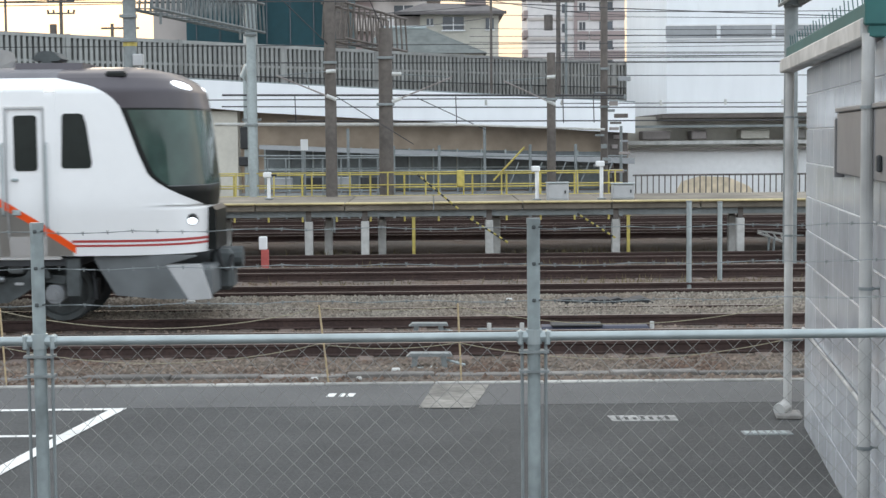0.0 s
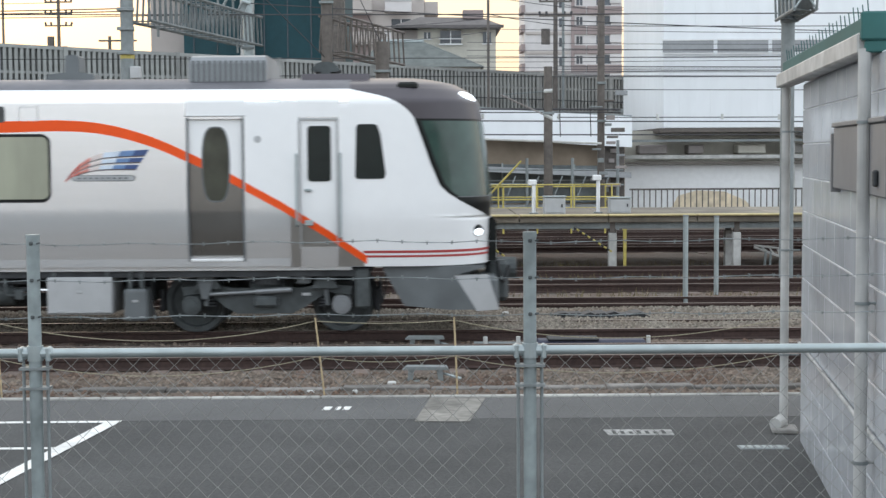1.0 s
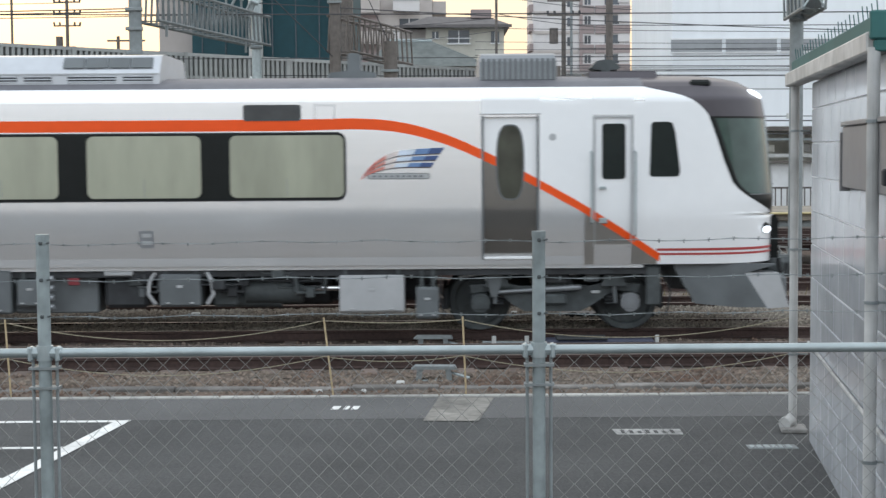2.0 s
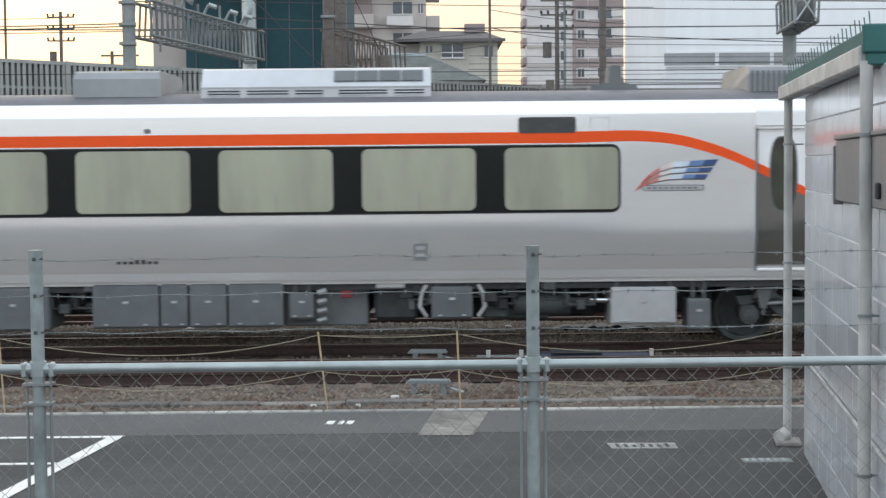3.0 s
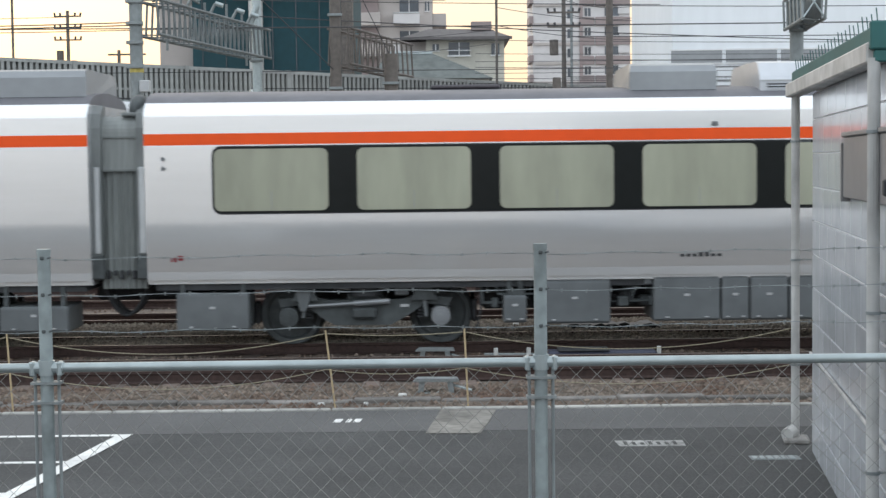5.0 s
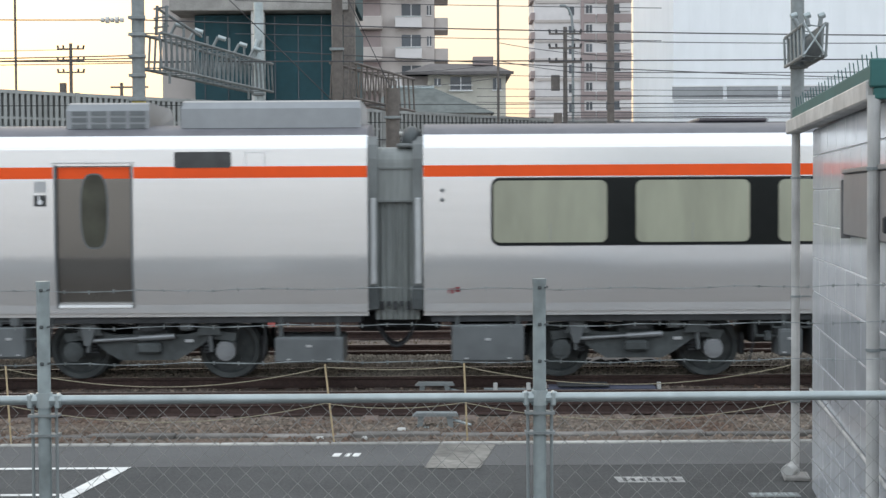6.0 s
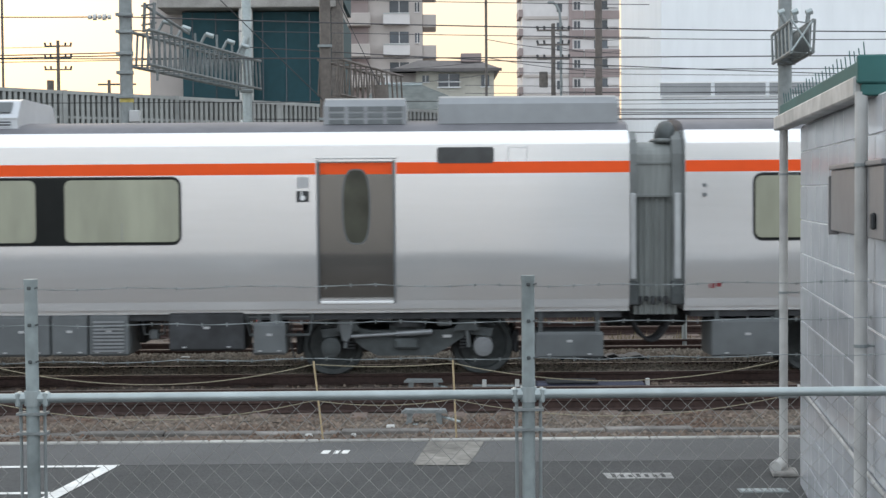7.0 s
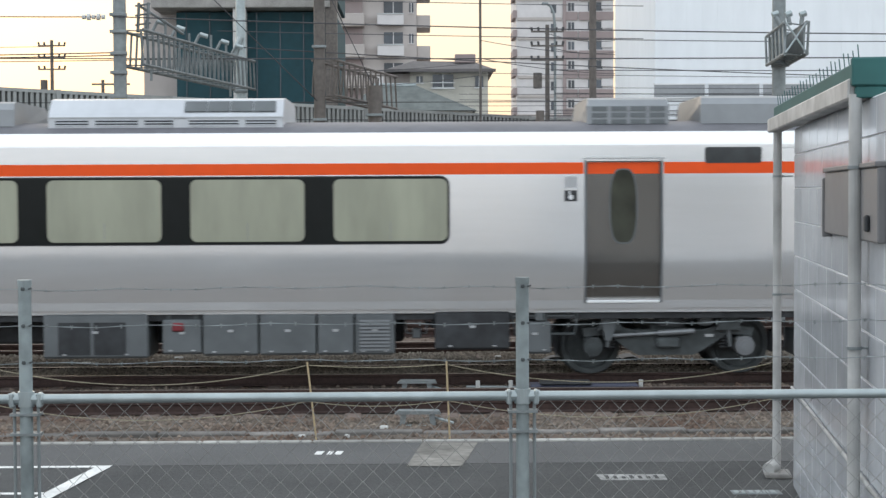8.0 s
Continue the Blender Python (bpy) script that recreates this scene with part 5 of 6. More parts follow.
for i in range(7):
    a, h = 1.86 + i * 0.19, rng.uniform(0.015, 0.075)
    part("fold", prism([(a, -0.06), (a + 0.42, -0.06), (a + 0.40, 0.2 * h - 0.02), (a + rng.uniform(0.24, 0.3), h), (a + 0.15, h * rng.uniform(0.5, 0.95)), (a + 0.06, 0.0)], 23.42 + rng.uniform(0, 0.25), 23.85 + rng.uniform(0, 0.2)), BLACK, mt)
for k, (x, y, w) in enumerate(((1.2, 24.2, 0.05), (-3.9, 24.3, 0.07), (-1.35, 17.0, 0.045), (-0.85, 17.0, 0.03), (-0.45, 17.6, 0.05), (-5.2, 23.6, 0.09))):
    tagged(part("debris", box(x - w, x + w, y - 0.05, y + 0.05, bed(y) - 0.01, bed(y) + 0.03, 0.012), PALE), "pale scrap of debris lying on ballast", "debris", "debris")
gr = bmesh.new()
for i in range(700):   # dry grass between the far tracks
    x, y = rng.gauss(rng.choice((2.6, 3.6, 5.2, -2)), 1.0), rng.choice((31.5, 27.8, 35.2)) + rng.uniform(-0.25, 0.25)
    h, a = rng.uniform(0.06, 0.26), rng.uniform(0, 6.28)
    v = [gr.verts.new(q) for q in ((x - 0.012, y, -0.2), (x + 0.012, y, -0.2), (x + 0.1 * math.cos(a), y + 0.1 * math.sin(a), -0.2 + h))]
    gr.faces.new(v)
tagged(part("dry_grass", gr, DRYGRASS), "sparse dry yellow grass between the tracks", "grass", kind="stuff")
for x, y, top, r in ((4.46, 26.52, 1.40, 0.045), (5.40, 28.66, 1.29, 0.045)):
    o = thing("marker_pole", x, y, -0.18, "plain thin pale grey steel pole", "pole", "pale poles in the yard")
    part("shaft", rod((x, y, -0.2), (x, y, top), r, 10), GALV, o)
    part("cap", rod((x, y, top), (x, y, top + 0.03), r * 1.15, 10), GALVDARK, o)
o = thing("track_marker", -3.6, 32.4, -0.18, "white and red concrete track marker post", "marker post")
part("upper", box(-3.72, -3.55, 32.3, 32.45, 0.22, 0.50, 0.015), WHITEPAINT, o)
part("lower", box(-3.68, -3.52, 32.3, 32.45, -0.2, 0.22, 0.015), mat("faded_red", (0.45, 0.10, 0.09), 0.7), o)

# ---- the platform on posts ----
DECK = mat("deck_concrete", (0.215, 0.19, 0.155), 0.9, grain=0.15, size=6, stain=0.3, stain_size=0.8, per=0.15)
PL = thing("platform", 0, 36.5, -0.18, "long low platform deck carried on white concrete posts", "platform", kind="structure")
for i in range(-10, 11):
    part("deck_slab", box(i * 2.0 + 0.01, i * 2.0 + 1.99, 34.15, 39.3, 0.94, 1.085, 0.015), DECK, PL, "grey concrete deck slab")
    part("edge_coping", box(i * 2.0 + 0.01, i * 2.0 + 1.99, 34.05, 34.45, 1.085, 1.125, 0.012), mat("ochre_edge", (0.46, 0.38, 0.20), 0.8, grain=0.15, size=6, stain=0.2) if i == -10 else bpy.data.materials["ochre_edge"], PL, "worn ochre edge coping")
    part("beam", box(i * 2.0, i * 2.0 + 2.0, 34.3, 34.5, 0.80, 0.94), GALVDARK, PL)
for x in (-16, -12.6, -9.8, -7.1, -4.9, -2.82, -1.55, 1.25, 4.11, 6.92, 9.6, 12.4, 15):
    rear = {-2.82: 0.38, -1.55: 0.35, 1.25: 0.20, 6.92: 0.0}.get(x, 0.12)
    for y, dx in ((34.35, 0.0), (35.3, rear)):
        p = part("support_post", box(x + dx - 0.09, x + dx + 0.09, y - 0.09, y + 0.09, -0.2, 0.70, 0.015), PALE, PL, "white concrete support post")
        part("post_head", box(x + dx - 0.06, x + dx + 0.06, y - 0.06, y + 0.06, 0.70, 0.95), BROWNSTEEL, p)
RA = thing("platform_railing", 0, 39.4, 0.5, "yellow tubular steel railing along the platform", "railing")
for i in range(-9, 13):
    x = i * 0.98 - 0.2
    if x > 4.9:
        continue
    part("post", rod((x, 39.32, 1.0), (x, 39.42, 1.68), 0.02, 8), YELLOW, RA)
for z in (1.68, 1.36, 1.08):
    part("rail", rod((-9.5, 39.42, z), (4.9, 39.42, z), 0.016, 8), YELLOW, RA)
part("brace", rod((1.55, 39.3, 1.45), (2.35, 39.3, 2.3), 0.025, 8), YELLOW, RA, "leaning yellow brace")
part("gate_box", box(0.6, 0.8, 39.3, 39.42, 1.30, 1.72, 0.02), YELLOW, RA)
RB = thing("bar_fence", 10, 52, -0.2, "low brown fence of upright steel bars", "fence")
for i in range(54):
    x = 6.9 + i * 0.20
    part("bar", rod((x, 52, 0.0), (x, 52, 1.22), 0.022, 6), BROWNSTEEL, RB)
for z in (1.22, 0.35):
    part("rail", rod((6.8, 52, z), (17.6, 52, z), 0.035, 6), BROWNSTEEL, RB)


def cabinet(x, y, w, h):
    o = thing("signal_cabinet", x, y, 1.085, "pale grey metal signal cabinet on the platform", "cabinet", "signal cabinets")
    part("case", box(x - w / 2, x + w / 2, y - 0.2, y + 0.2, 1.085, 1.085 + h, 0.02), EQUIPLIGHT, o)
    part("door", box(x - w / 2 + 0.03, x + w / 2 - 0.03, y - 0.215, y - 0.2, 1.13, 1.05 + h, 0.006), EQUIPLIGHT, o)
    part("roof", box(x - w / 2 - 0.02, x + w / 2 + 0.02, y - 0.23, y + 0.22, 1.085 + h, 1.11 + h, 0.008), GALV, o)
    part("handle", box(x + w * 0.3, x + w * 0.3 + 0.03, y - 0.24, y - 0.215, 1.25, 1.32), EQUIPDARK, o)


cabinet(2.88, 35.4, 0.50, 0.40)
cabinet(4.42, 35.6, 0.50, 0.36)
for x, y, h in ((2.42, 35.6, 0.75), (3.95, 35.8, 0.85), (-4.05, 37.5, 0.62)):
    o = thing("dwarf_signal", x, y, 1.085, "short white post with signal head on the platform", "signal post", "dwarf signals")
    part("post", rod((x, y, 1.08), (x, y, 1.085 + h), 0.045, 10), WHITEPAINT, o)
    part("head", box(x - 0.13, x + 0.07, y - 0.08, y + 0.08, 1.085 + h - 0.08, 1.085 + h + 0.05, 0.02), WHITEPAINT, o)
    part("visor", box(x + 0.03, x + 0.2, y - 0.06, y + 0.06, 1.085 + h - 0.05, 1.085 + h + 0.0, 0.01), EQUIPDARK, o)
    part("base", box(x - 0.1, x + 0.1, y - 0.1, y + 0.1, 1.085, 1.12, 0.01), GALVDARK, o)


def guy(x0, z0, x1, z1, y):
    o = thing("guy_wire", x1, y, z1, "guy wire in a black and yellow striped sleeve", "guy wire", "striped guy wires")
    n = 14
    for i in range(n):
        a, c = i / n, (i + 0.98) / n
        p = [x0 + (x1 - x0) * a, y, z0 + (z1 - z0) * a]
        q = [x0 + (x1 - x0) * c, y, z0 + (z1 - z0) * c]
        part("band", rod(p, q, 0.024, 6), YELLOW if i % 2 else BLACK, o)


guy(-0.35, 1.75, 0.55, 0.98, 33.9)
guy(0.75, 0.80, 1.65, 0.22, 33.9)
guy(3.2, 0.85, 4.05, 0.30, 33.9)
for x in (-0.45, 4.35):
    o = thing("yellow_post", x, 34.0, -0.18, "slim yellow steel marker post", "marker post", "yellow marker posts")
    part("shaft", box(x - 0.035, x + 0.035, 33.96, 34.03, -0.2, 0.78, 0.008), YELLOW, o)
    part("cap", box(x - 0.05, x + 0.05, 33.95, 34.04, 0.78, 0.80, 0.006), YELLOW, o)
# a pale steel frame tipped over beside the far track
hp = thing("steel_frame", 7.75, 35.0, -0.18, "pale steel frame on short legs beside the far track", "frame")
part("top_bar", rod((7.44, 34.9, 0.36), (8.10, 34.9, 0.28), 0.025, 8), PALE, hp)
part("lower_bar", rod((7.44, 34.9, 0.32), (8.10, 34.9, 0.08), 0.028, 8), PALE, hp)
for x, c in ((7.62, 0.14), (7.80, 0.10), (7.98, 0.07)):
    part("cross_bar", rod((x, 34.9, 0.34 - 0.12 * (x - 7.44)), (x + c, 34.9, 0.32 - 0.364 * (x + c - 7.44)), 0.02, 8), PALE, hp)
for x in (7.68, 7.80):
    part("leg", rod((x + 0.03, 34.9, 0.22), (x, 34.9, -0.2), 0.03, 8), GALVDARK, hp)


# ---- catenary poles, gantries, wires ----
def pole(x, y, z0, z1, r, material, label, plates=()):
    o = thing("catenary_pole", x, y, z0, label, "catenary pole", "catenary poles")
    part("shaft", rod((x, y, z0), (x, y, z1), r, 14, r2=r * 0.92), material, o, smooth=True)
    for z in plates:
        part("band", rod((x, y, z), (x, y, z + 0.08), r * 1.08, 14), material, o)
        part("clamp", box(x - r * 1.22, x + r * 1.22, y - r * 1.3, y - r * 0.9, z, z + 0.07, 0.01), GALVDARK, o)
    return o


pA = pole(-6.29, 32.0, -0.2, 9.5, 0.145, GALVDARK, "round galvanised gantry pole", (5.1, 5.5, 5.95, 6.3, 4.6))
part("yellow_band", rod((-6.29, 32, 4.52), (-6.29, 32, 4.62), 0.15, 14), YELLOW, pA)
part("switch_box", box(-6.2, -5.98, 31.75, 31.9, 4.1, 4.35, 0.02), EQUIPLIGHT, pA)
pB = pole(-4.66, 39.5, 1.0, 7.6, 0.135, GALV, "round pale galvanised gantry pole", (2.9, 5.2))
pC = pole(7.5, 32.0, -0.2, 9.0, 0.15, GALVDARK, "round galvanised gantry pole", (5.2, 5.85))
pole(-2.60, 39.0, 1.0, 9.5, 0.15, BROWNSTEEL, "brown concrete catenary pole", (4.45, 6.3))
pole(-1.22, 39.8, 1.0, 5.4, 0.19, BROWNSTEEL, "thick brown concrete catenary pole", (3.4, 4.6))
pole(3.10, 40.0, 1.0, 4.75, 0.12, BROWNSTEEL, "dark brown catenary pole", (3.5,))
pole(4.54, 40.5, 1.0, 8.0, 0.10, BROWNSTEEL, "slim dark catenary pole", (3.3, 4.3))
for k in range(5):
    part("insulator", rod((-6.55 - 0.1 * k, 31.8, 6.28), (-6.62 - 0.1 * k, 31.8, 6.28), 0.07 if k % 2 else 0.05, 10), INSUL, pA)


def truss(p, q, h, w, n, material, label, parent_cat="gantry"):
    """A lattice beam from p to q."""
    p, q = Vector(p), Vector(q)
    o = thing("gantry_beam", *p, label, parent_cat, "gantry beams")
    d = (q - p).normalized()
    s = Vector((-d.y, d.x, 0)) * w / 2
    up = Vector((0, 0, h))
    for a in (s, -s, s + up, -s + up):
        part("chord", rod(p + a, q + a, 0.036, 6), material, o)
    for i in range(n + 1):
        c = p + (q - p) * i / n
        for a in (s, -s):
            part("upright", rod(c + a, c + a + up + (q - p) * 0.35 / n * (1 if a == s else -1), 0.026, 5), material, o)
        if i < n and i % 2 == 0:
            e = p + (q - p) * (i + 1) / n
            part("lace", rod(c + s, e - s, 0.014, 4), material, o)
            part("lace", rod(c + s + up, e - s + up, 0.014, 4), material, o)
    return o


TRUSSGREY = mat("truss_grey", (0.16, 0.18, 0.185), 0.65, 0.2, grain=0.15, size=8, stain=0.2, stain_size=2)
tb = truss((-6.05, 31.9, 5.30), (-4.58, 39.6, 5.30), 0.72, 0.55, 24, TRUSSGREY, "galvanised lattice gantry beam over the tracks")
for i, f in enumerate((0.15, 0.3, 0.5, 0.7, 0.85)):
    c = Vector((-6.05, 31.9, 6.05)).lerp(Vector((-4.58, 39.6, 6.05)), f)
    part("insulator_arm", rod(c, c + Vector((0.15, 0, 0.28)), 0.035, 8), GALVDARK, tb)
    part("insulator", rod(c + Vector((0.15, 0, 0.28)), c + Vector((0.33, 0, 0.22)), 0.055, 10), GALV, tb)
    part("arm_post", rod(c + Vector((-0.1, 0, 0)), c + Vector((-0.1, 0, 0.3 + 0.12 * (i % 2))), 0.03, 6), TRUSSGREY, tb)
    if i in (0, 4):
        part("drop_tube", rod(c - Vector((0, 0, 0.75)), c - Vector((0, 0, 1.0)), 0.03, 6), GALVDARK, tb)
for x, z in ((-5.95, 6.0), (-5.75, 6.0)):   # bracket post by the pole
    part("bracket_post", rod((x, 32.2, z), (x + 0.03, 32.2, z + 0.62), 0.035, 6), TRUSSGREY, tb)
for k in range(3):
    part("bracket_bar", rod((-6.0, 32.2, 6.15 + k * 0.2), (-5.68, 32.2, 6.2 + k * 0.2), 0.022, 6), TRUSSGREY, tb)
part("bracket_arm", rod((-5.9, 32.2, 6.55), (-5.2, 33.5, 6.1), 0.03, 6), TRUSSGREY, tb)
part("bracket_arm", rod((-4.75, 38.6, 6.0), (-4.55, 38.6, 6.55), 0.09, 8), GALV, tb)
truss((-2.5, 38.9, 5.1), (-1.0, 43.5, 5.0), 0.9, 0.6, 12, BROWNSTEEL, "rusty brown lattice gantry beam")
tc_ = truss((7.46, 32.0, 5.25), (7.20, 29.3, 5.24), 0.60, 0.42, 5, GALVDARK, "grey lattice gantry beam end")
for k, x in enumerate((7.02, 7.36)):
    b = box(x, x + 0.02, 29.4, 32.0, 5.27, 5.80)
    for v in b.verts:
        v.co.x += (v.co.y - 29.4) * 0.1
    part("side_plate", b, GALVDARK, tc_)
part("end_brace", rod((7.0, 29.3, 5.26), (7.4, 29.3, 5.84), 0.02, 6), GALV, tc_)
part("end_brace", rod((7.4, 29.3, 5.26), (7.0, 29.3, 5.84), 0.02, 6), GALV, tc_)
for dx in (0.0, 0.2, 0.42):
    part("insulator", rod((7.05 + dx, 30, 5.86), (6.95 + dx * 1.3, 30, 6.06), 0.045, 8), GALVDARK, tc_)
    part("insulator_cap", rod((6.9 + dx * 1.3, 30, 6.06), (7.02 + dx * 1.3, 30, 6.1), 0.06, 8), GALV, tc_)


def wire(p, q, drop=0.05, r=0.012, n=10):
    tagged(part("overhead_wire", line(sag(p, q, drop, n), r, 5), CABLE), "thin dark overhead wire across the yard", "wire", "overhead wires")


for p, q, d, r in (((-16, 31.6, 6.45), (-6.6, 31.8, 6.28), 0.05, 0.014), ((-6.3, 31.8, 6.28), (18, 33, 5.95), 0.12, 0.014), ((-18, 37, 5.95), (18, 37, 5.85), 0.05, 0.016), ((-18, 37.2, 5.85), (-6, 37.2, 5.88), 0.04, 0.012),
                   ((-4.6, 39.2, 6.35), (16, 41, 5.55), 0.1, 0.014), ((-5.5, 40, 3.72), (5, 40, 3.62), 0.0, 0.028), ((-5.5, 39.9, 3.42), (16, 42, 3.30), 0.03, 0.018), ((-7, 40, 3.60), (5, 40, 3.55), 0.0, 0.016),
                   ((-4, 42, 3.05), (16, 42, 2.95), 0.02, 0.02), ((-5, 44, 4.75), (20, 46, 4.75), 0.04, 0.016), ((4, 46, 5.6), (20, 46, 5.55), 0.05, 0.014), ((4, 46, 6.3), (20, 46, 6.3), 0.05, 0.014),
                   ((4, 48, 3.6), (20, 48, 3.58), 0.02, 0.016), ((-8, 60, 9.0), (24, 62, 8.7), 0.1, 0.016), ((-8, 60, 10.3), (24, 62, 10.0), 0.1, 0.016), ((-4, 57.5, 7.3), (20, 57.5, 6.9), 0.1, 0.012),
                   ((-40, 85, 10.9), (-20.5, 85, 10.85), 0.1, 0.02), ((-18, 32, 5.46), (-6.3, 32, 5.56), 0.03, 0.014), ((-18, 32, 5.38), (-6.3, 32, 5.50), 0.02, 0.014), ((-2.6, 39, 8.2), (-1.22, 39.8, 5.3), 0, 0.012), ((-6.29, 32, 8.6), (-2.6, 39, 4.9), 0, 0.012),
                   ((-2.6, 39.2, 3.72), (-0.5, 39.2, 2.4), 0.0, 0.012), ((-20, 40, 5.05), (20, 40, 5.0), 0.04, 0.012), ((-0.4, 40, 3.6), (1.4, 40, 2.75), 0, 0.012)):
    wire(p, q, d, r)
for p, q, d, r in (((4, 48, 5.20), (20, 48, 5.14), 0.03, 0.015), ((4, 48, 5.10), (20, 48, 5.08), 0.05, 0.013), ((4, 48, 5.02), (20, 48, 5.0), 0.02, 0.011), ((4, 48, 4.92), (20, 48, 4.90), 0.05, 0.010), ((5, 50, 4.55), (20, 50, 4.5), 0.03, 0.014),
                   ((4, 48, 7.45), (20, 48, 7.35), 0.08, 0.014), ((1.4, 57.5, 6.63), (20, 57.5, 6.49), 0.05, 0.011), ((1.4, 57.5, 6.33), (20, 57.5, 6.4), 0.05, 0.011), ((1.4, 57.5, 6.12), (20, 57.5, 6.08), 0.08, 0.011), ((1.4, 57.5, 5.89), (20, 57.5, 5.98), 0.04, 0.011),
                   ((1.4, 57.5, 5.7), (20, 57.5, 5.66), 0.06, 0.011), ((1.4, 57.5, 5.52), (20, 57.5, 5.58), 0.03, 0.011), ((2.6, 68, 8.6), (9.5, 72, 8.2), 0.15, 0.016), ((2.6, 68, 9.4), (9.5, 72, 9.1), 0.15, 0.016), ((5.75, 70, 9.9), (10.3, 80, 10.6), 0.2, 0.016), ((5.75, 70, 9.3), (10.3, 80, 10.0), 0.2, 0.016),
                   ((2.68, 70, 8.6), (-5.5, 93.8, 10.2), 0.15, 0.016), ((2.68, 70, 8.0), (-5.5, 93.8, 9.2), 0.15, 0.016)):
    wire(p, q, d, r)


def cantilever(x, y, z, reach):
    """A hinged catenary bracket: two tubes, a tie and insulators."""
    o = thing("catenary_bracket", x, y, z, "brown insulated catenary bracket arm on a pole", "catenary bracket", "catenary brackets")
    part("lower_tube", rod((x, y, z), (x + reach, y, z + 0.62), 0.022, 6), BROWNBOARD, o)
    part("upper_tube", rod((x, y, z + 0.72), (x + reach * 0.96, y, z + 0.62), 0.016, 6), GALVDARK, o)
    part("stay", rod((x + reach * 0.45, y, z + 0.28), (x + reach * 0.5, y, z + 0.67), 0.012, 6), GALVDARK, o)
    for zz in (z, z + 0.72):
        part("insulator", rod((x, y, zz), (x + reach * 0.16, y, zz + (0.10 if zz == z else -0.012)), 0.05, 8), INSUL, o)


cantilever(-2.45, 38.8, 3.55, -1.5)
cantilever(-1.05, 39.6, 3.5, 1.55)
cantilever(3.2, 39.9, 3.4, -1.35)
tagged(part("pipe_bridge", rod((-5.7, 40, 2.96), (0.6, 40, 2.90), 0.045, 8, rod((0.6, 40, 2.90), (4.5, 40, 2.74), 0.03, 8)), PALE), "pale horizontal pipe carried between the poles", "pipe")
for x in (-3.6, 0.6, 3.4, 4.2):   # hangers between cables
    wire((x, 40, 3.68), (x + 0.02, 40, 2.92), 0, 0.014, 1)
for x, z in ((-2.58, 3.42), (-1.05, 3.42), (1.4, 3.40), (3.4, 3.38), (6.0, 3.36), (7.7, 3.36), (9.2, 3.34), (10.2, 3.34)):
    o = tagged(part("insulator", rod((x, 40.2, z), (x, 40.2, z + 0.14), 0.035, 8), INSUL), "small white cable insulator", "insulator", "cable insulators")
sg = thing("signal_mast", -5.0, 41, 1.0, "grey signal mast with dark lamp heads", "signal")
part("mast", rod((-4.98, 41, 1.0), (-4.98, 41, 4.5), 0.09, 10), GALV, sg)
part("horn", rod((-5.0, 40.9, 4.2), (-4.85, 40.8, 4.5), 0.16, 12), GALV, sg)
part("head", box(-5.15, -4.9, 40.8, 41, 2.3, 2.9, 0.03), EQUIPDARK, sg)
part("lower_head", box(-5.2, -4.82, 40.8, 41, 1.85, 2.1, 0.03), EQUIPDARK, sg)
part("bracket", box(-5.1, -4.6, 40.9, 41, 3.05, 3.12), GALVDARK, sg)
for x, y, z0, z1 in ((-3.5, 41.5, 2.25, 2.55), (-2.72, 41.5, 2.22, 2.52)):
    o = thing("small_sign", x, y, z0, "small white enamel sign plate on a post", "sign", "small signs")
    part("plate", box(x - 0.1, x + 0.1, y - 0.03, y, z0, z1, 0.01), WHITEPAINT, o)
    part("post", rod((x, y + 0.03, 0.0), (x, y + 0.03, z1), 0.03, 6), GALVDARK, o)
o = thing("pole_fittings", 4.6, 40.3, 1.0, "rusty brackets and boxes crowded on a pole", "pole fittings")
for i in range(16):
    z = 1.6 + i * 0.16
    x = 4.6 + rng.uniform(-0.25, 0.45)
    part("bracket", box(x - rng.uniform(0.05, 0.2), x + rng.uniform(0.05, 0.2), 40.1, 40.25, z, z + rng.uniform(0.03, 0.12), 0.008), rng.choice((BROWNSTEEL, GALVDARK, BROWNBOARD, EQUIPMID)), o)


# ---- behind the yard ----
# long hall with a white roof edge that falls to one side
HA = thing("long_hall", 0, 57, -0.3, "long low hall with white roof edge and ochre wall", "building")
part("roof_edge", prism([(-20, 5.45), (7.4, 3.78), (7.4, 2.66), (-6.3, 3.53), (-8.1, 3.71), (-20, 4.4)], 55.9, 56.2), CLADWHITE, HA, "broad white metal roof edge")
part("roof", prism([(-20, 5.5), (7.4, 3.83), (7.4, 3.73), (-20, 5.4)], 56.0, 63.0), GALVDARK, HA)
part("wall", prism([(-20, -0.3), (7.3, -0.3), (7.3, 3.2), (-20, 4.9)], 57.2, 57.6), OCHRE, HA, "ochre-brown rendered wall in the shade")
part("end_wall", box(-8.6, -7.2, 56.3, 57.2, -0.3, 3.6), CREAM, HA, "cream end wall")
WINM = mat("hall_glass", (0.17, 0.195, 0.205), 0.25, grain=0.1, stain=0.2, stain_size=0.4, per=0.35)
for i in range(15):
    x = -6.3 + i * 0.9
    w = part("window", box(x, x + 0.86, 57.12, 57.2, 0.6, 2.25 - 0.02 * i, 0.01), WINM, HA, "dull blue-grey window")
    part("window_frame", box(x, x + 0.86, 57.08, 57.13, 1.42, 1.47), GALV, w)
    part("mullion", box(x - 0.03, x + 0.03, 57.06, 57.14, 0.5, 2.3 - 0.02 * i), GALV, w)
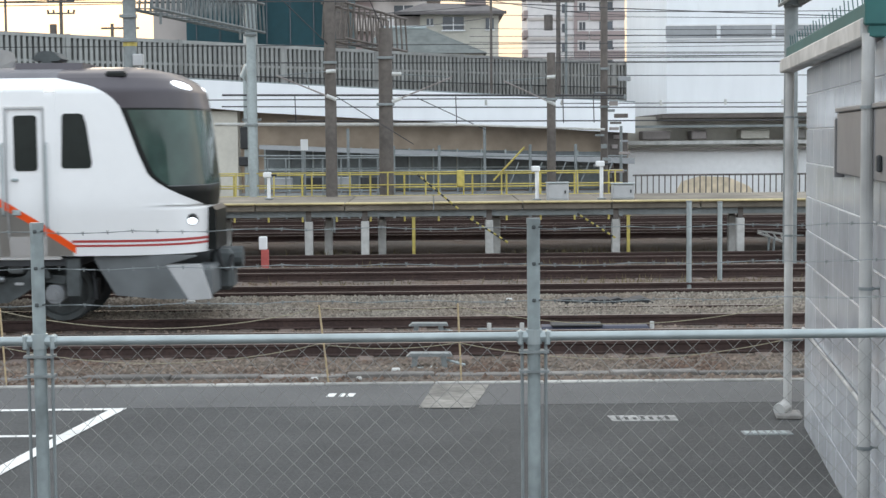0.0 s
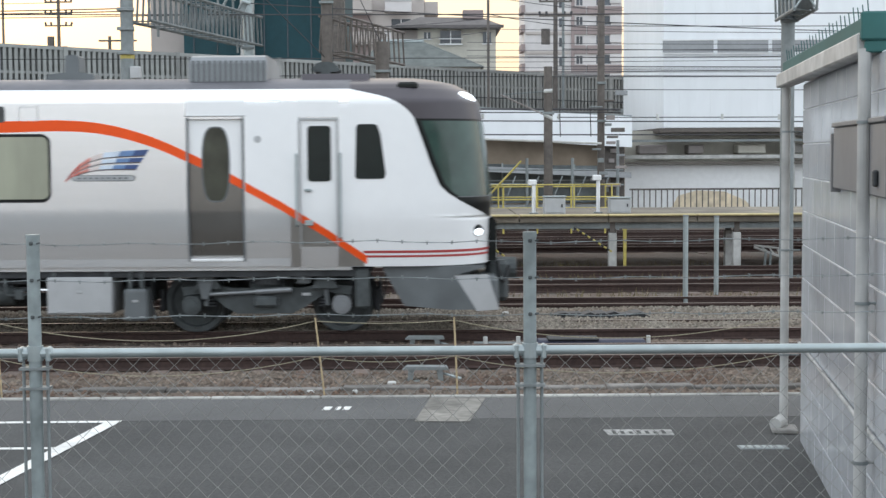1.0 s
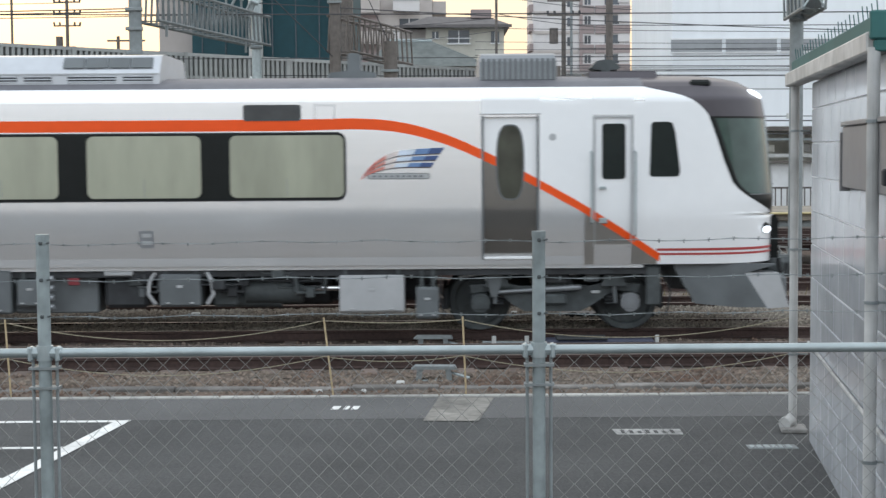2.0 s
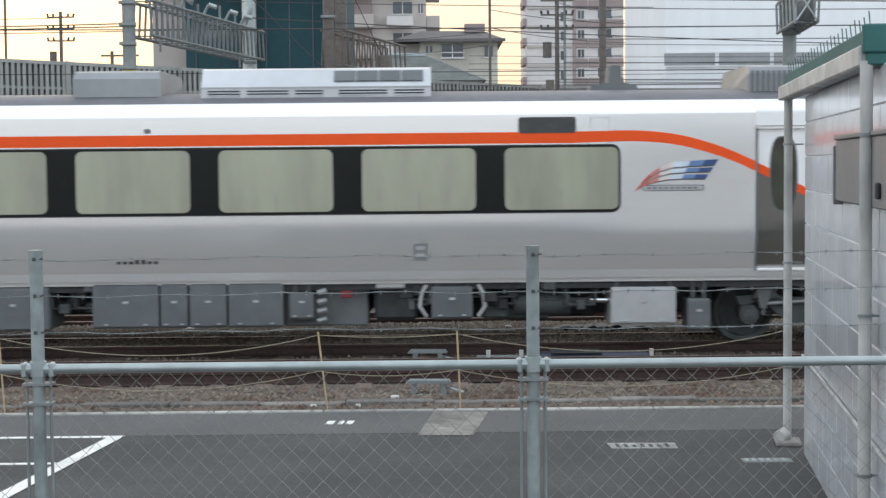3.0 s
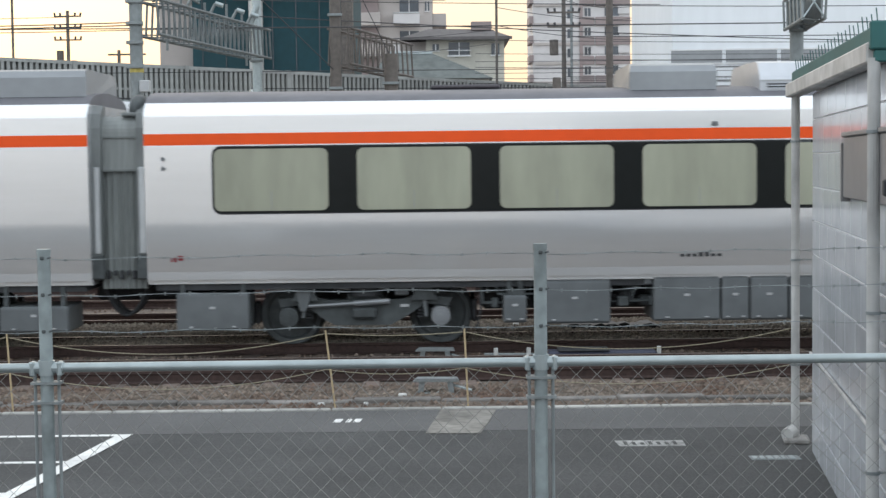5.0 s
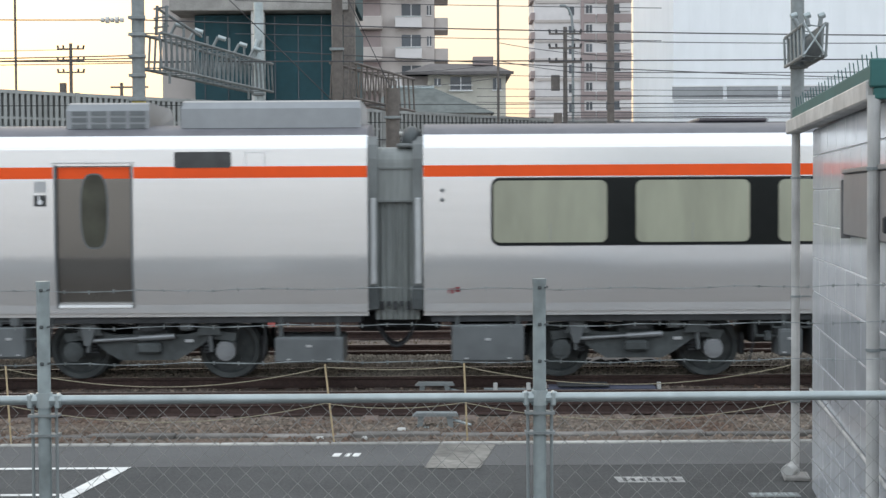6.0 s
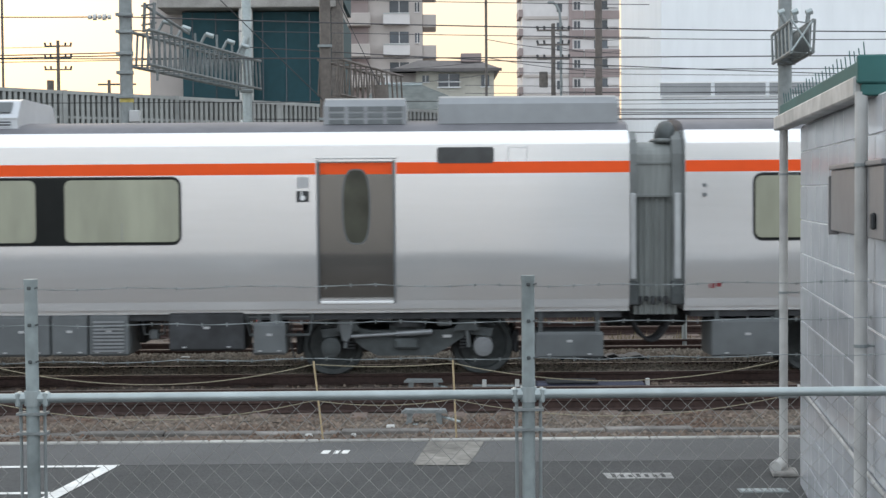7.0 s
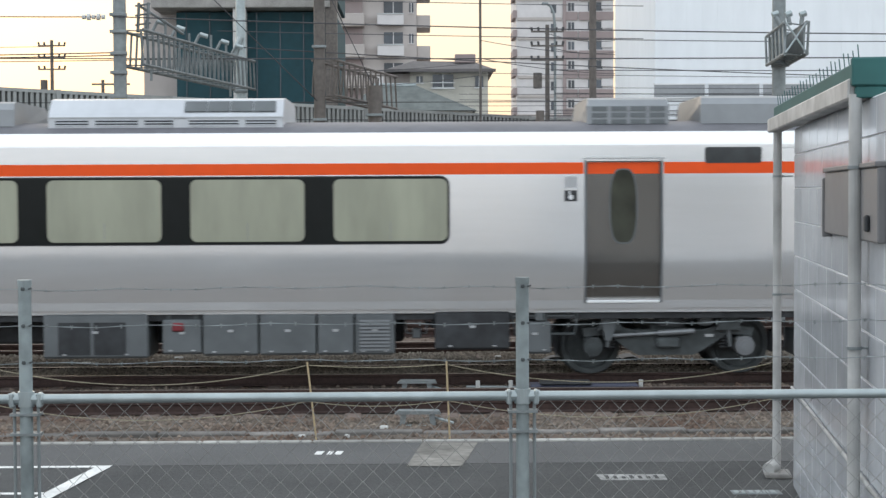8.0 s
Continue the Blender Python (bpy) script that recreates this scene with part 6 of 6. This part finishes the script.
part("awning", prism([(-6.3, 2.35), (7.3, 1.75), (7.3, 1.55), (-6.3, 2.20)], 55.3, 56.9), SHADEGREY, HA, "grey awning strip")
part("plinth", box(-20, 7.3, 56.6, 57.2, -0.3, 0.55), SHADEGREY, HA)
YF = thing("scaffold_rack", 0, 52, -0.3, "grey steel frame posts and rails before the hall", "steel frame")
for i in range(9):
    x = -6.0 + i * 1.55
    part("post", rod((x, 52, -0.3), (x, 52, 2.9 if i % 3 == 2 else 2.3), 0.05, 8), GALVDARK, YF)
for z in (1.5, 2.0):
    part("rail", rod((-6.1, 52, z), (6.6, 52, z - 0.12), 0.03, 6), GALVDARK, YF)
for i in range(7):
    part("upright", rod((-5.6 + i * 0.62, 51.5, -0.3), (-5.6 + i * 0.62, 51.5, 1.9), 0.028, 6), GALVDARK, YF)
for z in (0.8, 1.35, 1.9):
    part("crossbar", rod((-5.7, 51.5, z), (-1.8, 51.5, z), 0.025, 6), GALVDARK, YF)
for i in range(5):
    part("diagonal", rod((2.4 + i * 0.8, 51.8, 0.5), (2.9 + i * 0.8, 51.8, 1.7), 0.025, 6), GALVDARK, YF)
for i in range(4):
    x = -5.5 + i * 1.0
    part("stored_box", box(x, x + 0.7, 51.6, 52.0, 0.85, 1.25, 0.02), EQUIPDARK if i % 2 else SHADEGREY, YF)
YR = thing("yard_railing", 0, 47, 0.0, "yellow tubular railing farther back in the yard", "railing")
for i in range(13):
    x = -7.2 + i * 1.05
    part("post", rod((x, 47, 0.0), (x, 47, 1.45), 0.03, 6), YELLOW, YR)
for z in (1.45, 1.05):
    part("rail", rod((-7.3, 47, z), (5.5, 47, z), 0.026, 6), YELLOW, YR)

# viaduct with a slatted noise barrier
VA = math.degrees(math.atan2(20.0, 26.7))
VI = thing("viaduct", -3.5, 69.96, -0.3, "concrete railway viaduct with a slatted grey noise barrier", "viaduct", rz=VA)
VM = VI.matrix_basis.copy()


def vpart(name, bm, material, parent=None, label=""):
    bmesh.ops.transform(bm, matrix=VM, verts=bm.verts)
    return part(name, bm, material, parent or VI, label)


vpart("deck", box(-70, 60, 0.2, 9, 3.6, 4.7), CONCRETE, None, "concrete deck")
for i in range(-4, 4):
    vpart("pier", box(i * 14, i * 14 + 2, 2, 6, 0, 3.7, 0.05), CONCRETE)


def top_z(s):
    return 6.92 - 0.0145 * s


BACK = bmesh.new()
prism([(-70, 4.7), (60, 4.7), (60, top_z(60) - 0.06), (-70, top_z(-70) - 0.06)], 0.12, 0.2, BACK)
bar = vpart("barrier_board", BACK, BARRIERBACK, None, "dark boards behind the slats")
vpart("top_rail", prism([(-70, top_z(-70)), (-70, top_z(-70) - 0.14), (60, top_z(60) - 0.14), (60, top_z(60))], -0.06, 0.22), BARRIER, bar)
vpart("bottom_rail", box(-70, 60, -0.08, 0.12, 4.66, 4.86), BARRIER, bar)
vpart("middle_rail", prism([(-70, 6.3), (-70, 6.2), (60, 5.75), (60, 5.85)], -0.02, 0.12), BARRIER, bar)
SLAT = None
for i in range(296):
    s = -36 + i * 0.235
    if SLAT is None:
        SLAT = vpart("slat", box(s, s + 0.135, -0.05, 0.10, 4.8, 7.3, 0.01), BARRIER, bar)
        S0 = s
    else:
        o = new("slat", SLAT.data)
        o.parent, o.location = bar, (s - S0, 0, -0.0145 * (s - S0))
for i in range(14):
    s = -34 + i * 5
    vpart("post", box(s, s + 0.18, -0.08, 0.2, 4.5, top_z(s) + 0.02), BARRIER, bar)
vpart("signal_wire", rod((-60, -0.2, 6.15), (50, -0.2, 5.0), 0.03, 5), CABLE)

# white building
WB = thing("white_building", 12, 58, -0.3, "large white metal-clad building over an open ground floor", "building")
part("upper_wall", box(8.86, 32, 58, 70, 3.38, 12.5, 0.02), CLADWHITE, WB, "white ribbed metal cladding")
rngw = random.Random(3)
for i in range(42):
    x = 8.88 + i * 0.59
    part("cladding_panel", box(x + 0.0015, x + 0.5885, 57.955, 58.01, 3.40, 12.5), CLADWHITE, WB)
for x in (8.82, 10.90, 12.98, 15.06):
    w = part("window_band", box(x, x + 1.92, 57.90, 57.96, 6.23, 6.69, 0.01), SHADEGREY, WB, "grey shuttered window strip")
    part("frame", box(x - 0.03, x + 1.95, 57.88, 57.92, 6.68, 6.74), WHITEPAINT, w)
    part("sill", box(x - 0.03, x + 1.95, 57.87, 57.95, 6.17, 6.22), WHITEPAINT, w)
part("soffit", box(8.7, 32, 57.9, 69, 3.22, 3.38), BROWNSTEEL, WB, "dark soffit below the cladding")
part("recess_wall", box(7.3, 32, 59.6, 59.9, -0.3, 3.3), CREAM, WB)
for z, h, m in ((2.86, 0.09, GALVDARK), (2.22, 0.14, GUTTER), (2.02, 0.07, BROWNSTEEL)):
    part("beam", box(7.2, 32, 58.0, 58.3, z, z + h), m, WB)
for i in range(8):
    part("duct", box(8.0 + i * 1.9, 9.1 + i * 1.9 - 0.5 * (i % 2), 58.5, 59.4, 2.4, 2.75, 0.04), rngw.choice((SHADEGREY, BROWNBOARD, CREAM, CONCRETE)), WB)
part("lower_wall", box(7.45, 32, 58.42, 58.7, -0.3, 2.0), WHITEPAINT, WB, "white lower wall")
for i in range(9):
    part("siding_board", box(7.45, 32, 58.40, 58.43, -0.25 + i * 0.25, -0.006 + i * 0.25), WHITEPAINT, WB, "white horizontal siding board")
part("wall_stain", prism([(9.2, 0.25), (9.5, 0.8), (10.2, 1.0), (11.3, 0.95), (12.1, 0.6), (12.4, 0.25)], 58.39, 58.398), RUSTY, WB, "rusty brown stain")
for i in range(5):
    part("column", box(7.2 + i * 6.5, 7.4 + i * 6.5, 58.05, 58.38, -0.3, 3.3), GUTTER, WB)
part("side_shack", box(6.4, 7.2, 56.5, 57.5, -0.3, 2.9, 0.02), BROWNSTEEL, WB)
for i in range(10):
    part("fitting", box(6.3 + 0.06 * i, 6.45 + 0.07 * i, 56.3, 56.5, 0.3 + i * 0.36, 0.45 + i * 0.36, 0.01), rngw.choice((GALVDARK, BROWNSTEEL, BROWNBOARD)), WB)

# building under construction, wrapped in teal sheeting
TB = thing("sheeted_building", -10, 95, -0.3, "tall building wrapped in dark teal sheeting with concrete frame", "building")
part("body", box(-15.2, -5.4, 95, 108, -0.3, 13.9), TEALNET, TB, "dark teal sheeting")
for i in range(7):
    x = -14.6 + i * 1.45
    part("sheet_seam", box(x, x + 0.05, 94.93, 95.0, 6, 13.9), FARGLASS, TB)
part("roof_beam", box(-16.5, -5.6, 93.5, 108, 14.0, 15.0, 0.05), CONCRETE, TB, "concrete roof beam")
part("upper_body", box(-15.2, -5.4, 96, 108, 15.0, 22), TEALNET, TB)
part("column", box(-11.55, -10.75, 93.7, 94.4, -0.3, 14.0, 0.03), PALE, TB, "pale concrete column")
part("column", box(-5.9, -5.2, 93.7, 94.6, -0.3, 15.0, 0.03), BROWNSTEEL, TB)
part("side_block", box(-17.6, -15.4, 97, 106, -0.3, 16.2, 0.03), APTWALL, TB)


def apartment(name, x0, x1, y, floors, z0, label, base, bands, wins, depth=14, group="apartment blocks"):
    """A block of flats: floors, spandrels, windows with frames, balconies."""
    o = thing(name, (x0 + x1) / 2, y, -0.3, label, "apartment building", group)
    part("wall", box(x0, x1, y, y + depth, -0.3, z0 + floors * 2.9 + 1), base, o)
    for f in range(floors):
        z = z0 + f * 2.9
        for m, a, c, out in bands:
            part("spandrel", box(x0 + a, x0 + c, y - out, y - 0.002, z - 0.1, z + 1.15, 0.02), m, o)
        for a, c, h0, h1 in wins:
            w = part("window", box(x0 + a, x0 + c, y - 0.06, y + 0.1, z + h0, z + h1), FARGLASS, o, "dark window")
            part("frame", box(x0 + a - 0.06, x0 + c + 0.06, y - 0.1, y - 0.05, z + h0 - 0.08, z + h0), APTWHITE, w)
            part("mullion", box(x0 + (a + c) / 2 - 0.04, x0 + (a + c) / 2 + 0.04, y - 0.1, y - 0.05, z + h0, z + h1), APTWHITE, w)
    return o


A1 = apartment("apartment_block", -10.3, -0.5, 145, 8, 1.06, "beige-grey apartment block with balconies and evening lights", APTWALL, [], [(6.7, 8.5, 1.25, 2.35), (9.1, 9.5, 1.3, 2.2)])
for f in range(8):
    z = 1.06 + f * 2.9
    b = part("balcony", box(-4.2, -1.7, 144.0, 145, z + 0.05, z + 1.0, 0.03), APTWHITE, A1, "pale balcony with railing")
    part("rail", box(-4.2, -1.7, 143.95, 144.05, z + 1.05, z + 1.1), GALV, b)
    b = part("balcony", box(-10.2, -5.4, 143.6, 145, z - 0.1, z + 1.1, 0.05), APTWALL, A1)
    part("recess", box(-10.0, -5.6, 144.7, 144.98, z + 1.15, z + 2.75), APTBROWN, b)
    b = part("balcony", box(-0.5, 0.8, 145.3, 150, z - 0.1, z + 1.1, 0.05), APTWALL, A1)
LIT = mat("warm_lamp", (1, 0.6, 0.2), 0.4, emit=(1.0, 0.55, 0.15, 6.0))
for z in (19.0, 16.05):
    part("balcony_lamp", box(-7.95, -7.7, 143.45, 143.62, z, z + 0.18, 0.04), LIT, A1, "lit warm lamp")
A2 = apartment("apartment_block", 14.2, 28.8, 230, 11, 2.6, "tall white and mauve-brown apartment block", APTWHITE, [(APTBROWN, 9.4, 14.6, 0.35), (APTBROWN, 7.4, 9.2, 0.2)], [(10.8, 12.95, 1.3, 2.6), (7.8, 8.7, 1.3, 2.5)])
for f in range(11):
    part("side_balcony", box(13.7, 14.3, 229.8, 236, 2.9 + f * 2.9, 4.0 + f * 2.9), APTBROWN, A2)
    part("floor_band", box(14.35, 21.0, 229.8, 229.98, 2.5 + f * 2.9, 2.95 + f * 2.9, 0.02), APTWALL, A2)
    part("flank_window", box(19.4, 20.2, 229.9, 229.99, 3.6 + f * 2.9, 4.9 + f * 2.9), FARGLASS, A2, "dark window")
    part("panel", box(27.0, 28.7, 229.75, 229.98, 4.2 + f * 2.9, 5.8 + f * 2.9), APTWHITE, A2)
part("strip", box(21.2, 21.7, 229.7, 229.98, 3, 36), APTBROWN, A2)

HO = thing("house", 1.7, 95, -0.3, "beige two-storey house with dark hipped roof", "house")
part("wall", box(-0.75, 4.1, 95, 103, -0.3, 10.3), CREAM, HO, "beige rendered wall")
b = bmesh.new()
e = [(-2.3, 94.2, 10.25), (4.5, 94.2, 10.25), (4.5, 104, 10.25), (-2.3, 104, 10.25), (-0.6, 98, 11.1), (3.3, 98, 11.05)]
v = [b.verts.new(p) for p in e]
for f in ((0, 1, 5, 4), (1, 2, 5), (2, 3, 4, 5), (3, 0, 4), (3, 2, 1, 0)):
    b.faces.new([v[i] for i in f])
part("roof", b, ROOFTILE, HO, "dark tiled hipped roof")
part("eave", box(-2.35, 4.55, 94.1, 94.3, 10.1, 10.28), ROOFTILE, HO)
part("wing", box(-2.4, -0.75, 95.5, 102, -0.3, 10.1), APTWALL, HO)
part("rooftop_box", box(2.1, 3.4, 97, 98, 10.9, 11.45, 0.03), APTBROWN, HO)
for a, c, z0, z1 in ((0.65, 1.95, 9.2, 10.0), (-0.35, 0.05, 9.5, 9.9), (3.3, 3.8, 9.2, 9.9), (0.65, 1.95, 6.6, 7.4)):
    w = part("window", box(a, c, 94.93, 95.05, z0, z1), FARGLASS, HO, "dark window in a pale frame")
    part("frame", box(a - 0.06, c + 0.06, 94.88, 94.95, z0 - 0.07, z0), WHITEPAINT, w)
    part("mullion", box((a + c) / 2 - 0.03, (a + c) / 2 + 0.03, 94.88, 94.95, z0, z1), WHITEPAINT, w)
    if c - a > 1:
        part("window_rail", box(a - 0.1, c + 0.1, 94.7, 94.75, z0 + 0.25, z0 + 0.3, 0, box(a - 0.1, c + 0.1, 94.7, 94.75, z0 - 0.1, z0 - 0.05)), WHITEPAINT, w)
LR = thing("low_house", 0.5, 90, -0.3, "low house with grey-green hipped slate roof", "house")
part("wall", box(-4.2, 3.0, 90.5, 96, -0.3, 7.6), CREAM, LR)
b = bmesh.new()
v = [b.verts.new(p) for p in ((-4.4, 89.8, 7.5), (3.2, 89.8, 7.5), (3.2, 96.5, 7.5), (-4.4, 96.5, 7.5), (-2.9, 93, 9.2), (-0.4, 93, 9.2))]
for f in ((0, 1, 5, 4), (1, 2, 5), (2, 3, 4, 5), (3, 0, 4), (3, 2, 1, 0)):
    b.faces.new([v[i] for i in f])
part("roof", b, mat("green_slate", (0.13, 0.145, 0.14), 0.8, grain=0.15, size=3, stain=0.15), LR, "grey-green slate hipped roof")
part("ridge", box(-2.95, -0.35, 92.85, 93.15, 9.12, 9.32, 0.04), GALV, LR)
LS = thing("low_shop", 5.5, 85, -0.3, "low dark roofed shop between the houses", "building")
part("wall", box(3.3, 9.5, 85.5, 90, -0.3, 6.2), APTBROWN, LS)
part("roof", along([(85, 6.1), (87.5, 7.0), (90.5, 6.1)], 3.1, 9.7), ROOFTILE, LS)
FB = thing("office_block", 26, 75, -0.3, "plain pale office block behind the shed", "building")
part("wall", box(33, 50, 75, 90, -0.3, 14), CLADWHITE, FB)


def utility(x, y, z1, label, arms=True):
    o = thing("utility_pole", x, y, -0.3, label, "utility pole", "utility poles")
    part("shaft", rod((x, y, -0.3), (x, y, z1), 0.13, 8, r2=0.09), BROWNSTEEL, o)
    if arms:
        for k, z in enumerate((z1 - 0.35, z1 - 1.0, z1 - 1.65)):
            part("crossarm", box(x - 0.75, x + 0.75, y - 0.06, y + 0.02, z, z + 0.08), BROWNSTEEL, o)
            for s in (-0.7, -0.4, 0.4, 0.7):
                part("insulator", rod((x + s, y, z + 0.08), (x + s * 1.05, y, z + 0.24), 0.06, 6), CABLE, o)
        part("transformer", rod((x - 0.45, y, z1 - 2.9), (x - 0.45, y, z1 - 2.2), 0.2, 10), BROWNSTEEL, o)
    return o


utility(-20.5, 85, 11.2, "wooden utility pole with crossarms and transformer")
utility(-17.7, 85, 9.0, "short utility pole with crossarm", False)
utility(-16.6, 85, 9.1, "short utility pole with crossarm", False)
utility(5.75, 70, 10.3, "concrete utility pole with three crossarms")
utility(10.3, 80, 11.5, "dark utility pole against the flats", False)
tagged(part("crossbar", box(-18.3, -16.2, 84.9, 85.0, 8.7, 8.8), BROWNSTEEL), "bar between two short poles", "bar")
for x, y, z in ((2.68, 70, 14.0), (-19.4, 70, 14.0)):
    o = thing("aerial_mast", x, y, -0.3, "slim dark steel mast against the sky", "mast", "masts")
    part("shaft", rod((x, y, -0.3), (x, y, z), 0.06, 6), BROWNSTEEL, o)
    part("finial", rod((x, y, z), (x, y, z + 0.4), 0.02, 5), BROWNSTEEL, o)
SL = thing("street_lamp", 6.1, 70, -0.3, "tall curved steel street lamp", "street lamp")
part("pole", line([(6.1, 70, -0.3), (6.1, 70, 10.2), (6.05, 70, 10.8), (5.9, 70, 11.15), (5.75, 70, 11.25)], 0.06, 8), GALVDARK, SL)
part("head", box(5.5, 5.8, 69.9, 70.1, 11.2, 11.32, 0.03), GALVDARK, SL)


# ---- what moves ----
def motions():
    for car in (CAR1, CAR2):
        x, y, z = car.matrix_basis.translation
        walk(car, [(t, pose(x + s, y, z)) for t, s in TRAVEL])
    times = [i * 0.1 for i in range(81)]
    for w, loc, s in WHEELS:
        rows = []
        for t in times:
            turn = math.degrees(ease(t, TRAVEL) / 0.43)
            m = Matrix.Translation(loc) @ pose(0, 0, 0, 0, turn, 0)
            rows.append((t, m if s < 0 else m @ pose(0, 0, 0, 0, 0, 180)))
        walk(w, rows)


motions()
